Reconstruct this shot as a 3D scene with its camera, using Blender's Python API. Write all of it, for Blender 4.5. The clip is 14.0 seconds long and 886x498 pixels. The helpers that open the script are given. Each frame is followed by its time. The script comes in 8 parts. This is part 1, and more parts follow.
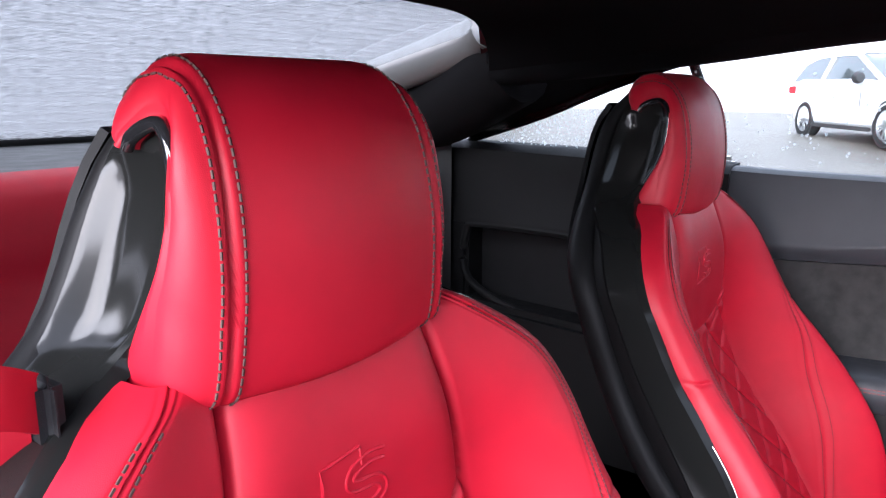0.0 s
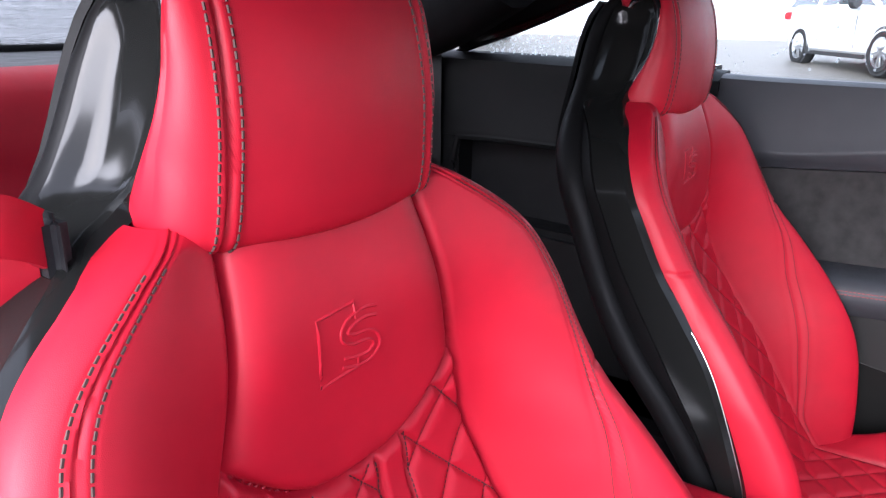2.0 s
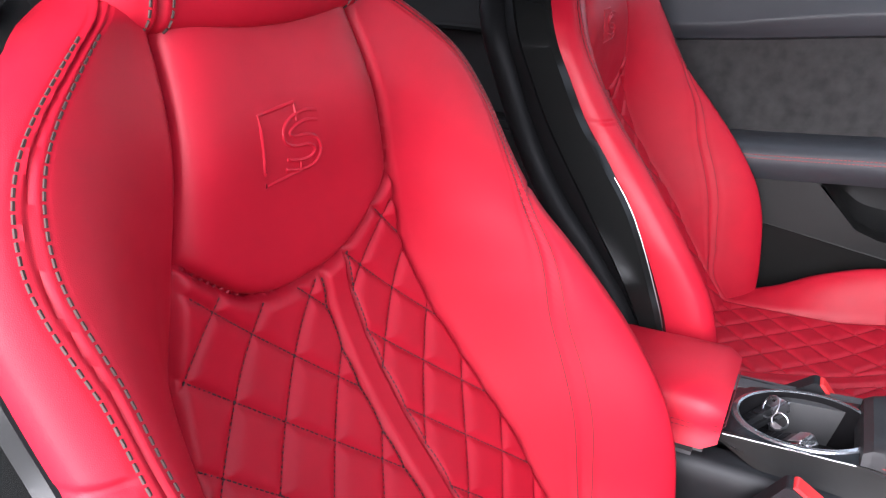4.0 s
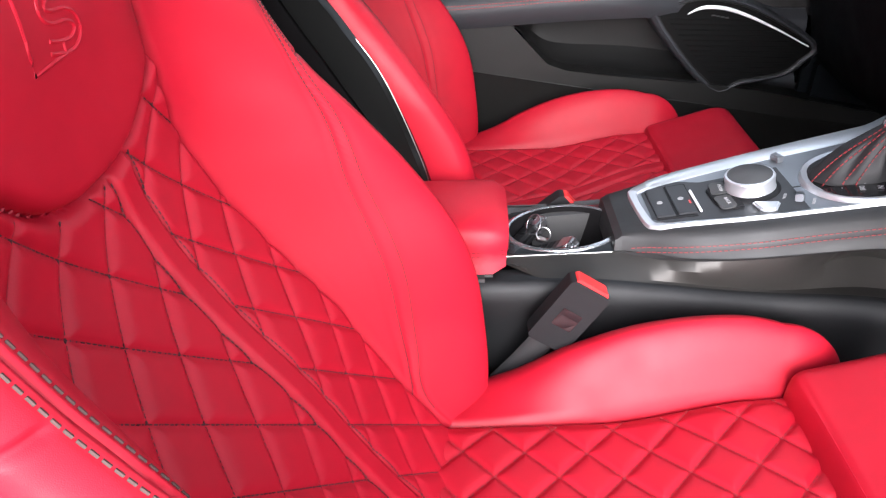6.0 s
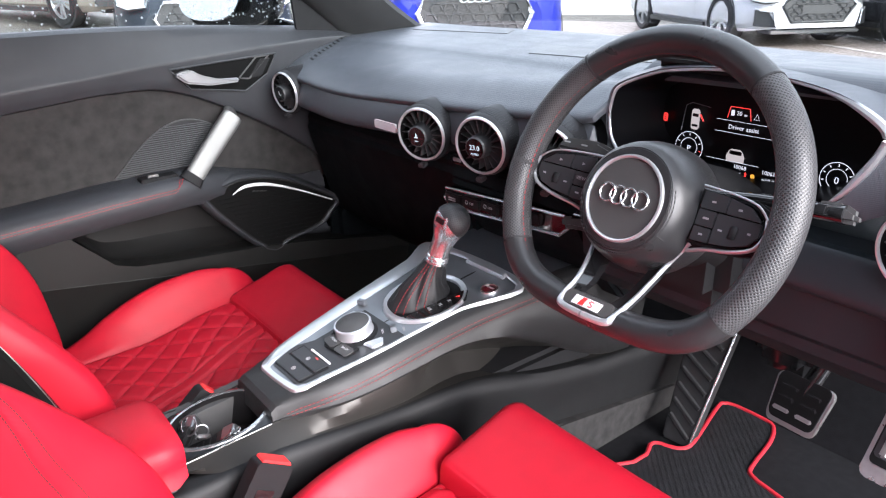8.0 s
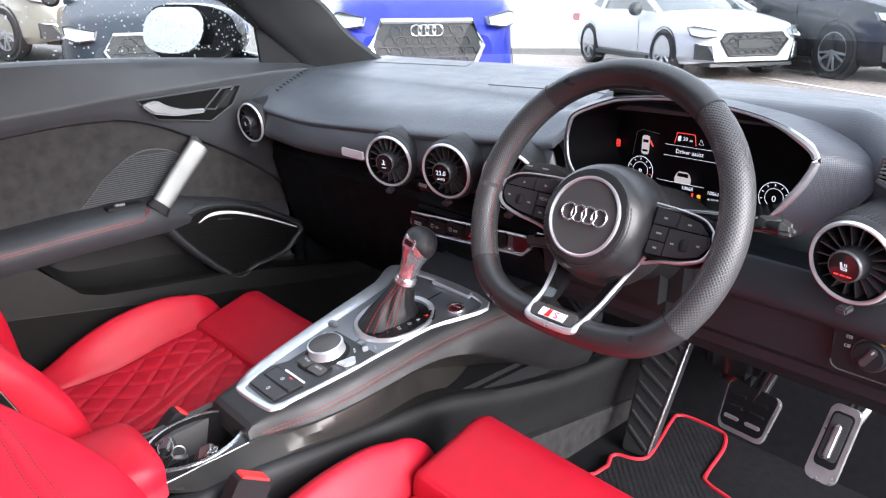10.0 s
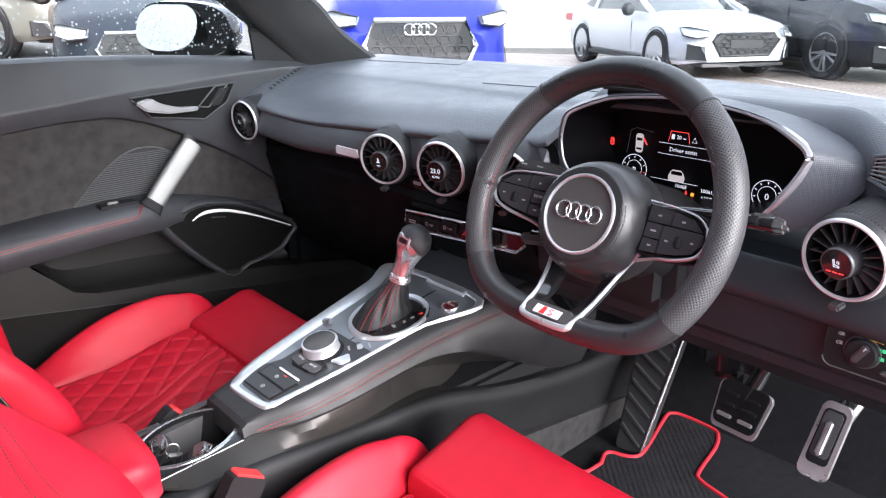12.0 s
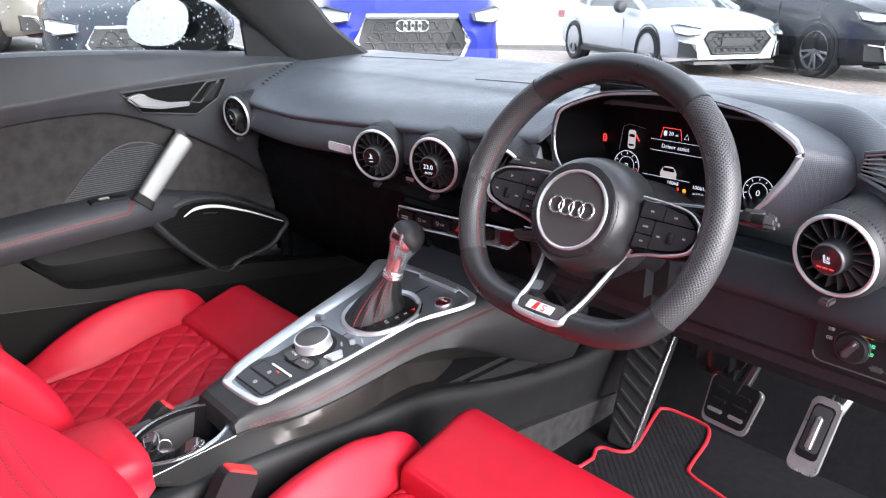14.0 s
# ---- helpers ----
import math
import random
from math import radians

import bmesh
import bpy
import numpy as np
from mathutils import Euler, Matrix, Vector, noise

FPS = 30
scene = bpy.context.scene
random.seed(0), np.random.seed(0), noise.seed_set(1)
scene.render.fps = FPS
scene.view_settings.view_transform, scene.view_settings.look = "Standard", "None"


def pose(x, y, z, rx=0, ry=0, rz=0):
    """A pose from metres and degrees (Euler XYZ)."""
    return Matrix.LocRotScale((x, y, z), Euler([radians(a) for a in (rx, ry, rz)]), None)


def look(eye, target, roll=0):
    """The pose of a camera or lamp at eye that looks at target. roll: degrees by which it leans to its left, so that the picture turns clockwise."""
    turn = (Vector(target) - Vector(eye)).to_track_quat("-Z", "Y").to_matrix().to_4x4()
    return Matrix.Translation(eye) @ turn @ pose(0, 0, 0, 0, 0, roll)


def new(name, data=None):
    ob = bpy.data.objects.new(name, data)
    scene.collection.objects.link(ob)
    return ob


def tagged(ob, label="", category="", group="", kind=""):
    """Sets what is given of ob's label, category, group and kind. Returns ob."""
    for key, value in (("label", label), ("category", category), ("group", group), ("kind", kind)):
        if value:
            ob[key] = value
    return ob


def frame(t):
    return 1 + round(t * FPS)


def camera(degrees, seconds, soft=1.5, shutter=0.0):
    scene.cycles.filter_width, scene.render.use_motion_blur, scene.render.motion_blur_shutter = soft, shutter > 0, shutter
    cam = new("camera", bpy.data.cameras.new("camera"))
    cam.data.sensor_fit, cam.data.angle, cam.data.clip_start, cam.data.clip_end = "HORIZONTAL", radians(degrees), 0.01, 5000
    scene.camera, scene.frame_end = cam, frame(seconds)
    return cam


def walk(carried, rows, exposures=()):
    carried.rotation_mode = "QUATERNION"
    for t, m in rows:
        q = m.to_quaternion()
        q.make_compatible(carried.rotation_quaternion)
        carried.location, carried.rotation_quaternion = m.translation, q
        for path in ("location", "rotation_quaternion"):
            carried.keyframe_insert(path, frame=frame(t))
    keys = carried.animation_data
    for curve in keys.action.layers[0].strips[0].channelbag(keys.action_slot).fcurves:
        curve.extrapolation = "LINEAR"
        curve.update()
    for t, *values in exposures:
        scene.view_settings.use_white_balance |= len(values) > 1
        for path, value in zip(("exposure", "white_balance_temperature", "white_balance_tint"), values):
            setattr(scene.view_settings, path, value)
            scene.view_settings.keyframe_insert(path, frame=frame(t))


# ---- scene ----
cam = camera(62.8, 14.0, soft=1.2)
PATH = [
    (0, (0.683, 0.061, 1.108), (-0.9, -1.084, 0.677), 0.4),
    (0.5, (0.69, 0.065, 1.101), (-0.893, -1.069, 0.641), 0.0),
    (1, (0.695, 0.068, 1.092), (-0.886, -1.051, 0.595), 0.1),
    (1.5, (0.7, 0.068, 1.082), (-0.874, -1.037, 0.534), 0.5),
    (2, (0.704, 0.076, 1.068), (-0.856, -1.015, 0.455), 0.7),
    (2.5, (0.714, 0.081, 1.05), (-0.836, -0.985, 0.372), 0.8),
    (2.7, (0.719, 0.083, 1.046), (-0.832, -0.965, 0.339), 1.1),
    (4.8, (0.769, 0.079, 0.97), (-0.909, -0.554, 0.083), 0.7),
    (5, (0.778, 0.066, 0.97), (-0.91, -0.491, 0.052), 1.0),
    (5.5, (0.793, 0.028, 0.969), (-0.903, -0.33, -0.029), 1.3),
    (6, (0.771, -0.003, 0.96), (-0.929, -0.053, -0.091), -0.5),
    (6.5, (0.766, -0.039, 0.962), (-0.9, 0.283, -0.098), -1.5),
    (7, (0.788, -0.059, 1.002), (-0.799, 0.645, 0.009), -1.4),
    (7.5, (0.808, -0.108, 1.054), (-0.704, 0.878, 0.193), -1.3),
    (8, (0.827, -0.146, 1.082), (-0.639, 0.993, 0.34), -0.9),
    (8.5, (0.842, -0.171, 1.091), (-0.603, 1.026, 0.399), -0.7),
    (9, (0.849, -0.188, 1.088), (-0.577, 1.043, 0.415), -0.6),
    (11.5, (0.854, -0.199, 1.086), (-0.543, 1.068, 0.42), -0.3),
    (12, (0.853, -0.2, 1.085), (-0.54, 1.071, 0.418), -0.2),
    (12.5, (0.855, -0.204, 1.085), (-0.533, 1.072, 0.416), -0.1),
    (13, (0.856, -0.205, 1.084), (-0.526, 1.075, 0.413), 0.0),
    (13.5, (0.857, -0.203, 1.083), (-0.521, 1.08, 0.409), 0.1),
    (14, (0.853, -0.202, 1.084), (-0.522, 1.083, 0.409), 0.1),
]
walk(cam, [(t, look(eye, target, roll)) for t, eye, target, roll in PATH], [(0, 2.20, 5700, 17), (2.7, 2.14, 5700, 18), (5.5, 2.10, 6000, 14), (7.0, 2.34, 6100, 14), (8.3, 2.19, 6100, 14), (14, 2.17, 6100, 14)])

# ---- world and light ----
world = bpy.data.worlds.new("overcast_sky")
scene.world = world
world.use_nodes = True
wn = world.node_tree.nodes
sky = wn.new("ShaderNodeTexSky")
sky.sky_type, sky.sun_disc = "NISHITA", False
sky.sun_elevation, sky.sun_rotation = radians(21.9), radians(89.3)
sky.air_density, sky.dust_density, sky.ozone_density = 1.0, 4.0, 1.0
# overcast: brighter overhead than at the horizon
coord, split, ramp, cloud, haze = (wn.new("ShaderNode" + k) for k in ("TexCoord", "SeparateXYZ", "MapRange", "VectorMath", "MixRGB"))
ramp.inputs[1].default_value, ramp.inputs[2].default_value = 0.0, 1.0
ramp.inputs[3].default_value, ramp.inputs[4].default_value = 9.5, 11.5
cloud.operation = "SCALE"
cloud.inputs[0].default_value = (0.96, 0.98, 1.06)
haze.inputs[0].default_value = 0.8
wl = world.node_tree.links
wl.new(coord.outputs["Generated"], split.inputs[0])
wl.new(split.outputs["Z"], ramp.inputs[0])
wl.new(ramp.outputs[0], cloud.inputs["Scale"])
wl.new(sky.outputs[0], haze.inputs[1])
wl.new(cloud.outputs[0], haze.inputs[2])
wl.new(haze.outputs[0], wn["Background"].inputs[0])
wn["Background"].inputs[1].default_value = 0.104
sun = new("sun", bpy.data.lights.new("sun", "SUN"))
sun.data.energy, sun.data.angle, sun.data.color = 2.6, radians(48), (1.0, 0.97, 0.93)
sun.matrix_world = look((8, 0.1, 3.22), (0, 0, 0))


# ---- materials ----
def mat(name, color, rough=0.5, metal=0.0, grain=0.0, grain_size=900.0, mottle=0.0, mottle_size=14.0, coat=0.0, spec=0.5, wear=0.0):
    """A surface with fine relief (grain), broad tone changes (mottle) and uneven gloss (wear)."""
    m = bpy.data.materials.new(name)
    m.use_nodes = True
    nt = m.node_tree
    b = nt.nodes["Principled BSDF"]
    b.inputs["Base Color"].default_value = (*color, 1)
    b.inputs["Roughness"].default_value = rough
    b.inputs["Metallic"].default_value = metal
    b.inputs["Specular IOR Level"].default_value = spec
    b.inputs["Coat Weight"].default_value = coat
    b.inputs["Coat Roughness"].default_value = 0.04
    geo = nt.nodes.new("ShaderNodeNewGeometry")
    if mottle:
        n = nt.nodes.new("ShaderNodeTexNoise")
        n.inputs["Scale"].default_value, n.inputs["Detail"].default_value = mottle_size, 5
        nt.links.new(geo.outputs["Position"], n.inputs["Vector"])
        r = nt.nodes.new("ShaderNodeMapRange")
        r.inputs[1].default_value, r.inputs[2].default_value = 0.3, 0.7
        r.inputs[3].default_value, r.inputs[4].default_value = 1 - mottle, 1 + mottle
        nt.links.new(n.outputs[0], r.inputs[0])
        mx = nt.nodes.new("ShaderNodeVectorMath")
        mx.operation = "SCALE"
        mx.inputs[0].default_value = color
        nt.links.new(r.outputs[0], mx.inputs["Scale"])
        nt.links.new(mx.outputs[0], b.inputs["Base Color"])
    if wear:
        n2 = nt.nodes.new("ShaderNodeTexNoise")
        n2.inputs["Scale"].default_value, n2.inputs["Detail"].default_value = 23, 6
        nt.links.new(geo.outputs["Position"], n2.inputs["Vector"])
        r2 = nt.nodes.new("ShaderNodeMapRange")
        r2.inputs[1].default_value, r2.inputs[2].default_value = 0.3, 0.7
        r2.inputs[3].default_value, r2.inputs[4].default_value = max(rough - wear, 0.02), min(rough + wear, 1)
        nt.links.new(n2.outputs[0], r2.inputs[0])
        nt.links.new(r2.outputs[0], b.inputs["Roughness"])
    if grain:
        v = nt.nodes.new("ShaderNodeTexVoronoi")
        v.feature = "DISTANCE_TO_EDGE"
        v.inputs["Scale"].default_value = grain_size
        nt.links.new(geo.outputs["Position"], v.inputs["Vector"])
        bp = nt.nodes.new("ShaderNodeBump")
        bp.inputs["Strength"].default_value, bp.inputs["Distance"].default_value = grain, 0.0006
        nt.links.new(v.outputs["Distance"], bp.inputs["Height"])
        nt.links.new(bp.outputs[0], b.inputs["Normal"])
    return m


def lamp_mat(name, color, strength):
    m = mat(name, (0.02, 0.02, 0.02), 0.3)
    b = m.node_tree.nodes["Principled BSDF"]
    b.inputs["Emission Color"].default_value = (*color, 1)
    b.inputs["Emission Strength"].default_value = strength
    return m


def dotted(name, color, rough, pitch):
    """Leather with rows of small punched holes, laid out along the part's own surface map."""
    m = mat(name, color, rough, spec=0.45)
    nt = m.node_tree
    uv, mp, v, r, mx = (nt.nodes.new("ShaderNode" + k) for k in ("UVMap", "Mapping", "TexVoronoi", "MapRange", "VectorMath"))
    mp.inputs["Rotation"].default_value = (0, 0, radians(45))
    v.voronoi_dimensions = "2D"
    v.inputs["Scale"].default_value, v.inputs["Randomness"].default_value = 1 / pitch, 0.0
    nt.links.new(uv.outputs[0], mp.inputs[0])
    nt.links.new(mp.outputs[0], v.inputs["Vector"])
    r.inputs[1].default_value, r.inputs[2].default_value = 0.22, 0.40
    r.inputs[3].default_value, r.inputs[4].default_value = 0.12, 1.0
    nt.links.new(v.outputs["Distance"], r.inputs[0])
    mx.operation = "SCALE"
    mx.inputs[0].default_value = color
    nt.links.new(r.outputs[0], mx.inputs["Scale"])
    b = nt.nodes["Principled BSDF"]
    nt.links.new(mx.outputs[0], b.inputs["Base Color"])
    bp = nt.nodes.new("ShaderNodeBump")
    bp.inputs["Strength"].default_value, bp.inputs["Distance"].default_value = 0.6, 0.0005
    nt.links.new(r.outputs[0], bp.inputs["Height"])
    nt.links.new(bp.outputs[0], b.inputs["Normal"])
    return m


def map_ring(ob, m, big, small):
    """Surface map of a ring of radius big and thickness small (big 0: a ball) about m's z axis."""
    inv = m.inverted()
    layer = ob.data.uv_layers.new(name="UVMap")
    for lp in ob.data.loops:
        p = inv @ ob.data.vertices[lp.vertex_index].co
        layer.data[lp.index].uv = (math.atan2(p.y, p.x) * (big or small), math.atan2(p.z, math.hypot(p.x, p.y) - big) * small)
    return ob


def woven(name, color, rough, pitch):
    """Soft plastic with a fine pressed diamond grain."""
    m = mat(name, color, rough, spec=0.5, mottle=0.06, mottle_size=9, wear=0.05)
    nt = m.node_tree
    geo, mp, v = (nt.nodes.new("ShaderNode" + k) for k in ("NewGeometry", "Mapping", "TexVoronoi"))
    mp.inputs["Rotation"].default_value = (0, 0, radians(45))
    v.voronoi_dimensions = "3D"
    v.inputs["Scale"].default_value, v.inputs["Randomness"].default_value = 1 / pitch, 0.05
    nt.links.new(geo.outputs["Position"], mp.inputs[0])
    nt.links.new(mp.outputs[0], v.inputs["Vector"])
    bp = nt.nodes.new("ShaderNodeBump")
    bp.inputs["Strength"].default_value, bp.inputs["Distance"].default_value = 0.8, 0.0006
    nt.links.new(v.outputs["Distance"], bp.inputs["Height"])
    nt.links.new(bp.outputs[0], nt.nodes["Principled BSDF"].inputs["Normal"])
    return m


def ribbed(name, color, pitch):
    """Pile woven in fine slanting ribs."""
    m = mat(name, color, 0.95, spec=0.1, mottle=0.15, mottle_size=50)
    nt = m.node_tree
    geo, w = nt.nodes.new("ShaderNodeNewGeometry"), nt.nodes.new("ShaderNodeTexWave")
    w.bands_direction = "DIAGONAL"
    w.inputs["Scale"].default_value = 0.18 / pitch
    w.inputs["Distortion"].default_value, w.inputs["Detail"].default_value, w.inputs["Detail Scale"].default_value = 1.5, 2, 60
    nt.links.new(geo.outputs["Position"], w.inputs["Vector"])
    bp = nt.nodes.new("ShaderNodeBump")
    bp.inputs["Strength"].default_value, bp.inputs["Distance"].default_value = 1.0, 0.0016
    nt.links.new(w.outputs["Fac"], bp.inputs["Height"])
    nt.links.new(bp.outputs[0], nt.nodes["Principled BSDF"].inputs["Normal"])
    return m


def glass_mat(name, tint=(1, 1, 1), rough=0.0):
    m = bpy.data.materials.new(name)
    m.use_nodes = True
    nt = m.node_tree
    nt.nodes.remove(nt.nodes["Principled BSDF"])
    tr, gl, mix, fr, pw, ad = (nt.nodes.new("ShaderNode" + k) for k in ("BsdfTransparent", "BsdfGlossy", "MixShader", "LayerWeight", "Math", "Math"))
    tr.inputs[0].default_value = (*tint, 1)
    gl.inputs["Roughness"].default_value = rough
    pw.operation, ad.operation = "POWER", "MULTIPLY_ADD"
    pw.inputs[1].default_value = 5.0
    ad.inputs[1].default_value, ad.inputs[2].default_value = 0.30, 0.03
    nt.links.new(fr.outputs["Facing"], pw.inputs[0])
    nt.links.new(pw.outputs[0], ad.inputs[0])
    nt.links.new(ad.outputs[0], mix.inputs[0])
    nt.links.new(tr.outputs[0], mix.inputs[1])
    nt.links.new(gl.outputs[0], mix.inputs[2])
    nt.links.new(mix.outputs[0], nt.nodes["Material Output"].inputs[0])
    return m


def misted_glass():
    """Wet glass: half clear, half a thin milky film of drops."""
    m = glass_mat("misted_window_glass", (0.56, 0.57, 0.56))
    nt = m.node_tree
    tl, mx, nz, rp = (nt.nodes.new("ShaderNode" + k) for k in ("BsdfTranslucent", "MixShader", "TexNoise", "MapRange"))
    tl.inputs[0].default_value = (0.9, 0.92, 0.93, 1)
    geo = nt.nodes.new("ShaderNodeNewGeometry")
    nz.inputs["Scale"].default_value, nz.inputs["Detail"].default_value = 110, 4
    nt.links.new(geo.outputs["Position"], nz.inputs["Vector"])
    rp.inputs[1].default_value, rp.inputs[2].default_value, rp.inputs[3].default_value, rp.inputs[4].default_value = 0.35, 0.65, 0.04, 0.16
    nt.links.new(nz.outputs[0], rp.inputs[0])
    nt.links.new(rp.outputs[0], mx.inputs[0])
    nt.links.new(nt.nodes["Mix Shader"].outputs[0], mx.inputs[1])
    nt.links.new(tl.outputs[0], mx.inputs[2])
    nt.links.new(mx.outputs[0], nt.nodes["Material Output"].inputs[0])
    return m


RED = mat("red_leather", (0.385, 0.0060, 0.0185), 0.48, spec=0.28, grain=0.16, grain_size=1100, mottle=0.05, mottle_size=30, wear=0.05)
THREAD = mat("pink_grey_thread", (0.032, 0.012, 0.012), 0.8)
THREAD_RED = mat("red_thread", (0.24, 0.020, 0.024), 0.8)
THREAD_TWIN = mat("tan_grey_thread", (0.062, 0.034, 0.029), 0.8)
SEAM = mat("seam_shadow_fabric", (0.10, 0.004, 0.01), 0.9)
DASH = woven("soft_touch_dash", (0.084, 0.092, 0.107), 0.38, 0.0021)
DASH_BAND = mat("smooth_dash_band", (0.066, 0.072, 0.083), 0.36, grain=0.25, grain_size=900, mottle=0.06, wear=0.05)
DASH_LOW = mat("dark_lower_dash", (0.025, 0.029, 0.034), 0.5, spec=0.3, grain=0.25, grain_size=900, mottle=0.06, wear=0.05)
DOOR_SOFT = mat("soft_touch_door_trim", (0.036, 0.0375, 0.042), 0.44, spec=0.32, grain=0.35, grain_size=800, mottle=0.08, wear=0.05)
PLASTIC = mat("black_grained_plastic", (0.011, 0.011, 0.012), 0.60, spec=0.2, grain=0.3, grain_size=800, mottle=0.1, wear=0.06)
PLASTIC_GREY = mat("dark_grey_plastic", (0.054, 0.053, 0.053), 0.45, grain=0.25, grain_size=800, mottle=0.08, wear=0.06)
GLOSS = mat("piano_black_plastic", (0.012, 0.012, 0.013), 0.09, coat=0.6, wear=0.03)
SHELL = mat("gloss_grey_seat_shell", (0.009, 0.0092, 0.0088), 0.14, coat=0.0, spec=0.23, wear=0.03, mottle=0.06)
SHELL_MATTE = mat("matt_grey_seat_shell", (0.0075, 0.0074, 0.0076), 0.48, spec=0.12, grain=0.2, mottle=0.06, wear=0.05)
# neutral dark plastic; blue is mixed in to cancel red light off the seats
KNEE = mat("bounce_offset_knee_plastic", (0.0145, 0.0195, 0.0235), 0.55, spec=0.3, grain=0.25, grain_size=800, mottle=0.08, wear=0.05)
# darker, bluer copy of PLASTIC: shade and lost red bounce put into the colour
UNDER = mat("shaded_under_dash_plastic", (0.0045, 0.0065, 0.0080), 0.62, spec=0.15, grain=0.3, grain_size=800, mottle=0.1, wear=0.06)
WALL_DARK = mat("dark_tunnel_plastic", (0.0070, 0.0072, 0.0078), 0.55, spec=0.3, grain=0.25, grain_size=800, mottle=0.08, wear=0.05)
SUEDE = mat("charcoal_suede", (0.036, 0.034, 0.0335), 0.95, grain=0.3, grain_size=1500, mottle=0.24, mottle_size=34, spec=0.15)
ALU = mat("brushed_aluminium", (0.62, 0.64, 0.67), 0.36, 0.75, wear=0.06)
CHROME = mat("satin_chrome", (0.80, 0.81, 0.83), 0.22, 0.88, wear=0.05)
GUNMETAL = mat("dark_metal_inlay", (0.26, 0.255, 0.25), 0.30, 0.95, wear=0.06)
RUBBER = mat("black_rubber", (0.015, 0.015, 0.016), 0.7, mottle=0.15)
CARPET = mat("charcoal_carpet", (0.0115, 0.0115, 0.0128), 1.0, grain=1.0, grain_size=420, mottle=0.18, mottle_size=60, spec=0.1)
CARPET_GREY = mat("grey_felt_lining", (0.034, 0.033, 0.033), 1.0, grain=0.8, grain_size=600, mottle=0.25, mottle_size=50, spec=0.1)
LEATHER_BLACK = mat("black_leather", (0.021, 0.021, 0.0225), 0.32, spec=0.6, grain=0.3, grain_size=900, mottle=0.08, wear=0.06)
CONSOLE_HIDE = mat("dark_console_leather", (0.0175, 0.0175, 0.018), 0.48, spec=0.35, grain=0.3, grain_size=900, mottle=0.08, wear=0.06)
PERF = dotted("perforated_black_leather", (0.054, 0.054, 0.057), 0.38, 0.0027)
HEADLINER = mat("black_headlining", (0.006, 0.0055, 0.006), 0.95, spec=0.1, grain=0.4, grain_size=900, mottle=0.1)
WEBBING = mat("black_belt_webbing", (0.03, 0.03, 0.031), 0.75, grain=0.6, grain_size=700)
RED_PLASTIC = mat("red_plastic", (0.62, 0.03, 0.03), 0.4)
SCREEN = mat("dark_screen", (0.004, 0.004, 0.005), 0.35, spec=0.12)
CAP = mat("pale_satin_plate", (0.84, 0.85, 0.86), 0.4, 0.05)
WHITE_LIT = lamp_mat("white_display_light", (0.9, 0.92, 1.0), 0.22)
RED_LIT = lamp_mat("red_display_light", (1.0, 0.05, 0.04), 0.3)
GREEN_LIT = lamp_mat("green_display_light", (0.1, 1.0, 0.4), 0.22)
AMBER_LIT = lamp_mat("amber_display_light", (1.0, 0.45, 0.05), 0.25)
KEY_DARK = mat("dark_satin_key", (0.030, 0.031, 0.034), 0.42, spec=0.4, wear=0.05)
PRINT = mat("pale_grey_print", (0.36, 0.36, 0.37), 0.6)
INLAY = mat("dark_gloss_inlay", (0.042, 0.039, 0.036), 0.46, 0.6, wear=0.05, mottle=0.05)
PLATE = mat("brushed_control_plate", (0.26, 0.275, 0.295), 0.36, 0.7, wear=0.06, mottle=0.05, mottle_size=30)
GLASS = glass_mat("clear_window_glass", (0.77, 0.80, 0.795))
BODY = mat("black_car_paint", (0.01, 0.01, 0.011), 0.15, coat=1.0)
MIRROR = mat("mirror_glass", (0.50, 0.52, 0.52), 0.10, 1.0, grain=1.0, grain_size=230, wear=0.06)
VENT_RING = mat("satin_vent_ring", (0.62, 0.63, 0.65), 0.38, 0.55, wear=0.05)
VENT_BLACK = mat("black_vent_plastic", (0.016, 0.016, 0.018), 0.5, spec=0.35, mottle=0.06, wear=0.05)
VENT_BLADE = mat("grey_vent_blade", (0.060, 0.060, 0.064), 0.38, 0.3, wear=0.05)
GAITER = mat("matt_black_leather", (0.018, 0.018, 0.019), 0.5, spec=0.35, grain=0.4, grain_size=900, mottle=0.08, wear=0.06)
PULL = mat("satin_pull_handle", (0.20, 0.20, 0.195), 0.46, 0.5, wear=0.06)
SATIN_TRIM = mat("satin_grey_trim", (0.11, 0.108, 0.104), 0.38, wear=0.05)


# ---- mesh helpers ----
def link_mesh(name, bm, material, parent=None, label="", smooth=True, crease=38):
    bmesh.ops.recalc_face_normals(bm, faces=bm.faces)
    if smooth:
        for f in bm.faces:
            f.smooth = True
        lim = radians(crease)
        for e in bm.edges:
            if len(e.link_faces) == 2 and e.calc_face_angle(0) > lim:
                e.smooth = False
    me = bpy.data.meshes.new(name)
    bm.to_mesh(me)
    bm.free()
    me.materials.append(material)
    ob = new(name, me)
    if parent:
        ob.parent = parent
        ob.matrix_parent_inverse = parent.matrix_world.inverted()
    if label:
        ob["label"] = label
    return ob


def part(name, bm, material, parent, label="", **k):
    return link_mesh(name, bm, material, parent, label, **k)


def thing(name, label, category, at=(0, 0, 0), group="", kind=""):
    ob = new(name)
    ob.empty_display_size = 0.05
    ob.matrix_world = Matrix.Translation(at)
    return tagged(ob, label, category, group, kind)


def solid(name, bm, material, label, category, kind="", group="", **k):
    return tagged(link_mesh(name, bm, material, **k), label, category, group, kind)


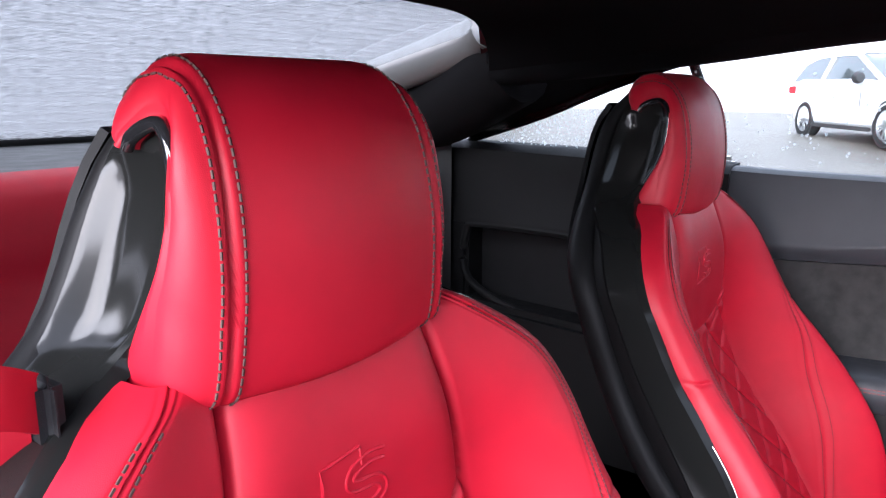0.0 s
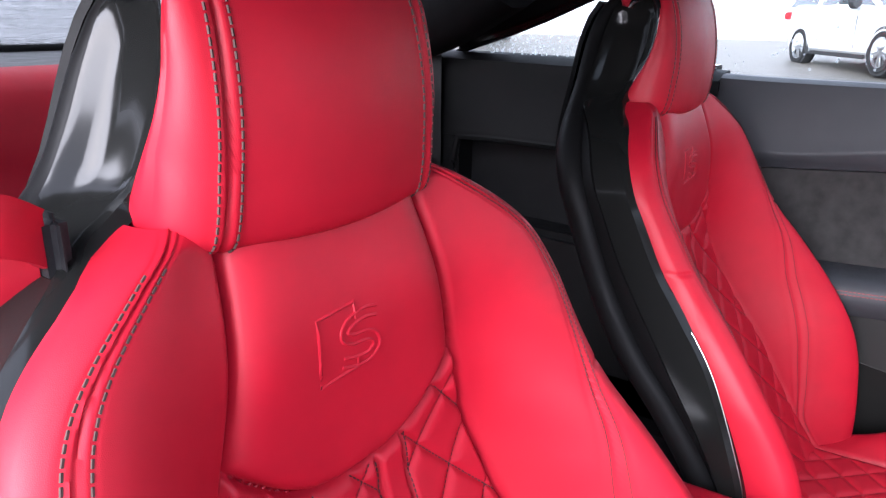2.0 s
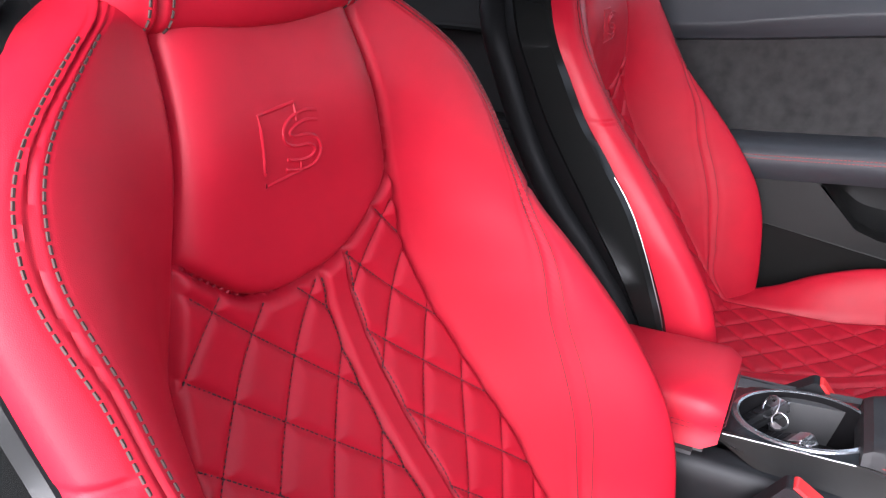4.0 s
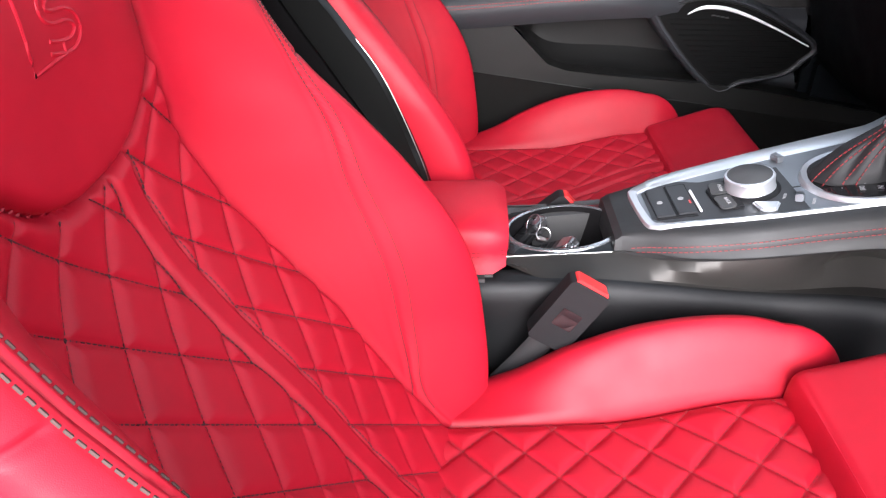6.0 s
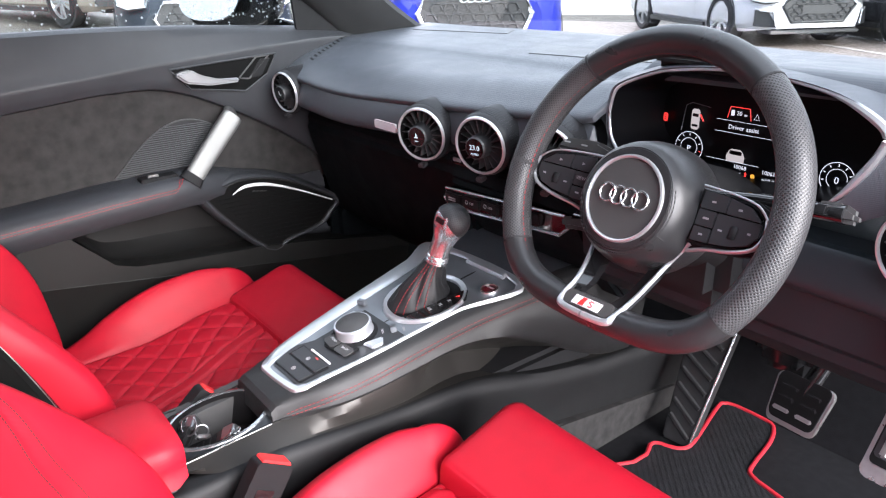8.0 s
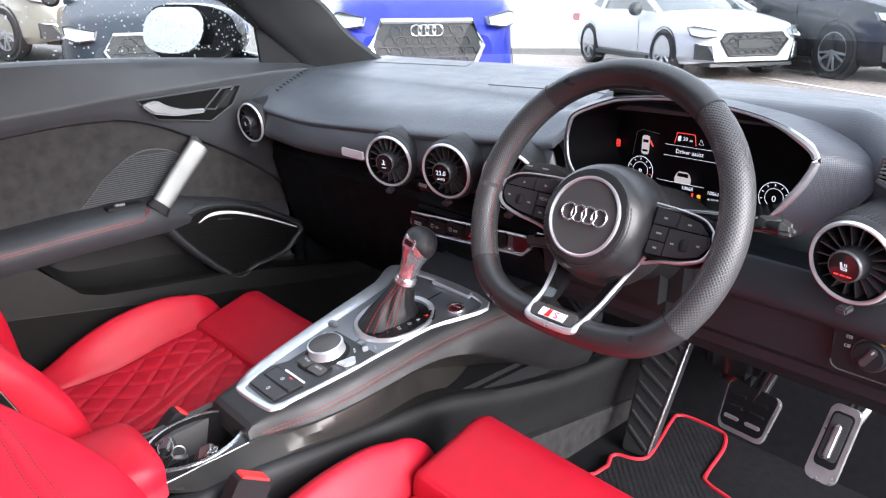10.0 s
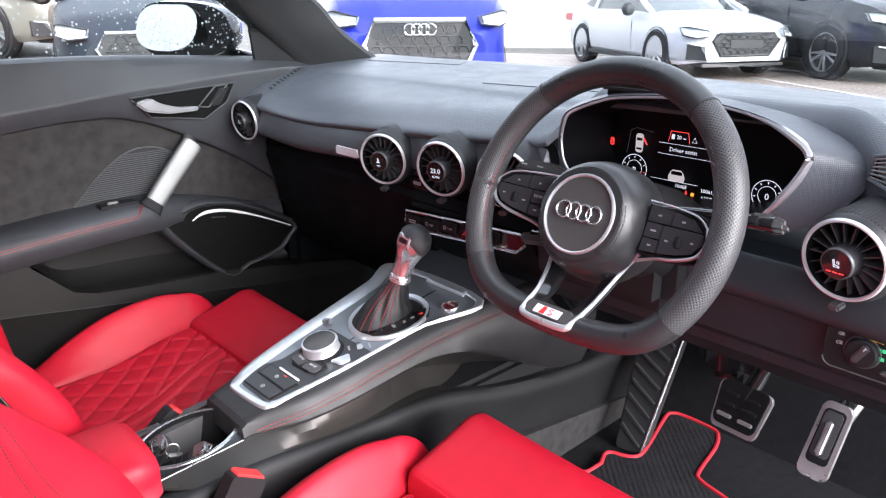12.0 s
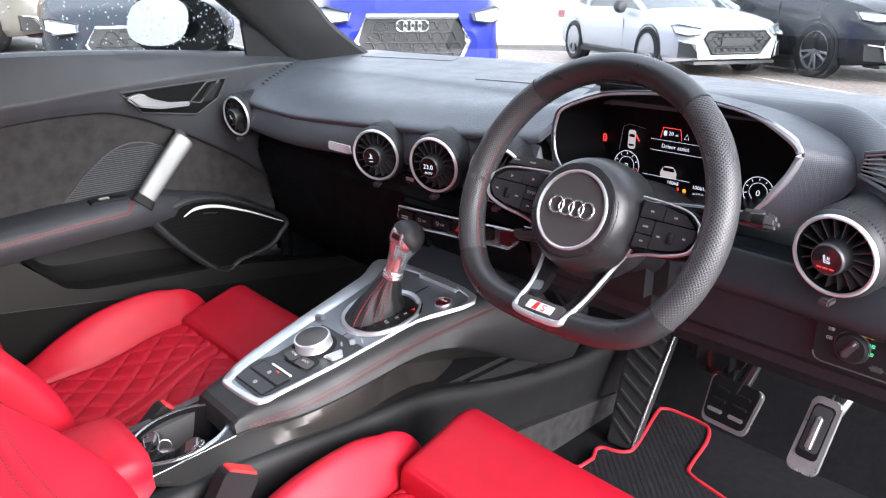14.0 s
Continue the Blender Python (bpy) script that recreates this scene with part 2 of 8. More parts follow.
def shift(bm, m):
    bmesh.ops.transform(bm, matrix=m, verts=bm.verts)
    return bm


def merge(*bms):
    out = bms[0]
    for b in bms[1:]:
        me = bpy.data.meshes.new("tmp")
        b.to_mesh(me)
        b.free()
        out.from_mesh(me)
        bpy.data.meshes.remove(me)
    return out


def sheet(rows, close_u=False, close_v=False, caps=False):
    """A surface over rows of points. close_u joins each row's ends, close_v the first row to the last."""
    bm = bmesh.new()
    vs = [[bm.verts.new(p) for p in row] for row in rows]
    n, w = len(vs), len(vs[0])
    for i in range(n if close_v else n - 1):
        a, b = vs[i], vs[(i + 1) % n]
        for j in range(w if close_u else w - 1):
            k = (j + 1) % w
            bm.faces.new((a[j], a[k], b[k], b[j]))
    if caps:
        bm.faces.new(vs[0])
        bm.faces.new(vs[-1])
    return bm


def thick(bm, d):
    """Gives a sheet the thickness d, against its normals."""
    bmesh.ops.recalc_face_normals(bm, faces=bm.faces)
    bmesh.ops.solidify(bm, geom=bm.faces[:], thickness=d)
    return bm


def to3(axis, a, p):
    return {"x": (a, p[0], p[1]), "y": (p[0], a, p[1]), "z": (p[0], p[1], a)}[axis]


def prism(poly, axis, a0, a1, bevel=0.0, seg=2):
    bm = bmesh.new()
    lo = [bm.verts.new(to3(axis, a0, p)) for p in poly]
    hi = [bm.verts.new(to3(axis, a1, p)) for p in poly]
    n = len(poly)
    bm.faces.new(lo)
    bm.faces.new(hi)
    for i in range(n):
        bm.faces.new((lo[i], lo[(i + 1) % n], hi[(i + 1) % n], hi[i]))
    if bevel:
        bmesh.ops.bevel(bm, geom=bm.edges[:], offset=bevel, segments=seg, affect="EDGES", clamp_overlap=True)
    return bm


def block(x0, x1, y0, y1, z0, z1, bevel=0.004, seg=2):
    return prism([(x0, y0), (x1, y0), (x1, y1), (x0, y1)], "z", z0, z1, bevel, seg)


def lathe(profile, segs=32, m=None, cap=True):
    """Turns (radius, height) points about z."""
    rows = [[(r * math.cos(2 * math.pi * i / segs), r * math.sin(2 * math.pi * i / segs), h) for i in range(segs)] for r, h in profile]
    bm = sheet(rows, close_u=True, caps=cap)
    return shift(bm, m) if m else bm


def smooth_path(pts, n=8, closed=False):
    """Catmull-Rom through the points."""
    P = [Vector(p) for p in pts]
    out, k = [], len(P)
    for i in range(k if closed else k - 1):
        p0 = P[i - 1] if (i or closed) else P[0]
        p1, p2 = P[i], P[(i + 1) % k]
        p3 = P[(i + 2) % k] if (i + 2 < k or closed) else P[-1]
        for j in range(n):
            t = j / n
            out.append(0.5 * ((2 * p1) + (p2 - p0) * t + (2 * p0 - 5 * p1 + 4 * p2 - p3) * t * t + (3 * p1 - p0 - 3 * p2 + p3) * t ** 3))
    if not closed:
        out.append(P[-1])
    return out


def tube(pts, r, segs=10, closed=False, flat=1.0, up=(0, 0, 1)):
    """A round bar along pts; r: radius or one for each point; flat squeezes it along up."""
    P = [Vector(p) for p in pts]
    rows, n = [], len(P)
    for i, p in enumerate(P):
        a = P[i - 1] if (i or closed) else P[0]
        b = P[(i + 1) % n] if (i + 1 < n or closed) else P[-1]
        d = (b - a).normalized()
        s = d.cross(Vector(up))
        s = s.normalized() if s.length > 1e-4 else d.cross(Vector((1, 0.2, 0))).normalized()
        u = s.cross(d)
        rr = r[i] if isinstance(r, (list, tuple)) else r
        rows.append([p + s * rr * math.cos(2 * math.pi * k / segs) + u * rr * flat * math.sin(2 * math.pi * k / segs) for k in range(segs)])
    return sheet(rows, close_u=True, close_v=closed, caps=not closed)


def func(*pairs):
    """A smooth function through (x, value) pairs with rising x."""
    xs = [p[0] for p in pairs]
    ys = [p[1] for p in pairs]
    n = len(xs)
    s = [(ys[i + 1] - ys[i]) / (xs[i + 1] - xs[i]) for i in range(n - 1)]
    t = [s[0]] + [(s[i - 1] + s[i]) / 2 if s[i - 1] * s[i] > 0 else 0 for i in range(1, n - 1)] + [s[-1]]

    def f(x):
        x = min(max(x, xs[0]), xs[-1])
        i = next((k for k in range(n - 1) if x <= xs[k + 1]), n - 2)
        h = xs[i + 1] - xs[i]
        q = (x - xs[i]) / h
        return ((2 * q ** 3 - 3 * q * q + 1) * ys[i] + (q ** 3 - 2 * q * q + q) * h * t[i]
                + (3 * q * q - 2 * q ** 3) * ys[i + 1] + (q ** 3 - q * q) * h * t[i + 1])
    return f


def step(a, b, x):
    q = min(max((x - a) / (b - a), 0), 1)
    return q * q * (3 - 2 * q)


def stitches(paths, length=0.0045, gap=0.0022, r=0.0007):
    """Short thread bars laid along paths of points."""
    verts, faces = [], []
    for path in paths:
        P = [Vector(p) for p in path]
        run, nxt = 0.0, 0.0
        for a, b in zip(P, P[1:]):
            d = (b - a).length
            if d < 1e-6:
                continue
            e = (b - a) / d
            s = e.cross(Vector((0.31, 0.55, 0.77))).normalized()
            u = s.cross(e)
            while nxt < run + d:
                c = a + e * (nxt - run)
                k = len(verts)
                for q in (-0.5, 0.5):
                    for i, j in ((1, 0), (0, 1), (-1, 0), (0, -1)):
                        verts.append(c + e * q * length + (s * i + u * j) * r)
                faces += [(k, k + 1, k + 5, k + 4), (k + 1, k + 2, k + 6, k + 5), (k + 2, k + 3, k + 7, k + 6), (k + 3, k, k + 4, k + 7),
                          (k, k + 3, k + 2, k + 1), (k + 4, k + 5, k + 6, k + 7)]
                nxt += length + gap
            run += d
    me = bpy.data.meshes.new("tmp")
    me.from_pydata(verts, [], faces)
    bm = bmesh.new()
    bm.from_mesh(me)
    bpy.data.meshes.remove(me)
    return bm


def rounded(x0, x1, y0, y1, r, n=5):
    """The outline of a rectangle with round corners."""
    out = []
    for cx, cy, a in ((x1 - r, y1 - r, 0), (x0 + r, y1 - r, 90), (x0 + r, y0 + r, 180), (x1 - r, y0 + r, 270)):
        for i in range(n + 1):
            q = radians(a + 90 * i / n)
            out.append((cx + r * math.cos(q), cy + r * math.sin(q)))
    return out


def writing(body, size, material, parent, m, name="lettering", depth=0.0002, bold=0.0):
    cu = bpy.data.curves.new(name, "FONT")
    cu.body, cu.size, cu.extrude, cu.align_x, cu.align_y = body, size, depth, "CENTER", "CENTER"
    cu.offset = bold
    cu.resolution_u = 2
    tmp = bpy.data.objects.new("tmp", cu)
    me = bpy.data.meshes.new_from_object(tmp)
    bpy.data.objects.remove(tmp)
    me.name = name
    me.materials.clear()
    me.materials.append(material)
    me.transform(m)
    ob = new(name, me)
    ob.parent = parent
    ob.matrix_parent_inverse = parent.matrix_world.inverted()
    return ob


# ---- front seats ----
SC, SP = 0.365, -0.363          # middle of the driver's and the passenger's seat
back_c = func((0.33, 0.03), (0.40, -0.035), (0.47, -0.083), (0.552, -0.131), (0.62, -0.178), (0.68, -0.212), (0.73, -0.230), (0.80, -0.232), (0.88, -0.233), (0.97, -0.262))
back_b = func((0.33, 0.030), (0.40, 0.030), (0.47, 0.024), (0.53, 0.014), (0.58, -0.004), (0.65, -0.048), (0.72, -0.102), (0.77, -0.144), (0.85, -0.190), (0.90, -0.215), (0.955, -0.25), (0.97, -0.262))
back_w = func((0.33, 0.225), (0.40, 0.245), (0.50, 0.265), (0.62, 0.265), (0.70, 0.254), (0.76, 0.243), (0.82, 0.243), (0.86, 0.240), (0.90, 0.218), (0.935, 0.170), (0.97, 0.100))
back_s = func((0.33, 0.168), (0.50, 0.168), (0.60, 0.160), (0.70, 0.142), (0.81, 0.116), (0.90, 0.098), (0.97, 0.088))
pad_edge = func((0.0, 0.752), (0.03, 0.754), (0.06, 0.765), (0.09, 0.788), (0.12, 0.815), (0.3, 0.95))
QW = QH = 0.065                 # a quilted diamond, across and along
BAND = -0.038                   # the plain band runs beside the middle of the backrest


def quilt(u, v, bu):
    """Height of the padded diamonds over their seams; bu: distance from the plain band's middle."""
    a = abs(bu)
    if a < 0.014:
        return 0.006 - 0.007 * math.exp(-((0.014 - a) / 0.0025) ** 2)
    p, q = u / QW + v / QH, u / QW - v / QH
    d = min(abs(p - round(p)), abs(q - round(q))) * 0.046
    puff = 0.0058 * (1 - math.exp(-d / 0.0036))
    return puff * step(0.0, 0.007, a - 0.014) - 0.003 * math.exp(-((a - 0.014) / 0.002) ** 2)


def cushion_band(y):
    return 0.055 - 0.4 * (y - 0.12)


def back_y(u, z):
    """The backrest's front; it rolls back at the shoulders."""
    return back_face(u, z) - 55 * max(z - 0.945, 0) ** 2


def back_face(u, z):
    a, c, w, s = abs(u), back_c(z), back_w(z), back_s(z)
    if a <= s:
        edge = pad_edge(a)
        d = z - edge
        hollow = -0.006 * (1 - (a / s) ** 2)
        crease = -0.007 * math.exp(-((s - a) / 0.0035) ** 2)
        if d > 0:
            lift = 0.020 * (1 - math.exp(-d / 0.0045)) * (1 - math.exp(-(s - a) / 0.012))
            return c + hollow + crease + lift - 0.009
        fade = step(0.0, 0.010, s - a) * step(0.0, 0.012, -d)
        return c + hollow + crease + quilt(u - BAND, z + 0.011, u - BAND) * fade - 0.005 * math.exp(-(d / 0.003) ** 2)
    g = (a - s) / (w - s)
    b = back_b(z)
    rise = step(-0.08, 0.80, g) - step(-0.08, 0.80, 0) * (1 - g)
    y = c + (b - c) * min(max(rise, 0), 1) - 0.007 * math.exp(-((a - s) / 0.0035) ** 2)
    if g > 0.74:
        q = (g - 0.74) / 0.26
        y -= (1 - math.sqrt(max(1 - q * q, 0))) * 0.024
    # a stitched seam down the bolster
    k = a - bolster_seam(z, u)
    y -= 0.0030 * math.exp(-(k / 0.0016) ** 2) + 0.0010 * math.exp(-((abs(k) - 0.0062) / 0.0016) ** 2)
    # a plain seam across its outer side
    return y - 0.0034 * math.exp(-((z - 0.772) / 0.0024) ** 2) * step(0.006, 0.012, k)


def bolster_seam(z, side=-1):
    """How far out the bolster's seam runs; farther on the door side of the driver's seat."""
    w, s = back_w(z), back_s(z)
    return s + (w - s) * min(bolster_g(z) + (0.13 * step(0.81, 0.73, z) if side > 0 else 0), 0.86)


bolster_g = func((0.33, 0.02), (0.41, 0.04), (0.46, 0.20), (0.52, 0.30), (0.60, 0.40), (0.66, 0.47), (0.72, 0.595), (0.755, 0.67), (0.79, 0.745), (0.83, 0.80), (0.87, 0.82), (0.91, 0.79), (0.97, 0.62))


def seat_back_rows(wrap):
    rows = []
    zs = [0.33 + (0.957 - 0.33) * i / 400 for i in range(401)]
    for z in zs:
        w, s = back_w(z), back_s(z)
        us = [s * j / 76 for j in range(77)] + [s + (w - s) * (j / 64) for j in range(1, 65)]
        half = [(u, back_y(u, z)) for u in us]
        end = half[-1][1]
        wr = 1 + wrap * (0.45 * step(0.84, 0.70, z) + 0.8 * step(0.70, 0.56, z))
        half += [(w + 0.001, end - 0.008), (w + 0.001, end - 0.018 * wr), (w - 0.002, end - 0.025 * wr), (w - 0.012, end - 0.030 * wr)]
        left = [(-u, (back_y(-u, z) if abs(u) <= w else y)) for u, y in half[:0:-1]]
        rows.append([(u, y, z) for u, y in left + half])
    return rows


def back_points(us_zs, lift=0.0009):
    return [(u, back_y(u, z) + lift, z) for u, z in us_zs]


def quilt_lines(u0, u1, v0, v1, inside, band, off=0.0, ph=0.0):
    """The seams of the quilting as runs of (u, v) that lie inside; off and ph shift the pattern across and along."""
    runs = []
    for sgn in (1, -1):
        for k in range(-40, 41):
            run = []
            for i in range(int((v1 - v0) / 0.004) + 1):
                v = v0 + 0.004 * i
                u = off + sgn * (QW * k - QW / QH * (v + ph))
                if u0 < u < u1 and abs(u - band(v)) > 0.016 and inside(u, v):
                    run.append((u, v))
                else:
                    if len(run) > 1:
                        runs.append(run)
                    run = []
            if len(run) > 1:
                runs.append(run)
    for e in (-0.0175, 0.0175):
        run = [(band(v) + e, v) for v in [v0 + 0.004 * i for i in range(int((v1 - v0) / 0.004) + 1)] if inside(band(v) + e, v)]
        if len(run) > 1:
            runs.append(run)
    return runs


# cushion
cush_c = func((-0.09, 0.395), (0.0, 0.378), (0.15, 0.378), (0.30, 0.402), (0.36, 0.405))
cush_b = func((-0.09, 0.375), (0.0, 0.380), (0.06, 0.400), (0.12, 0.434), (0.20, 0.465), (0.30, 0.477), (0.36, 0.468), (0.42, 0.440))
cush_s = func((-0.09, 0.165), (0.1, 0.175), (0.36, 0.195))
cush_w = func((-0.09, 0.255), (0.1, 0.268), (0.30, 0.272), (0.38, 0.255), (0.42, 0.225))


def cush_z(u, y):
    a, c, w, s = abs(u), cush_c(y), cush_w(y), cush_s(y)
    if a <= s:
        crease = -0.009 * math.exp(-((s - a) / 0.003) ** 2)
        fade = step(0.002, 0.022, s - a)
        return c + crease + quilt(u, y, (u - cushion_band(y)) * 0.93) * fade
    g = (a - s) / (w - s)
    b = cush_b(y)
    rise = step(-0.15, 0.62, g) - step(-0.15, 0.62, 0) * (1 - g)
    z = c + (b - c) * min(max(rise, 0), 1) - 0.008 * math.exp(-((a - s) / 0.004) ** 2)
    if g > 0.55:
        q = (g - 0.55) / 0.45
        z -= (1 - math.sqrt(max(1 - q * q, 0))) * 0.05
    return z


def build_seat(cx, label, wrap, lift, thigh):
    seat = thing("front_seat", label, "front seat", (cx, 0.1, 0.21), "front seats")
    T = Matrix.Translation((cx, 0, lift))

    def add(name, bm, material, label="", parent=None, **k):
        return part(name, shift(bm, T), material, parent or seat, label, **k)

    backrest = add("backrest", sheet(seat_back_rows(wrap)), RED, "red leather backrest with a diamond-quilted middle", crease=60)
    inside = lambda u, v: abs(u) < back_s(v) - 0.006 and v < pad_edge(abs(u)) - 0.004
    lines = [back_points(run) for run in quilt_lines(-0.17, 0.17, 0.36, 0.82, inside, lambda v: BAND, BAND, 0.011)]
    add("quilt_stitching", stitches(lines, 0.0030, 0.0016, 0.00062), THREAD, "pink-grey quilting stitches", backrest, smooth=False)
    for sgn in (-1, 1):
        wide = wrap < 0.5 and sgn > 0
        for off in ((-0.0062, 0.0062) if wide else (-0.0034, 0.0034)):
            run = [(sgn * (bolster_seam(z, sgn) + off), z) for z in [0.40 + 0.0035 * i for i in range(156)]]
            add("bolster_stitching", stitches([back_points(run, 0.0006)], *((0.0042, 0.0017, 0.00085) if wide else (0.0032, 0.0012, 0.0006))), THREAD_TWIN if wide else THREAD, "tan-grey twin stitching" if wide else "dark twin stitching", backrest, smooth=False)


    emblem = [[(0.006, 0.8745), (0.006, 0.8865), (0.042, 0.8845), (0.043, 0.8390), (0.006, 0.8405), (0.006, 0.848)]]
    mid_s = smooth_path([(-0.029, 0.874, 0), (-0.012, 0.8765, 0), (0.006, 0.872, 0), (0.011, 0.863, 0), (0.002, 0.857, 0), (-0.014, 0.855, 0), (-0.024, 0.850, 0), (-0.026, 0.841, 0), (-0.016, 0.834, 0), (0.000, 0.835, 0), (0.014, 0.839, 0)], 4)
    mid_s = [Vector((0.003 + (p.x + 0.0075) * 0.84, 0.860 + (p.y - 0.855) * 0.76, 0)) for p in mid_s]
    for off in (-0.0033, 0.0033):
        run = []
        for i, p in enumerate(mid_s):
            d = (mid_s[min(i + 1, len(mid_s) - 1)] - mid_s[max(i - 1, 0)]).normalized()
            run.append((p.x - d.y * off, p.y + d.x * off))
        emblem.append(run)
    for run in emblem:
        dense_ = [(run[i][0] + (run[i + 1][0] - run[i][0]) * k / 5, run[i][1] + (run[i + 1][1] - run[i][1]) * k / 5) for i in range(len(run) - 1) for k in range(5)] + [run[-1]]
        add("pressed_emblem", tube(back_points(dense_, -0.0003), 0.0015, 6), RED, "", backrest)

    # headrest: a padded hood bent over the top of the backrest; its flanks run in to the shell's oval end
    outl = smooth_path([(0, y, z) for y, z in ((-0.268, 0.934), (-0.248, 0.941), (-0.2405, 0.962), (-0.238, 1.00), (-0.242, 1.045), (-0.251, 1.083), (-0.268, 1.111), (-0.292, 1.126), (-0.314, 1.122), (-0.325, 1.106), (-0.322, 1.090))], 5)
    oval_ = smooth_path([(0, y, z) for y, z in ((-0.302, 0.952), (-0.292, 0.966), (-0.282, 0.986), (-0.269, 1.012), (-0.263, 1.036), (-0.261, 1.060), (-0.264, 1.078), (-0.274, 1.089), (-0.287, 1.088), (-0.299, 1.082), (-0.304, 1.076))], 5)
    half_w = func((0.93, 0.121), (0.96, 0.118), (1.0, 0.114), (1.05, 0.109), (1.085, 0.1065), (1.11, 0.101), (1.13, 0.092))

    head_seam = lambda z: 0.082 + 0.010 * (1.0 - (z - 0.94) / 0.19)

    def hood_row(p, o):
        """One section of the hood, from the middle of the front out to the oval: u and place."""
        e = o - p
        ln = e.length
        e = e / ln
        U = half_w(p.z)
        r = min(0.032, 0.8 * ln)
        flat_ = U - r
        front = step(1.125, 1.08, p.z)
        seam = min(head_seam(p.z), U - 0.012)
        groove = lambda u: 0.0030 * math.exp(-((u - seam) / 0.0017) ** 2) - 0.0009 * math.exp(-((abs(u - seam) - 0.0045) / 0.003) ** 2)
        row = []
        for j in range(81):
            u = flat_ * j / 80
            dep = -0.009 * front * (1 - (u / flat_) ** 2) + groove(u)
            row.append((u, p + e * dep))
        for j in range(1, 31):
            a = radians(3 * j)
            u = flat_ + r * math.sin(a)
            row.append((u, p + e * (r - r * math.cos(a) + groove(u))))
        for q in (0.35, 0.7, 0.93):
            row.append((U + 0.002 * math.sin(math.pi * q), p + e * (r + (ln - r) * q)))
        row.append((U - 0.003, p + e * ln))
        row.append((U - 0.014, p + e * (ln + 0.003)))
        return row

    hood_rows = [hood_row(p, o) for p, o in zip(outl, oval_)]
    rows = [[(-u, q.y, q.z) for u, q in row[:0:-1]] + [(u, q.y, q.z) for u, q in row] for row in hood_rows]
    c0, c1 = Vector((0, -0.30, 0.95)), Vector((0, -0.315, 1.078))
    rows = [[(x * 0.97, c0.y, c0.z) for x, y, z in rows[0]]] + rows + [[(x * 0.95, c1.y, c1.z) for x, y, z in rows[-1]]]
    headrest = add("headrest", sheet(rows), RED, "integrated red leather headrest", crease=60)
    for sgn in (-1, 1):
        for off in (-0.0068, 0.0068):
            pts = []
            for p, row in list(zip(outl, hood_rows))[3:46]:
                uu = min(head_seam(p.z), half_w(p.z) - 0.012) + off
                for (ua, a), (ub, b) in zip(row, row[1:]):
                    if ua <= uu <= ub:
                        q = a.lerp(b, (uu - ua) / (ub - ua))
                        n_ = Vector((0, q.y + 0.29, q.z - 1.03)).normalized()
                        pts.append((sgn * uu, q.y + n_.y * 0.0005, q.z + n_.z * 0.0005))
                        break
            add("headrest_stitching", stitches([pts], 0.0042, 0.0017, 0.00085), THREAD_TWIN, "tan-grey twin stitching", headrest, smooth=False)
        add("oval_rim", tube([(sgn * (half_w(p.z) - 0.006), p.y - 0.001, p.z) for p in oval_], 0.0042, 12), GLOSS, "glossy black rim", headrest)

    # shell: gloss side panels and a matt back
    y_rear = func((0.33, -0.03), (0.42, -0.06), (0.53, -0.105), (0.60, -0.155), (0.66, -0.208), (0.75, -0.268), (0.83, -0.303), (0.90, -0.334), (0.96, -0.354), (1.0, -0.357), (1.05, -0.353), (1.075, -0.344), (1.10, -0.325))
    lead_top = func((0.93, -0.258), (0.95, -0.285), (0.966, -0.290), (0.986, -0.281), (1.012, -0.269), (1.036, -0.263), (1.06, -0.262), (1.078, -0.266), (1.088, -0.276))
    y_lead = lambda z: back_b(z) - 0.028 - wrap * (0.010 * step(0.84, 0.70, z) + 0.022 * step(0.70, 0.56, z)) if z < 0.93 else lead_top(z)
    half = func((0.33, 0.236), (0.40, 0.256), (0.50, 0.268), (0.62, 0.263), (0.70, 0.252), (0.76, 0.242), (0.82, 0.241), (0.86, 0.237), (0.90, 0.216), (0.93, 0.184), (0.95, 0.161), (0.97, 0.141), (1.0, 0.125), (1.04, 0.110), (1.088, 0.092))
    fore = func((0.90, 0.216), (0.93, 0.179), (0.95, 0.147), (0.97, 0.118), (1.0, 0.107), (1.04, 0.103), (1.06, 0.100), (1.088, 0.090))
    for sgn in (-1, 1):
        rows, rows2 = [], []
        for i in range(81):
            z = 0.33 + (1.088 - 0.33) * i / 80
            f, r, h = y_lead(z), y_rear(z), half(z)
            cut = f + (r - f) * (0.55 + 0.22 * step(0.90, 0.97, z))
            g = h if z < 0.90 else fore(z)
            rows.append([(sgn * (g - 0.012), f + 0.004, z), (sgn * (g + 0.004), f, z), (sgn * (g + 0.009 - 0.008 * step(0.93, 0.98, z)), f - 0.008, z), *[(sgn * (g + (h - g) * q + 0.007 - 0.006 * step(0.93, 0.98, z) - 0.010 * step(0.915, 0.975, z) * step(1.083, 1.05, z) * step(0.0, 0.30, q) * step(1.0, 0.78, q)), f + (cut - f) * q, z) for q in (0.14, 0.24, 0.36, 0.5, 0.64, 0.76, 0.86, 0.93)], (sgn * (h + 0.001), cut, z), (sgn * (h - 0.014), cut - 0.002, z)])
            rows2.append([(sgn * (h - 0.010), cut + 0.002, z), (sgn * (h - 0.001), cut - 0.003, z), (sgn * (h - 0.006), r + 0.02, z), (sgn * (h - 0.02), r, z), (sgn * (h - 0.06), r - 0.015, z)])
        add("side_panel", sheet(rows), SHELL, "glossy grey shell panel")
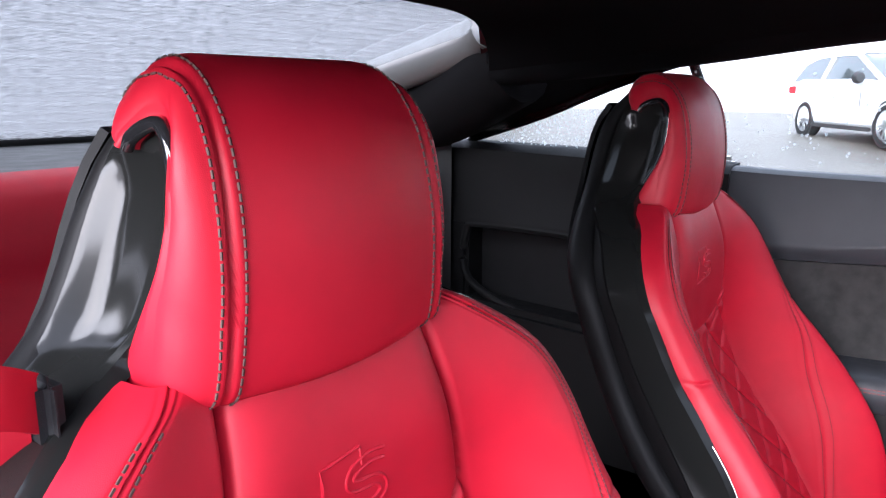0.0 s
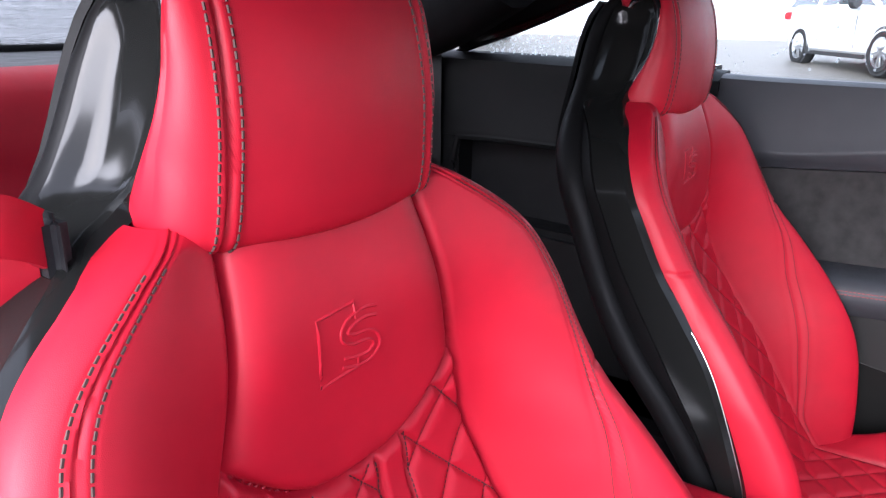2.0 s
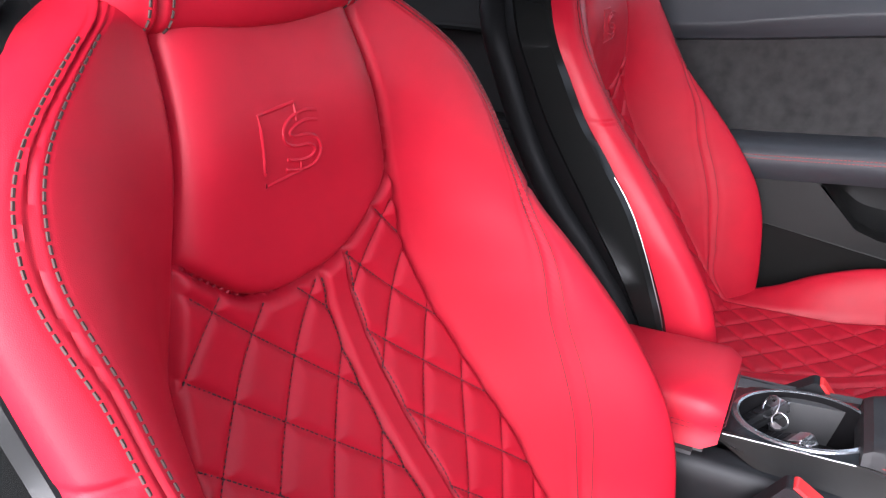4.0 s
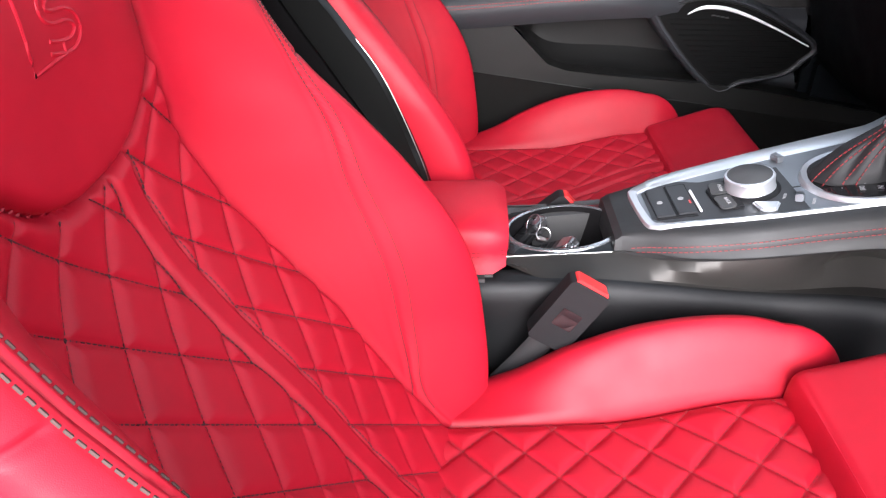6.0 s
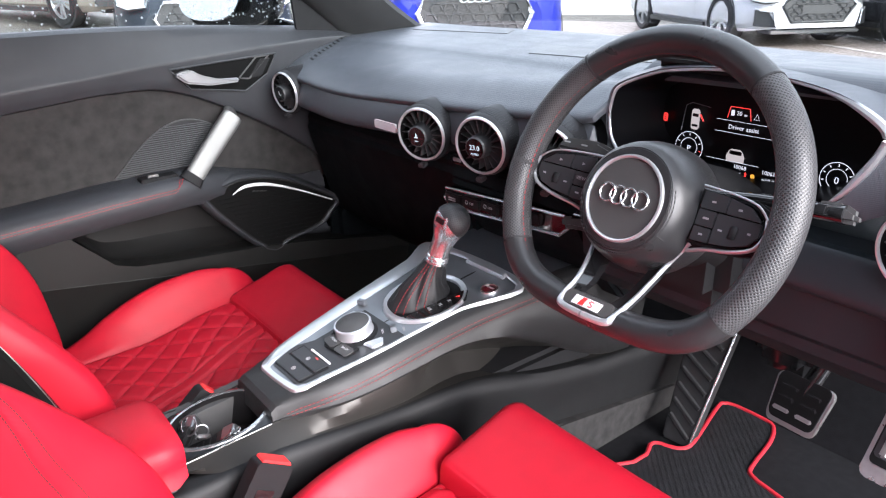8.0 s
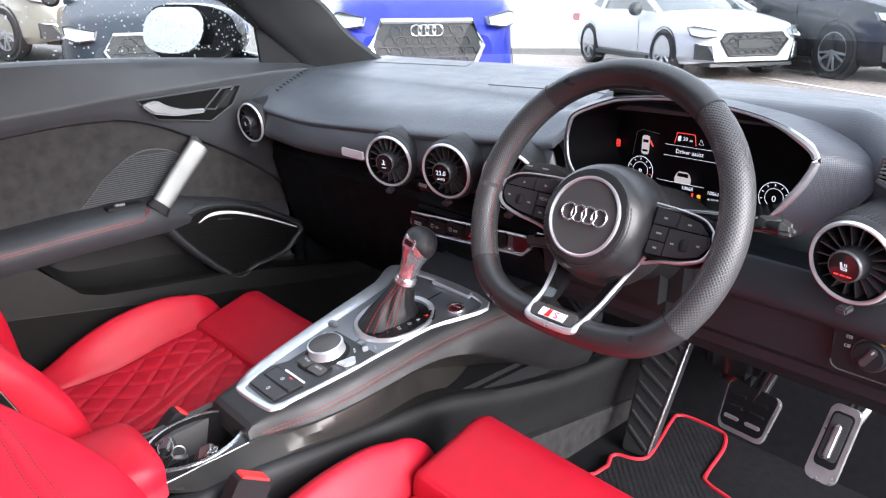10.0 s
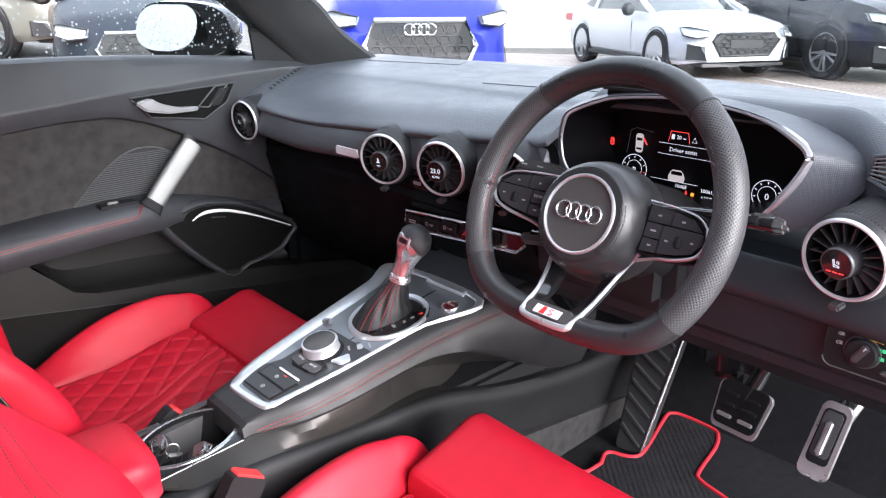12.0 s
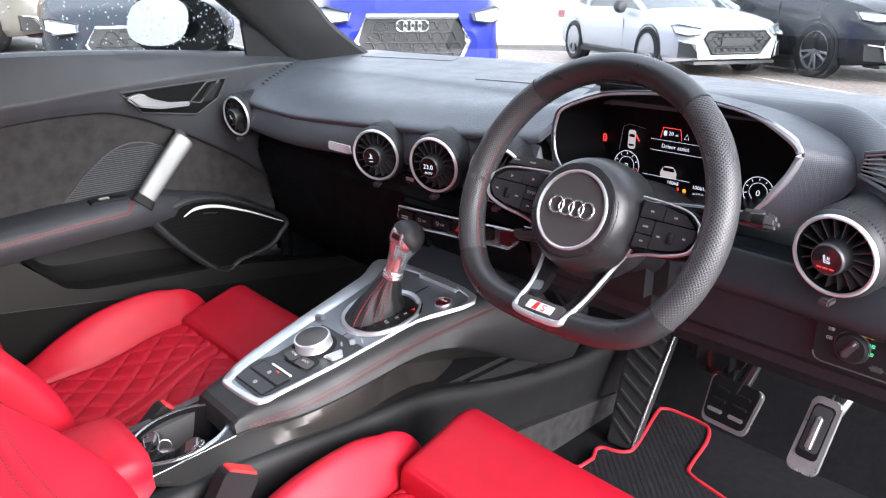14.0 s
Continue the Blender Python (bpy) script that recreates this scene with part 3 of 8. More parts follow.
        add("panel_trim", tube([(sgn * (half(z) + 0.0045), y_lead(z) - 0.001, z) for z in [0.36 + 0.010 * i for i in range(36)]], 0.0008, 6), GUNMETAL, "thin bright edge strip")
        rail = [(sgn * (half(z) - 0.012 - 0.004 * step(1.0, 1.08, z)), y_rear(z) + 0.006 * step(0.6, 0.9, z), z) for z in [0.36 + 0.0115 * i for i in range(65)]]
        add("shell_rail", tube(rail, [0.017 - 0.006 * step(0.88, 1.0, p[2]) - 0.004 * step(1.06, 1.10, p[2]) for p in rail], 14, flat=1.1, up=(0, 1, 0)), SHELL_MATTE, "matt dark grey rear rail")
        add("rear_edge", sheet(rows2), SHELL_MATTE)
    rows = []
    for i in range(41):
        z = 0.30 + (1.085 - 0.30) * i / 40
        r, h = y_rear(max(z, 0.33)), half(max(z, 0.33))
        rows.append([(h * q * 0.95, r - 0.015 - 0.025 * (1 - q * q), z) for q in [-1 + j / 8 for j in range(17)]])
    add("back_cover", thick(sheet(rows), 0.006), SHELL_MATTE)
    # cushion
    rows = []
    for i in range(231):
        y = -0.09 + 0.445 * i / 230
        w, s = cush_w(y), cush_s(y)
        us = [s * j / 76 for j in range(77)] + [s + (w - s) * (j / 26) for j in range(1, 27)]
        halfrow = [(u, cush_z(u, y)) for u in us]
        e = halfrow[-1][1]
        halfrow += [(w + 0.004, e - 0.02), (w - 0.002, e - 0.06), (w - 0.02, 0.30)]
        left = [(-u, (cush_z(-u, y) if u <= w else z)) for u, z in halfrow[:0:-1]]
        rows.append([(u, y, z) for u, z in left + halfrow])
    cushion = add("cushion", sheet(rows), RED, "red leather seat cushion with quilted middle", crease=60)
    inside = lambda u, v: abs(u) < cush_s(v) - 0.006
    lines = [[(u, v, cush_z(u, v) + 0.0009) for u, v in run] for run in quilt_lines(-0.19, 0.19, -0.06, 0.345, inside, cushion_band)]
    add("quilt_stitching", stitches(lines), THREAD_RED, "red quilting stitches", cushion, smooth=False)
    # rounded front ends of the side bolsters
    for sgn in (-1, 1):
        rows = []
        y0 = 0.3545
        s0, w0 = cush_s(y0), cush_w(y0)
        for i in range(20):
            q = i / 19
            k = math.sqrt(max(1 - q * q, 0))
            row = []
            for j in range(27):
                u = s0 + (w0 - s0) * j / 26
                row.append(((s0 + w0) / 2 + (u - (s0 + w0) / 2) * (0.25 + 0.75 * k), cush_z(u, y0)))
            e = row[-1][1]
            row += [(row[-1][0] + 0.004, e - 0.02), (row[-1][0] - 0.002, e - 0.06), (row[-1][0] - 0.02, 0.30)]
            rows.append([(sgn * u, y0 + 0.080 * q, 0.30 + (z - 0.30) * (0.45 + 0.55 * k)) for u, z in row])
        add("bolster_end", sheet(rows), RED, "", cushion, crease=60)
        edge = []
        for i in range(90):
            y = -0.04 + 0.40 * i / 89
            edge.append((sgn * (cush_w(y) + 0.002), y, cush_z(cush_w(y), y) + 0.002))
        add("piping_stitching", stitches([edge], 0.005, 0.003, 0.0007), THREAD, "", cushion, smooth=False)
    # pull-out thigh support
    prof = [(0.352, 0.33), (0.347, 0.395), (0.349, 0.430), (0.356, 0.443), (0.372, 0.449), (0.43, 0.468), (0.466, 0.480), (0.490, 0.480), (0.506, 0.468), (0.514, 0.44), (0.512, 0.37), (0.49, 0.33)]
    ring = smooth_path([(0, y, z) for y, z in prof], 5, True)
    rows = []
    for i in range(49):
        q = -1 + i / 24
        s = abs(q)
        k = math.sqrt(max(1 - max((s - 0.90) / 0.10, 0) ** 2, 0))
        rows.append([(0.199 * q, 0.432 + (p.y - 0.432) * (0.90 + 0.10 * k), 0.385 + thigh + (p.z - 0.385) * (0.80 + 0.20 * k) - 0.003 * (1 - q * q) * (1 if p.z > 0.44 else 0)) for p in ring])
    add("thigh_support", sheet(rows, close_u=True, caps=True), RED, "smooth red leather thigh support", crease=50)
    add("seat_base", block(-0.225, 0.225, -0.12, 0.50, 0.215, 0.34, 0.02), PLASTIC, "black plastic seat base")
    return seat


build_seat(SC, "red quilted leather driver's seat with glossy grey shell", 0.15, 0.0, 0.0)
build_seat(SP, "red quilted leather passenger seat with glossy grey shell", 1.0, 0.005, -0.022)

# belt guide loop on the driver's seat shoulder
loop = thing("belt_guide", "red leather strap loop on a black clip at the seat's shoulder", "belt guide", (0.52, -0.29, 0.95))
strap = [(0.532, -0.286, 0.950), (0.556, -0.276, 0.964), (0.590, -0.280, 0.972), (0.622, -0.300, 0.968), (0.632, -0.322, 0.952), (0.610, -0.322, 0.940), (0.570, -0.305, 0.934), (0.534, -0.296, 0.936)]
sp = smooth_path(strap, 6)
rows = []
for i, p in enumerate(sp):
    rows.append([(p.x, p.y, p.z + 0.008 - 0.016), (p.x + 0.002, p.y + 0.001, p.z + 0.008 - 0.014), (p.x + 0.002, p.y + 0.001, p.z + 0.008 + 0.014), (p.x, p.y, p.z + 0.008 + 0.016)])
part("strap", thick(sheet(rows), 0.004), RED, loop, "red leather strap")
part("clip", block(0.523, 0.536, -0.305, -0.278, 0.915, 0.972, 0.006, 3), PLASTIC, loop, "black plastic clip")


# ---- the car's shell ----
SATIN_PILLAR = mat("grey_pillar_trim", (0.028, 0.028, 0.029), 0.6, spec=0.3, grain=0.2, grain_size=900, mottle=0.06)


def tarmac(x, y):
    """Height of the car park, which rises gently towards one side."""
    return -0.10 + 0.40 * (1 - step(-16, -6, x)) * (1 - step(2, 9, y))


def ground_sheet():
    cs = [-300, -120, -60, -40] + [-30 + 1.5 * i for i in range(35)] + [30, 60, 120, 300]
    return sheet([[(x, y, tarmac(x, y)) for x in cs] for y in cs])


ASPHALT = mat("damp_grey_tarmac", (0.135, 0.120, 0.102), 0.5, grain=0.6, grain_size=90, mottle=0.16, mottle_size=1.3, wear=0.2)
solid("ground", ground_sheet(), ASPHALT, "damp pale tarmac of a car park", "ground", "structure")

solid("floor", block(-0.72, 0.72, -0.85, 1.16, 0.17, 0.20, 0.004), CARPET, "charcoal carpet on the car's floor", "floor", "structure")
solid("bulkhead", prism([(1.13, 0.2), (1.24, 0.42), (1.24, 0.9), (1.28, 0.9), (1.28, 0.40), (1.15, 0.17)], "x", -0.72, 0.72), CARPET, "black carpeted toe board", "wall", "structure")
# sills and outer sides
for sx in (-1, 1):
    solid("side_sill", prism([(-0.9, 0.14), (1.0, 0.14), (1.0, 0.33), (-0.9, 0.33)], "x", sx * 0.70, sx * 0.86, 0.02), BODY, "black painted door sill of the car", "sill", "structure")

# roof: headliner within, painted panel above
roof_mid = func((-0.95, 1.20), (-0.72, 1.238), (-0.60, 1.248), (-0.2, 1.270), (0.1, 1.268), (0.36, 1.235))
roof_side = func((-0.95, 1.115), (-0.60, 1.145), (-0.35, 1.172), (-0.08, 1.205), (0.2, 1.215), (0.36, 1.195))
roof_half = func((-0.95, 0.52), (-0.5, 0.58), (0.0, 0.61), (0.36, 0.60))


def roof_rows(lift, y0, y1):
    rows = []
    for i in range(31):
        y = y0 + (y1 - y0) * i / 30
        rows.append([(roof_half(y) * q, y + (0.10 * (1 - abs(q) ** 3) * (1 - i / 30) ** 4), roof_side(y) + (roof_mid(y) - roof_side(y)) * (1 - abs(q) ** 7) + lift) for q in [-1 + j / 14 for j in range(29)]])
    return rows


solid("ceiling", thick(sheet(roof_rows(0, -0.72, 0.36)), 0.008), HEADLINER, "black cloth headlining", "ceiling", "structure")
solid("roof_panel", thick(sheet(roof_rows(0.05, -0.74, 0.38)), 0.01), BODY, "black painted car roof", "roof", "structure")


def pillar(name, pts, r, material, label, flat=0.6):
    return solid(name, tube(smooth_path(pts, 6), r, 12, flat=flat, up=(0, 1, 0.2)), material, label, "pillar", "structure")


for sx in (-1, 1):
    # roof rails
    rail = [(sx * (roof_half(y) + 0.015), y, roof_side(y) + 0.012) for y in (-0.72, -0.5, -0.3, -0.08, 0.15, 0.34)]
    solid("roof_rail", tube(smooth_path(rail, 5), 0.035, 12), HEADLINER, "black cloth-covered roof rail", "rail", "structure")

# windscreen pillars: broad smooth trim between the side window and the screen
edge_a = smooth_path([(0.632, 0.33, 1.200), (0.668, 0.47, 1.140), (0.700, 0.60, 1.068), (0.715, 0.70, 0.992), (0.728, 0.80, 0.905)], 5)
edge_b = smooth_path([(0.600, 0.40, 1.222), (0.630, 0.60, 1.155), (0.655, 0.77, 1.067), (0.660, 0.853, 0.989), (0.668, 0.985, 0.905)], 5)
for sx in (-1, 1):
    rows = []
    for a, b in zip(edge_a, edge_b):
        rows.append([(sx * (a.x + 0.045), a.y - 0.012, a.z - 0.006), (sx * (a.x + 0.02), a.y - 0.012, a.z - 0.006), (sx * a.x, a.y - 0.004, a.z - 0.002)] + [(sx * (a.x + (b.x - a.x) * q - 0.008 * math.sin(math.pi * q)), a.y + (b.y - a.y) * q, a.z + (b.z - a.z) * q) for q in (0.12, 0.3, 0.5, 0.7, 0.88, 1.0)] + [(sx * (b.x + 0.012), b.y + 0.012, b.z + 0.008), (sx * (b.x + 0.05), b.y + 0.014, b.z + 0.010)])
    solid("windscreen_pillar", thick(sheet(rows), 0.005), SATIN_PILLAR, "dark grey trimmed windscreen pillar", "pillar", "structure")
    solid("window_sail", prism([(0.655, 0.925), (0.645, 1.035), (0.72, 0.985), (0.80, 0.905)], "x", sx * 0.742, sx * 0.732), PLASTIC, "black triangular sail panel at the window corner", "trim", "structure")

# windscreen
rows = []
for i in range(9):
    q = i / 8
    rows.append([((0.60 + 0.13 * q) * s, 0.37 + (0.82 - 0.10 * s * s + 0.0) * q, 1.245 - 0.025 * s * s - 0.29 * q + 0.02 * q * (1 - q)) for s in [-1 + j / 8 for j in range(17)]])
solid("window_front", thick(sheet(rows), 0.004), GLASS, "clear laminated windscreen", "window", "structure")


# passenger side: window opening, glass and rear quarter
window_top = func((-0.90, 0.985), (-0.70, 1.045), (-0.495, 1.118), (-0.347, 1.160), (-0.08, 1.197), (0.2, 1.207), (0.40, 1.165), (0.60, 1.075), (0.80, 0.965))
sill_z = func((-0.90, 0.986), (-0.55, 0.980), (-0.29, 0.968), (0.0, 0.966), (0.16, 0.966), (0.66, 0.943), (0.85, 0.925))
rows = []
for i in range(41):
    y = -0.88 + 1.64 * i / 40
    lo, hi = sill_z(y) - 0.03, max(window_top(y) + 0.02, sill_z(y) - 0.02)
    rows.append([(-(0.785 - 0.14 * (q * (hi - lo) / 0.25)), y, lo + (hi - lo) * q) for q in (0, 0.25, 0.5, 0.75, 1)])
solid("window_side", thick(sheet(rows), 0.004), GLASS, "rain-spotted side window of the car", "window", "structure")
# header above the side window
rows = []
for i in range(41):
    y = -0.92 + 1.29 * i / 40
    t = window_top(y)
    xx = 0.785 - 0.14 * max(t - 0.96, 0) / 0.25
    up = max(roof_side(min(max(y, -0.95), 0.36)) + 0.03, t + 0.03) if y < 0.36 else t + 0.035
    rows.append([(-xx + 0.004, y, t), (-xx - 0.012, y, t + 0.006), (-xx - 0.01, y, t + 0.02), (-min(xx, 0.72) + 0.09, y, up + 0.01)])
solid("window_header", thick(sheet(rows), 0.005), HEADLINER, "black trim over the side window", "trim", "structure")
solid("window_divider", tube(smooth_path([(-0.775, -0.325, 0.95), (-0.735, -0.345, 1.06), (-0.68, -0.372, 1.165)], 5), 0.009, 8), PLASTIC, "black window divider", "trim", "structure")

# rear quarter panel, behind the seat
rows = []
for i in range(25):
    y = -1.0 + 0.70 * i / 24
    s = sill_z(max(y, -0.9))
    rows.append([(-0.80, y, s + 0.004), (-0.745, y, s + 0.002), (-0.725, y, s - 0.012), (-0.722, y, s - 0.05), (-0.728, y, 0.83), (-0.72, y, 0.815), (-0.72, y, 0.80), (-0.735, y, 0.795)])
quarter = tagged(thing("quarter_panel", "dark grey rear side panel with an open pocket", "side panel", (-0.73, -0.65, 0.5), kind="structure"))
QUARTER = mat("black_quarter_trim", (0.010, 0.010, 0.0105), 0.55, spec=0.12, grain=0.2, mottle=0.06, wear=0.05)
part("upper_trim", thick(sheet(rows), 0.004), QUARTER, quarter)
part("pocket_back", block(-0.80, -0.79, -0.95, -0.30, 0.30, 0.80, 0.002), PLASTIC, quarter)
part("pocket_rim", tube(smooth_path([(-0.728, y, z) for y, z in ((-0.88, 0.66), (-0.89, 0.78), (-0.84, 0.80), (-0.60, 0.80), (-0.42, 0.79), (-0.40, 0.70), (-0.45, 0.62), (-0.70, 0.60))], 5, True), 0.010, 8, True), QUARTER, quarter)
part("lower_trim", prism([(-0.95, 0.22), (-0.30, 0.22), (-0.30, 0.60), (-0.95, 0.62)], "x", -0.80, -0.70, 0.015), QUARTER, quarter)
part("rear_trim", prism([(-0.95, 0.22), (-0.885, 0.22), (-0.885, 0.82), (-0.95, 0.82)], "x", -0.80, -0.722, 0.01), QUARTER, quarter)

# seat belt hanging by the rear panel
belt = thing("seat_belt", "black seat belt hanging by the rear side panel", "seat belt", (-0.70, -0.93, 0.3))
rows = [[(-0.685 - 0.004 * k % 3, -0.965 + dx, z) for k, dx in enumerate((0, 0.012, 0.024, 0.036, 0.048))] for z in [0.30 + 0.69 * i / 20 for i in range(21)]]
part("webbing", thick(sheet(rows), 0.0015), WEBBING, belt)

# rear bench
rear = thing("rear_seat", "red leather rear bench with upright backrest", "rear seat", (0, -0.9, 0.22))
for cx in (0.33, -0.33):
    prof = [(-0.60, 0.36), (-0.60, 0.42), (-0.62, 0.45), (-0.80, 0.43), (-0.84, 0.50), (-0.885, 0.72), (-0.915, 0.84), (-0.915, 0.90), (-0.925, 0.965), (-0.955, 0.992), (-1.0, 0.985), (-1.02, 0.9), (-0.95, 0.45), (-0.9, 0.36)]
    ring = smooth_path([(0, y, z) for y, z in prof], 4, True)
    rows = []
    for i in range(25):
        q = -1 + i / 12
        k = math.sqrt(max(1 - max((abs(q) - 0.8) / 0.2, 0) ** 2, 0))
        rows.append([(cx + 0.27 * q, -0.83 + (p.y + 0.83) * (0.9 + 0.1 * k), 0.62 + (p.z - 0.62) * (0.93 + 0.07 * k)) for p in ring])
    part("bench_half", sheet(rows, close_u=True, caps=True), RED, rear, "", crease=50)
part("bench_middle", block(-0.075, 0.075, -1.0, -0.62, 0.30, 0.86, 0.03), PLASTIC, rear)

# luggage cover, tailgate frame and rear window
solid("parcel_shelf", block(-0.66, 0.66, -1.62, -1.03, 0.965, 0.985, 0.006), PLASTIC_GREY, "grey luggage cover behind the bench", "shelf", "structure")
gl_top = func((-0.56, -0.78), (-0.45, -0.70), (0.0, -0.62), (0.45, -0.70), (0.56, -0.78))
rows = []
for i in range(13):
    q = i / 12
    rows.append([(s * (0.545 + 0.05 * q), gl_top(s * 0.545) * (1 - q) - 1.56 * q, (1.245 - 0.028 * s ** 4) * (1 - q) + 1.0 * q + 0.05 * q * (1 - q)) for s in [-1 + j / 8 for j in range(17)]])
solid("window_rear", thick(sheet(rows), 0.004), misted_glass(), "wet rear window of the fastback", "window", "structure")
for sx in (-1, 1):
    pts = [(sx * 0.545, -0.73, 1.228), (sx * 0.588, -0.80, 1.200), (sx * 0.605, -1.0, 1.145), (sx * 0.622, -1.3, 1.072), (sx * 0.635, -1.58, 0.99)]
    solid("tailgate_frame", tube(smooth_path(pts, 6), 0.030, 14, flat=1.5), SATIN_TRIM, "grey tailgate frame trim", "trim", "structure")
    pts = [(sx * 0.62, -0.70, 1.16), (sx * 0.68, -0.95, 1.06), (sx * 0.70, -1.25, 1.01), (sx * 0.71, -1.58, 0.97)]
    solid("rear_pillar", tube(smooth_path(pts, 6), 0.085, 14, flat=1.0), HEADLINER, "black rear roof pillar", "pillar", "structure")
solid("rear_wall", block(-0.72, 0.72, -1.66, -1.62, 0.1, 0.99, 0.01), BODY, "black tail of the car", "wall", "structure")
solid("tailgate_lip", block(-0.66, 0.66, -1.62, -1.55, 0.985, 1.01, 0.008), PLASTIC, "black lower edge of the rear window", "trim", "structure")
solid("rear_flank", block(-0.86, -0.80, -1.64, -0.32, 0.15, 0.98, 0.01), BODY, "black rear wing of the car", "wall", "structure")
# driver's side, unseen: wing, door post and window gap, added to shade the bench
solid("rear_flank", prism([(-1.64, 0.15), (-0.42, 0.15), (-0.40, 0.97), (-0.48, 0.975), (-0.78, 1.03), (-0.95, 1.09), (-1.2, 1.05), (-1.64, 0.98)], "x", 0.80, 0.85, 0.006), PLASTIC, "unseen black rear wing behind the door opening, shading the bench", "wall", "structure")
solid("door_post", tube(smooth_path([(0.81, -0.44, 0.93), (0.775, -0.455, 1.06), (0.70, -0.48, 1.18)], 5), 0.032, 12), PLASTIC, "unseen black door post", "pillar", "structure")


# solid unseen panel over the window gap, added to keep light off the bench
solid("bench_light_blocker", prism([(-0.52, 0.97), (-0.50, 1.19), (-0.75, 1.16), (-1.0, 1.11), (-1.4, 1.02), (-1.64, 0.97)], "x", 0.735, 0.75, 0.004), HEADLINER, "unseen dark panel behind the door opening, added to block light", "wall", "structure")


# ---- dashboard ----
dash = thing("dashboard", "dark grey soft-touch dashboard with round silver air vents", "dashboard", (0, 0.8, 0.6), kind="structure")
crease_z = func((-0.72, 0.845), (-0.60, 0.848), (-0.44, 0.846), (-0.2, 0.858), (0.0, 0.868), (0.2, 0.880), (0.72, 0.885))
crease_y = func((-0.72, 0.60), (-0.55, 0.575), (-0.3, 0.565), (0.0, 0.575), (0.2, 0.60), (0.5, 0.60), (0.72, 0.585))


def hood(x):
    """How far the instrument hood rises out of the dash top."""
    return step(0.14, 0.26, x) * (1 - step(0.50, 0.62, x))


rows = []
for i in range(97):
    x = -0.72 + 1.44 * i / 96
    cz, cy = crease_z(x), crease_y(x)
    h = hood(x)
    s = (x / 0.72) ** 2
    yf = 1.13 - 0.17 * s
    ridge_y, ridge_z = 0.755 - 0.07 * h, 0.922 + 0.030 * h - 0.008 * s
    g = step(0.19, 0.225, x) * (1 - step(0.55, 0.68, x))
    cy, cz = cy + 0.075 * g, cz + 0.055 * g
    ap = step(0.50, 0.60, x)
    pr = [(cy + 0.012 * ap, cz - 0.006 - 0.075 * ap), (cy - 0.004 + 0.004 * ap, cz + 0.002 - 0.02 * ap), (cy + 0.010, cz + 0.014 + 0.004 * g), (cy + 0.06 - 0.03 * g, cz + 0.040 - 0.020 * g), (ridge_y - 0.03, ridge_z - 0.009), (ridge_y, ridge_z), (ridge_y + 0.05, ridge_z + 0.004), (0.92, 0.929 + 0.010 * h), (1.02, 0.932), (yf, 0.928), (yf + 0.02, 0.90)]
    rows.append([(x, p.y, p.z) for p in smooth_path([(0, a, b) for a, b in pr], 4)])
dash_rows = rows
part("dash_top", sheet(rows), DASH, dash, "dark grey soft-touch upper dash", crease=50)
# front band below the crease
rows = []
for i in range(97):
    x = -0.72 + 1.44 * i / 96
    cz, cy = crease_z(x), crease_y(x)
    cz -= 0.085 * step(0.19, 0.225, x)
    pr = [(cy + 0.005, cz - 0.004), (cy + 0.001, cz - 0.009), (cy - 0.006, cz - 0.028), (cy - 0.009, cz - 0.048), (cy + 0.002, cz - 0.060), (cy + 0.03, cz - 0.066), (0.66, min(0.765, cz - 0.070)), (0.665, 0.70)]
    rows.append([(x, p.y, p.z) for p in smooth_path([(0, a, b) for a, b in pr], 4)])
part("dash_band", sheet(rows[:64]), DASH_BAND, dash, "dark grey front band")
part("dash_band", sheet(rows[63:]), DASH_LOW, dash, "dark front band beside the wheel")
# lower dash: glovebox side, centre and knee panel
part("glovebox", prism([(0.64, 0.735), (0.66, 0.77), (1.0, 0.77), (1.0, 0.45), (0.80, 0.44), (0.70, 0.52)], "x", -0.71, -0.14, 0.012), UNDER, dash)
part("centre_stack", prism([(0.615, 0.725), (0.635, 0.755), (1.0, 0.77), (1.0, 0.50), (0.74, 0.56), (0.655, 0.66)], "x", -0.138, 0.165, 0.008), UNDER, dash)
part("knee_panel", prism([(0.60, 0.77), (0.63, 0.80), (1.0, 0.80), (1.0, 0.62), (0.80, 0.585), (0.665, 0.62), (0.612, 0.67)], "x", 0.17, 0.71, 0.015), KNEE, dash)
part("trim_plate", prism(rounded(-0.268, -0.202, 0.803, 0.818, 0.003), "y", 0.5535, 0.570, 0.001), CAP, dash, "small bright name plate")
# faint airbag letters are pressed into the band: plain bars
part("pressed_mark", prism(rounded(-0.45, -0.415, 0.808, 0.812, 0.001), "y", 0.5605, 0.565), PLASTIC_GREY, dash)
# top grilles lie flush in the pad


def dash_z(x, y):
    """Height of the dash top at a place."""
    i = min(max((x + 0.72) / 1.44 * 96, 0), 95.999)
    q = []
    for row in (dash_rows[int(i)], dash_rows[int(i) + 1]):
        row = row[8:]
        z = row[-1][2]
        for a, b in zip(row, row[1:]):
            if a[1] <= y <= b[1]:
                z = a[2] + (b[2] - a[2]) * (y - a[1]) / max(b[1] - a[1], 1e-6)
                break
        q.append(z)
    return q[0] + (q[1] - q[0]) * (i - int(i))


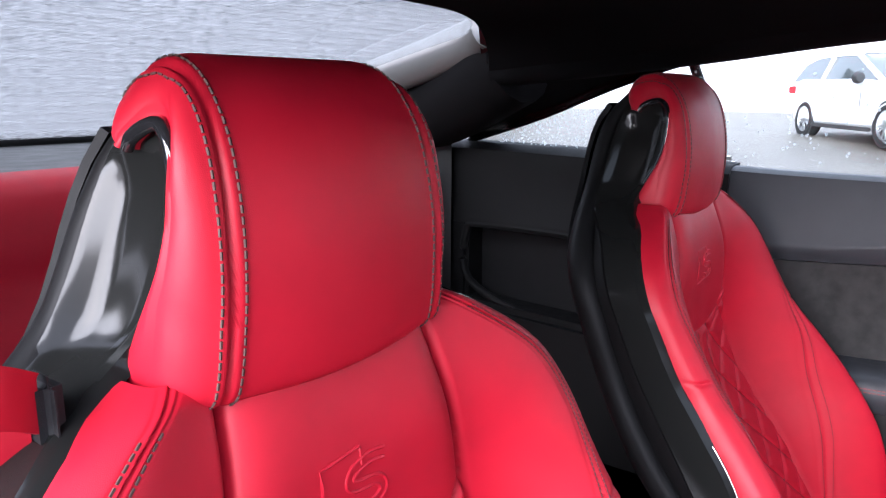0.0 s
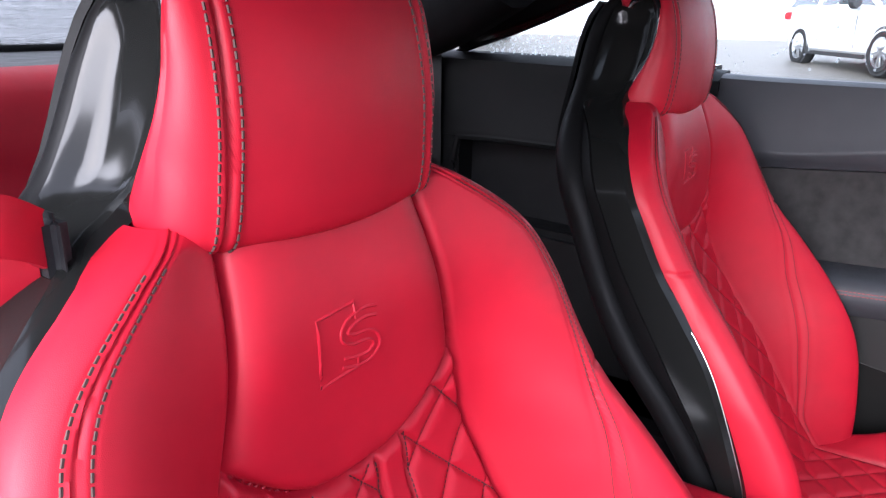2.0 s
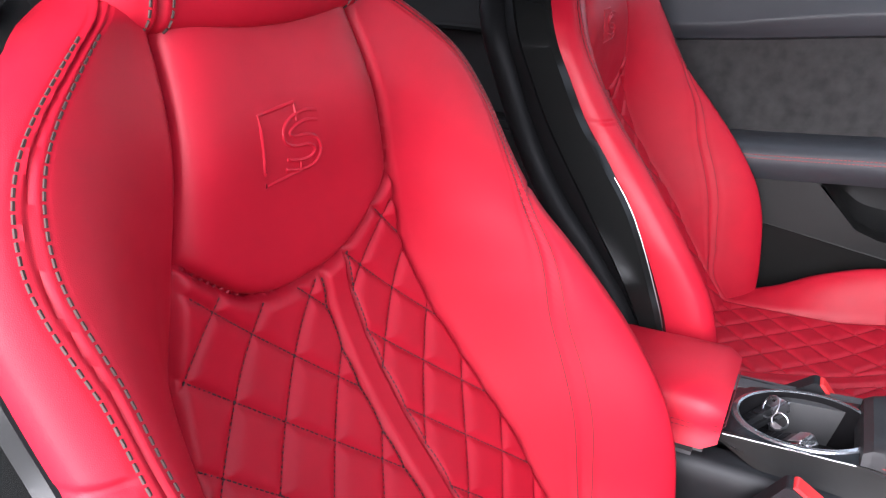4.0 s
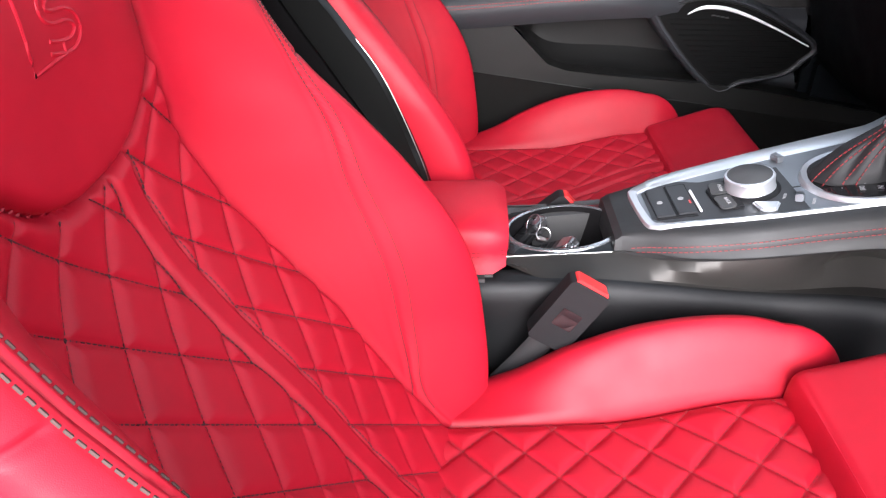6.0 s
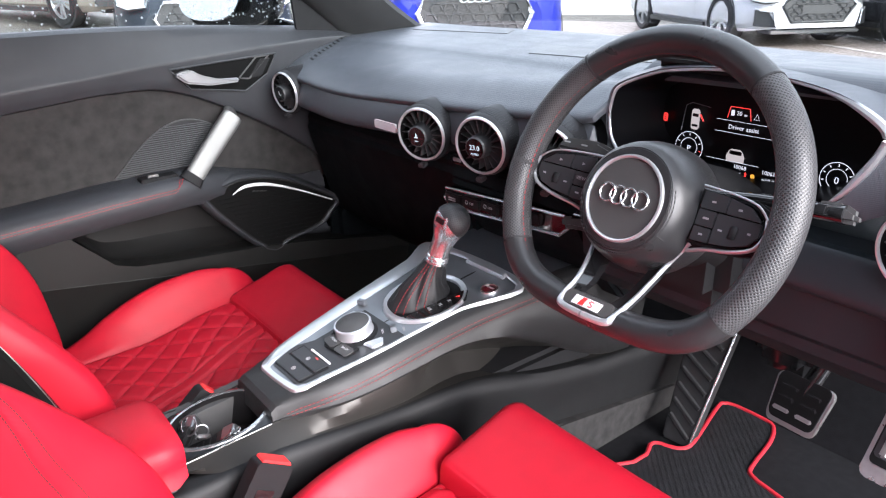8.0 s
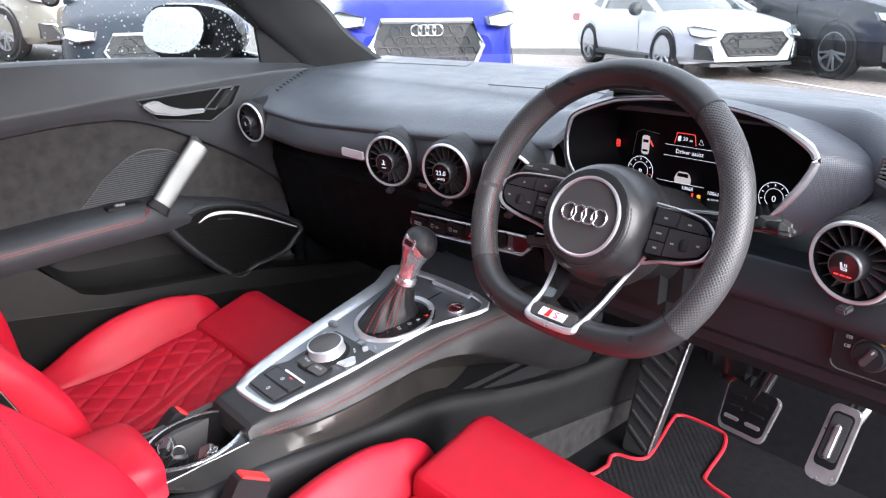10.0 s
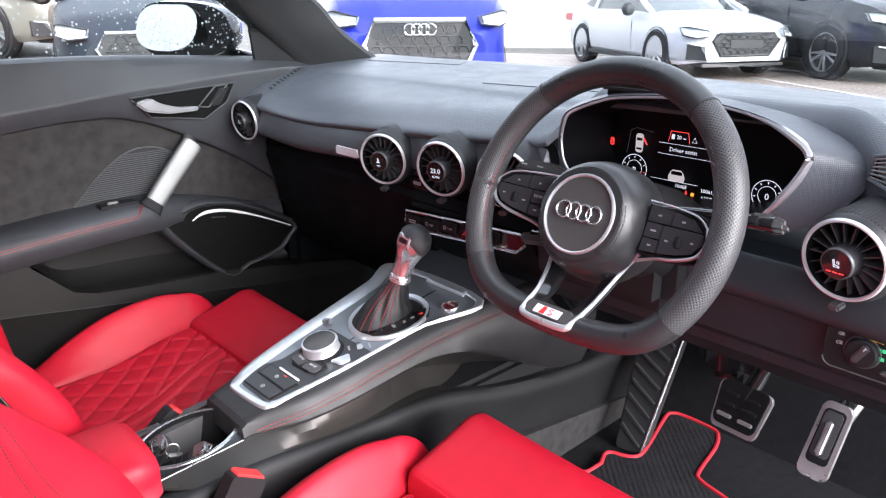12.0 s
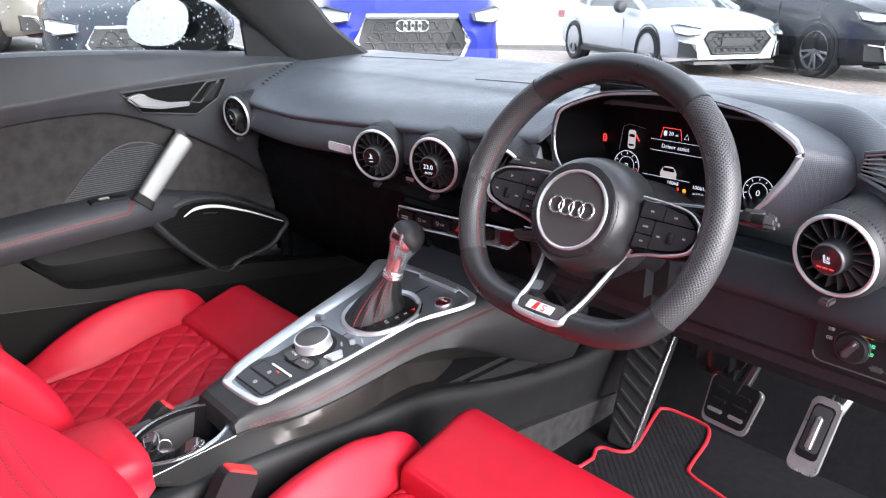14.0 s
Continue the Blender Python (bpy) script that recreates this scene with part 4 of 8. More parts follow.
def on_dash(corners, lift, n=10):
    """A thin patch with four corners that follows the dash top."""
    a, b, c, d = corners
    rows = []
    for i in range(n + 1):
        u = i / n
        row = []
        for j in range(n + 1):
            v = j / n
            x = (a[0] * (1 - u) + b[0] * u) * (1 - v) + (d[0] * (1 - u) + c[0] * u) * v
            y = (a[1] * (1 - u) + b[1] * u) * (1 - v) + (d[1] * (1 - u) + c[1] * u) * v
            row.append((x, y, dash_z(x, y) + lift))
        rows.append(row)
    return sheet(rows)


for cs in (((-0.62, 0.90), (-0.36, 0.96), (-0.40, 1.02), (-0.60, 0.96)), ((-0.115, 0.785), (0.12, 0.825), (0.10, 0.90), (-0.20, 0.88))):
    part("speaker_slot", on_dash(cs, 0.0012), DASH_BAND, dash)
    edge = [(cs[i][0] + (cs[(i + 1) % 4][0] - cs[i][0]) * k / 8, cs[i][1] + (cs[(i + 1) % 4][1] - cs[i][1]) * k / 8) for i in range(4) for k in range(8)]
    part("slot_edge", tube([(x, y, dash_z(x, y) + 0.0006) for x, y in edge], 0.0007, 5, True), PLASTIC_GREY, dash)
for i in range(10):
    x, y = -0.628 - 0.0085 * i, 0.632 + 0.0145 * i
    part("demist_slot", on_dash(((x - 0.016, y + 0.002), (x + 0.010, y - 0.006), (x + 0.010, y - 0.001), (x - 0.016, y + 0.007)), 0.0012, 2), RUBBER, dash)


# ---- round air vents ----
def build_vent(x, y, z, turn, face, name_label):
    v = thing("air_vent", name_label, "air vent", (x, y, z), "round air vents")
    m = Matrix.Translation((x, y, z)) @ pose(0, 0, 0, 0, 0, turn) @ pose(0, 0, 0, 96, 0, 0)
    R = 0.0445

    def add(n, bm, material, label="", **k):
        return part(n, shift(bm, m), material, v, label, **k)
    add("ring", lathe([(R - 0.0052, -0.003), (R - 0.0048, 0.0035), (R - 0.0036, 0.0058), (R - 0.0018, 0.0056), (R - 0.0004, 0.002), (R, -0.004)], 64, cap=False), VENT_RING, "satin silver ring")
    barrel = add("barrel", lathe([(R - 0.0003, 0.0018), (R + 0.0018, -0.0015), (R + 0.0030, -0.006), (R + 0.0034, -0.030), (R + 0.0034, -0.095)], 64, cap=False), VENT_BLACK, "black ribbed barrel")
    for k in range(72):
        a = 2 * math.pi * k / 72
        part("rib", shift(block(R + 0.0030, R + 0.0038, -0.0006, 0.0006, -0.034, -0.007, 0.0), m @ pose(0, 0, 0, 0, 0, math.degrees(a))), VENT_BLACK, barrel, smooth=False)
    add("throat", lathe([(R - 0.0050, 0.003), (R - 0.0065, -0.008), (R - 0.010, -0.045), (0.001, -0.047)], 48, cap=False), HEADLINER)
    for k in range(18):
        a = 2 * math.pi * k / 18
        bm = block(0.0165, R - 0.0062, -0.0006, 0.0006, -0.016, -0.001, 0.0)
        add("blade", shift(bm, pose(0, 0, 0, 0, 0, math.degrees(a)) @ pose(0, 0, 0, 10, 0, 0)), VENT_BLADE, "", smooth=False)
    add("hub", lathe([(0.0, 0.0155), (0.0150, 0.0155), (0.0164, 0.0148), (0.0172, 0.012), (0.0176, 0.004), (0.0185, -0.004), (0.0190, -0.03)], 48), VENT_BLACK, "knurled hub")
    add("hub_ring", lathe([(0.0150, 0.0158), (0.0158, 0.0160), (0.0168, 0.0150), (0.0172, 0.0130)], 48, cap=False), VENT_BLADE)
    add("display", lathe([(0.0, 0.0164), (0.0148, 0.0162), (0.0150, 0.0156)], 40, cap=False), GLOSS, "glossy black round display")
    face(v, m)
    add("tab", shift(block(-0.006, 0.006, -0.004, 0.004, -0.004, 0.012, 0.002), Matrix.Translation((0, -R - 0.006, 0))), VENT_BLADE, "small silver tab")
    return v


def face_temp(v, m):
    writing("23.0", 0.0105, WHITE_LIT, v, m @ Matrix.Translation((0, 0.001, 0.0166)), "temperature")
    writing("AUTO", 0.005, WHITE_LIT, v, m @ Matrix.Translation((0, -0.0085, 0.0166)), "mode_mark")


def face_fan(v, m):
    for k in range(3):
        part("fan_mark", shift(prism(rounded(-0.0035, 0.0035, -0.0008, 0.0008, 0.0004), "z", 0.0163, 0.0166), m @ pose(-0.001, 0.002 * k - 0.001, 0, 0, 0, 50 * k)), WHITE_LIT, v)
    part("fan_bar", shift(prism(rounded(-0.004, 0.003, -0.0075, -0.0062, 0.0004), "z", 0.0163, 0.0166), m), WHITE_LIT, v)


def face_seat(v, m):
    seat = merge(tube([(-0.0030, 0.0065, 0.0166), (-0.0012, -0.0008, 0.0166), (0.0050, -0.0016, 0.0166), (0.0052, -0.0036, 0.0166), (-0.0024, -0.0036, 0.0166), (-0.0046, 0.0060, 0.0166)], 0.0006, 6, True), tube([(0.0010, 0.0012, 0.0166), (0.0020, 0.0026, 0.0166), (0.0010, 0.0040, 0.0166), (0.0020, 0.0054, 0.0166)], 0.0005, 5), tube([(0.0034, 0.0010, 0.0166), (0.0044, 0.0024, 0.0166), (0.0034, 0.0038, 0.0166), (0.0044, 0.0052, 0.0166)], 0.0005, 5))
    part("seat_mark", shift(seat, m @ Matrix.Diagonal((0.75, 0.75, 1.0, 1.0))), WHITE_LIT, v)
    for k in range(3):
        part("heat_bar", shift(prism(rounded(-0.009 + 0.0065 * k, -0.004 + 0.0065 * k, -0.0095, -0.008, 0.0004), "z", 0.0163, 0.0167), m), RED_LIT, v)


def face_plain(v, m):
    part("seat_mark", shift(tube([(-0.002, 0.005, 0.0166), (-0.0005, -0.002, 0.0166), (0.004, -0.003, 0.0166)], 0.0009, 6), m), PRINT, v)


build_vent(-0.635, 0.565, 0.8185, 9, face_plain, "round silver-rimmed air vent at the passenger's end of the dash")
build_vent(-0.100, 0.535, 0.8215, 21, face_fan, "round silver-rimmed air vent with a fan display in its hub")
build_vent(0.0406, 0.538, 0.828, 14, face_temp, "round silver-rimmed air vent showing 23.0 in its hub")
build_vent(0.160, 0.552, 0.832, 18, face_fan, "round silver-rimmed air vent behind the steering wheel")
build_vent(0.620, 0.560, 0.830, -9, face_seat, "round silver-rimmed air vent with a seat heating display")

# vent between the two: little switch
sw = thing("rocker_switch", "small black switch between the air vents", "switch", (-0.075, 0.60, 0.775))
part("key", block(-0.098, -0.052, 0.588, 0.62, 0.766, 0.782, 0.003), GLOSS, sw)
part("mark", prism(rounded(-0.085, -0.066, 0.772, 0.778, 0.001), "y", 0.5865, 0.588), PRINT, sw)

# switch strip under the vents
strip = thing("switch_strip", "slim black switch strip with silver edges and a red hazard key", "switch panel", (0.02, 0.62, 0.70))
outer = [(-0.128, 0.712), (0.150, 0.732), (0.158, 0.716), (0.14, 0.700), (-0.118, 0.680), (-0.132, 0.694)]
part("frame", tube([(x, 0.606, z) for x, z in outer], 0.0028, 8, True), CHROME, strip, "satin silver rim")
part("panel", prism(outer, "y", 0.607, 0.64), GLOSS, strip)
for k in range(5):
    x = -0.105 + 0.047 * k
    z = 0.6965 + 0.0042 * k
    part("key", block(x - 0.021, x + 0.021, 0.600, 0.62, z - 0.009, z + 0.010, 0.002), PLASTIC, strip)
    if k == 0:
        for dz in (-0.0022, 0.0016):
            part("key_mark", prism(rounded(x - 0.009, x + 0.009, z + dz, z + dz + 0.0020, 0.0005), "y", 0.5988, 0.600), PRINT, strip)
    elif k < 3:
        part("key_symbol", tube([(x - 0.008 + 0.0032 * math.cos(2 * math.pi * i / 14), 0.5994, z + 0.0006 + 0.0032 * math.sin(2 * math.pi * i / 14)) for i in range(14)], 0.0006, 5, True), PRINT, strip)
        writing("OFF", 0.0062, PRINT, strip, Matrix.Translation((x + 0.005, 0.5990, z + 0.0004)) @ pose(0, 0, 0, 90, 0, 0), "off_lettering")
    elif k == 3:
        part("hazard_mark", prism([(x - 0.009, z - 0.005), (x + 0.009, z - 0.004), (x, z + 0.008)], "y", 0.5975, 0.600), RED_PLASTIC, strip, "red hazard triangle")

# ---- instrument cluster ----
cluster = thing("instrument_cluster", "digital instrument display under a hood with a silver rim", "instrument cluster", (0.38, 0.66, 0.88))
opening = [(0.244, 0.836), (0.216, 0.852), (0.207, 0.880), (0.209, 0.908), (0.221, 0.927), (0.269, 0.947), (0.305, 0.955), (0.372, 0.961), (0.435, 0.958), (0.492, 0.948), (0.532, 0.930), (0.547, 0.915), (0.543, 0.896), (0.530, 0.872), (0.510, 0.844), (0.480, 0.825), (0.36, 0.812)]
op = [(p.x, p.z) for p in smooth_path([(x, 0, z) for x, z in opening], 4, True)]
ym = 0.622
part("rim", tube([(x, ym + 0.02 * (z - 0.88) - 0.002, z) for x, z in op], [0.0020 + 0.0032 * step(0.47, 0.54, x) * step(0.83, 0.87, z) for x, z in op], 8, True), ALU, cluster, "satin silver rim")
inner = [(0.38 + (x - 0.38) * 0.86, 0.885 + (z - 0.885) * 0.86) for x, z in op]
part("tunnel", sheet([[(x, ym, z) for x, z in op], [(0.38 + (x - 0.38) * 0.97, ym + 0.03, 0.885 + (z - 0.885) * 0.97) for x, z in op], [(x, 0.705, z) for x, z in inner], [(0.38 + (x - 0.38) * 0.02, 0.706, 0.885) for x, z in inner]], close_u=True), SCREEN, cluster, "black tunnel")
big = [(0.38 + (x - 0.38) * (1.13 + 0.22 * step(0.46, 0.54, x)), 0.885 + (z - 0.885) * 1.10 - 0.002 - 0.012 * step(0.46, 0.54, x)) for x, z in op]
part("hood", sheet([[(x, ym, z) for x, z in op], [(0.38 + (x - 0.38) * 1.03, ym - 0.003, 0.885 + (z - 0.885) * 1.04) for x, z in op], [(x, ym + 0.022 + (0.004 + 0.40 * (z - 0.885)) * step(0.46, 0.54, x), z) for x, z in big], [(0.38 + (x - 0.38) * 1.04, 0.76, min(z, 0.925)) for x, z in big]], close_u=True), DASH, cluster, "dark grey perforated hood")
part("light_sensor", block(0.258, 0.372, 0.626, 0.70, 0.952, 0.976, 0.010), PLASTIC, cluster)
SY = 0.6985
Q = pose(0, 0, 0, 90, 0, 0)


def screen_text(txt, x, z, size, material=WHITE_LIT):
    writing(txt, size, material, cluster, Matrix.Translation((x - 0.014, SY - 0.001, z - 0.007)) @ Q, "screen_text")


def screen_ring(x, z, r, material, w=0.0012, a0=0, a1=360, name="dial_ring"):
    n = 28
    x, z = x - 0.014, z - 0.007
    pts = [(x + r * math.cos(radians(a0 + (a1 - a0) * i / n)), SY - 0.001, z + r * math.sin(radians(a0 + (a1 - a0) * i / n))) for i in range(n + 1)]
    part(name, tube(pts if a1 - a0 < 360 else pts[:-1], w, 5, a1 - a0 == 360), material, cluster)


def screen_bar(x0, x1, z0, z1, material, name="screen_mark"):
    x0, x1, z0, z1 = x0 - 0.014, x1 - 0.014, z0 - 0.007, z1 - 0.007
    part(name, prism(rounded(x0, x1, z0, z1, min(x1 - x0, z1 - z0) * 0.3, 2), "y", SY - 0.0015, SY - 0.0008), material, cluster)


def dial(x, z, r, txt):
    screen_ring(x, z, r, WHITE_LIT, 0.0005)
    screen_ring(x, z, r * 0.6, WHITE_LIT, 0.0004)
    for k in range(9):
        a = radians(225 - 270 * k / 8)
        part("dial_tick", tube([(x - 0.014 + r * q * math.cos(a), SY - 0.0012, z - 0.007 + r * q * math.sin(a)) for q in (0.76, 0.90)], 0.0006, 4), RED_LIT if k > 6 else WHITE_LIT, cluster)
    screen_text(txt, x, z - 0.002, 0.0115)


dial(0.294, 0.851, 0.0205, "P")
dial(0.489, 0.849, 0.0195, "0")
screen_text("Driver assist", 0.368, 0.887, 0.0082)
screen_text("20", 0.360, 0.905, 0.0075)
screen_text("mi", 0.3685, 0.904, 0.0045)
screen_bar(0.349, 0.3535, 0.9015, 0.9085, WHITE_LIT)
for p0, p1 in (((0.3445, 0.898), (0.3475, 0.9125)), ((0.3475, 0.9125), (0.3735, 0.9125)), ((0.3735, 0.9125), (0.3765, 0.898))):
    part("tab_line", tube([(p0[0] - 0.014, SY - 0.001, p0[1] - 0.007), (p1[0] - 0.014, SY - 0.001, p1[1] - 0.007)], 0.0005, 4), RED_LIT, cluster)
tri = [(0.3800, 0.9005), (0.3870, 0.9005), (0.3835, 0.9075)]
part("warning_triangle", tube([(x - 0.014, SY - 0.001, z - 0.007) for x, z in tri], 0.0005, 4, True), WHITE_LIT, cluster)
screen_bar(0.330, 0.415, 0.8797, 0.8801, WHITE_LIT)
screen_bar(0.330, 0.415, 0.8947, 0.8951, WHITE_LIT)
screen_text("10068", 0.370, 0.838, 0.0072)
screen_text("9:47", 0.366, 0.8285, 0.0072)
screen_text("10061.5", 0.411, 0.838, 0.0072)
screen_text("+10.0", 0.409, 0.8285, 0.0072)
screen_bar(0.386, 0.391, 0.8270, 0.8330, AMBER_LIT)
screen_bar(0.3775, 0.3800, 0.8265, 0.8335, RED_LIT)
screen_bar(0.322, 0.395, 0.8435, 0.8439, WHITE_LIT)
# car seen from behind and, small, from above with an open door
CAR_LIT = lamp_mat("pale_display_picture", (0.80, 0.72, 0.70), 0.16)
part("car_picture", prism([(x - 0.014, z - 0.0035) for x, z in ((0.350, 0.8405), (0.3495, 0.8475), (0.3525, 0.8535), (0.3560, 0.8565), (0.3680, 0.8565), (0.3715, 0.8535), (0.3745, 0.8475), (0.374, 0.8405))], "y", SY - 0.0014, SY - 0.0008), CAR_LIT, cluster)
screen_bar(0.3535, 0.3705, 0.8530, 0.8580, SCREEN, "car_picture_window")
part("car_plan", prism(rounded(0.2795, 0.2915, 0.8755 - 0.007, 0.9025 - 0.007, 0.004), "y", SY - 0.0014, SY - 0.0008), CAR_LIT, cluster)
for z0, z1 in ((0.8795, 0.8825), (0.8925, 0.8965)):
    part("car_plan_window", prism(rounded(0.2812, 0.2898, z0 - 0.007, z1 - 0.007, 0.001, 2), "y", SY - 0.0019, SY - 0.0013), SCREEN, cluster)
part("open_door_mark", tube([(0.2920, SY - 0.0012, 0.8895), (0.2975, SY - 0.0012, 0.8810)], 0.0011, 5), RED_LIT, cluster)
for p0, p1 in (((0.2655, 0.865), (0.2700, 0.8985)), ((0.2700, 0.8985), (0.2790, 0.9030)), ((0.2790, 0.9030), (0.3060, 0.9000))):
    part("panel_line", tube([(p0[0], SY - 0.0008, p0[1]), (p1[0], SY - 0.0008, p1[1])], 0.0003, 4), PRINT, cluster)
screen_bar(0.2505, 0.2570, 0.880, 0.891, RED_LIT, "warning_mark")
for k in range(3):
    part("warning_line", prism(rounded(0.2383, 0.2413, 0.8752 + 0.0026 * k, 0.8763 + 0.0026 * k, 0.0003, 2), "y", SY - 0.0019, SY - 0.0013), SCREEN, cluster)

# ---- steering wheel ----
wheel = thing("steering_wheel", "black leather flat-bottomed steering wheel with silver spokes", "steering wheel", (0.376, 0.47, 0.845))
TILT_W = 23.5
WM = Matrix.Translation((0.376, 0.461, 0.850)) @ pose(0, 0, 0, 90 - TILT_W, 0, 0)
RW, TR = 0.1635, 0.0165


def rim_point(a):
    """The rim in the wheel's plane, flattened at the bottom; a in degrees from the right."""
    x, y = RW * math.cos(radians(a)), RW * math.sin(radians(a))
    flat = -0.138
    if y < -0.10:
        y = -0.10 + (flat + 0.10) * math.tanh((-0.10 - y) / 0.045)
    return (x, y, 0)


def rim(a0, a1, r, n):
    return tube([rim_point(a0 + (a1 - a0) * i / n) for i in range(n + 1)], r, 18, flat=1.12)


def wadd(n, bm, material, label="", parent=None, **k):
    return part(n, shift(bm, WM), material, parent or wheel, label, **k)


for a0, a1, material in ((20 - 54, 52, PERF), (52, 130, LEATHER_BLACK), (130, 214, PERF), (214, 326, LEATHER_BLACK)):
    ob_ = wadd("rim_section", rim(a0, a1, TR, 40), material)
    if material is PERF:
        map_ring(ob_, WM, RW, TR)
for a in (52, 130, 214, 326):
    p = Vector(rim_point(a))
    t = (Vector(rim_point(a + 1)) - Vector(rim_point(a - 1))).normalized()
    wadd("rim_joint", tube([p - t * 0.001, p + t * 0.001], TR + 0.0006, 18, flat=1.12), RUBBER)
path = [Vector(rim_point(a)) * ((RW - TR + 0.0015) / RW) + Vector((0, 0, 0.006)) for a in range(0, 361, 2)]
wadd("rim_stitching", stitches([path], 0.004, 0.0025, 0.0009), THREAD_RED, "red cross stitching", smooth=False)
OFF = Matrix.Translation((0, -0.0085, 0))
boss = wadd("airbag_boss", shift(lathe([(0.0, 0.0165), (0.030, 0.0165), (0.0425, 0.0160), (0.0480, 0.0165), (0.0540, 0.0150), (0.0545, 0.0140), (0.0552, 0.0145), (0.0605, 0.0095), (0.0655, -0.002), (0.0695, -0.018), (0.0715, -0.036), (0.0710, -0.054), (0.064, -0.072), (0.045, -0.087)], 56), OFF), LEATHER_BLACK, "round black padded airbag cover")
wadd("boss_ring", shift(lathe([(0.0428, 0.0155), (0.0432, 0.0185), (0.0445, 0.0195), (0.0462, 0.0190), (0.0470, 0.0160)], 56, cap=False), OFF), ALU, "satin silver ring", boss)
wadd("boss_face", shift(lathe([(0.0, 0.0172), (0.0425, 0.0170), (0.0430, 0.0160)], 48), OFF), PLASTIC_GREY, "", boss)
for k in range(4):
    c = -0.0208 + 0.0139 * k
    pts = [(c + 0.0096 * math.cos(2 * math.pi * i / 24), -0.0065 + 0.0096 * math.sin(2 * math.pi * i / 24), 0.0185) for i in range(24)]
    wadd("emblem_ring", tube(pts, 0.0014, 6, True), CHROME, "", boss)
for rr, zz in ((0.0525, 0.0160), (0.0572, 0.0130)):
    wadd("boss_stitching", shift(stitches([[(rr * math.cos(radians(a)), rr * math.sin(radians(a)), zz) for a in range(190, 385, 3)]], 0.003, 0.002, 0.0007), OFF), RUBBER, "", boss, smooth=False)
for a in (-28, 208):
    wadd("boss_seam", tube([((0.056, 0.0604, 0.0642, 0.0670)[k] * math.cos(radians(a)), -0.0085 + (0.056, 0.0604, 0.0642, 0.0670)[k] * math.sin(radians(a)), (0.0140, 0.0090, -0.004, -0.022)[k]) for k in range(4)], 0.0009, 5), RUBBER, "", boss)
# side spokes with keys
for sx in (-1, 1):
    ko, ky = (1.0, 0.0) if sx > 0 else (1.06, 0.004)

    def at_pod(x, y, z):
        """A place on the side pod: it leans back towards the boss."""
        return (sx * (0.075 + (x - 0.075) * ko), 1.08 * y - 0.003 + ky, z - 0.012 + 0.10 * (x - 0.10))

    def field(poly, z0, z1, bev):
        bm = prism([(x, y) for x, y in poly], "z", z0, z1, bev)
        for v_ in bm.verts:
            v_.co = at_pod(*v_.co)
        return bm
    spoke = wadd("spoke", field([(0.060, 0.026), (0.124, 0.025), (0.150, 0.020), (0.158, 0.0), (0.150, -0.020), (0.118, -0.026), (0.060, -0.032)], -0.020, -0.001, 0.005), PLASTIC, "black side spoke")
    edge = [(0.143, 0.011, 0.004), (0.1455, -0.002, 0.004), (0.138, -0.016, 0.003), (0.115, -0.0240, 0.001), (0.088, -0.0280, -0.002), (0.066, -0.034, -0.006)]
    wadd("spoke_trim", tube(smooth_path([at_pod(*p) for p in edge], 4), 0.0021, 8, flat=1.3), ALU, "satin silver edge", spoke)
    upper = [(0.064, 0.0285, -0.001), (0.100, 0.0262, 0.002), (0.128, 0.0215, 0.0035), (0.143, 0.011, 0.004)]
    wadd("spoke_trim", tube(smooth_path([at_pod(*p) for p in upper], 4), 0.0011, 8), ALU, "thin silver edge", spoke)
    wadd("key_field", field([(0.066, 0.026), (0.100, 0.0235), (0.126, 0.019), (0.140, 0.009), (0.143, -0.005), (0.134, -0.016), (0.115, -0.021), (0.066, -0.025)], -0.004, 0.003, 0.001), GLOSS, "", spoke)
    for poly in ([(0.070, 0.0245), (0.0990, 0.0225), (0.0990, 0.0075), (0.070, 0.0075)], [(0.1000, 0.0222), (0.124, 0.018), (0.137, 0.0085), (0.1375, 0.0075), (0.1000, 0.0075)], [(0.070, 0.0065), (0.0905, 0.0065), (0.0905, -0.0085), (0.070, -0.0085)], [(0.070, -0.0095), (0.0905, -0.0095), (0.0905, -0.0225), (0.070, -0.0232)], [(0.0915, 0.0065), (0.139, 0.0065), (0.1405, -0.004), (0.132, -0.0145), (0.114, -0.0195), (0.0915, -0.0222)]):
        wadd("key", field(poly, 0.002, 0.0050, 0.0008), KEY_DARK, "", spoke)
    marks = ((0.084, 0.0150, 0.0022), (0.114, 0.0135, 0.0022), (0.081, -0.0010, 0.0035), (0.081, -0.0160, 0.0022), (0.100, -0.0080, 0.0022), (0.130, -0.0045, 0.0018))
    for n_, (x, y, w) in enumerate(marks):
        if sx < 0 and n_ == 2:
            continue
        pts_ = [(x - w, y), (x + w * 0.7, y + 0.0016), (x + w * 0.7, y - 0.0016)] if n_ < 2 and sx < 0 else [(x - w, y - 0.0009), (x + w, y - 0.0009), (x + w, y + 0.0009), (x - w, y + 0.0009)]
        wadd("key_mark", field(pts_, 0.0048, 0.0054, 0.0), PRINT, "", spoke)
    roll = lathe([(0.0040, -0.0062), (0.0048, -0.0050), (0.0048, 0.0050), (0.0040, 0.0062)], 16, pose(0, 0, 0, 90, 0, 0))
    wadd("roller", shift(roll, Matrix.Translation(at_pod(0.114, -0.007, 0.0030))), PLASTIC, "", spoke)
writing("VIEW", 0.0058, PRINT, wheel, WM @ Matrix.Translation((-0.0812, 0.0005, -0.0075)), "view_lettering")
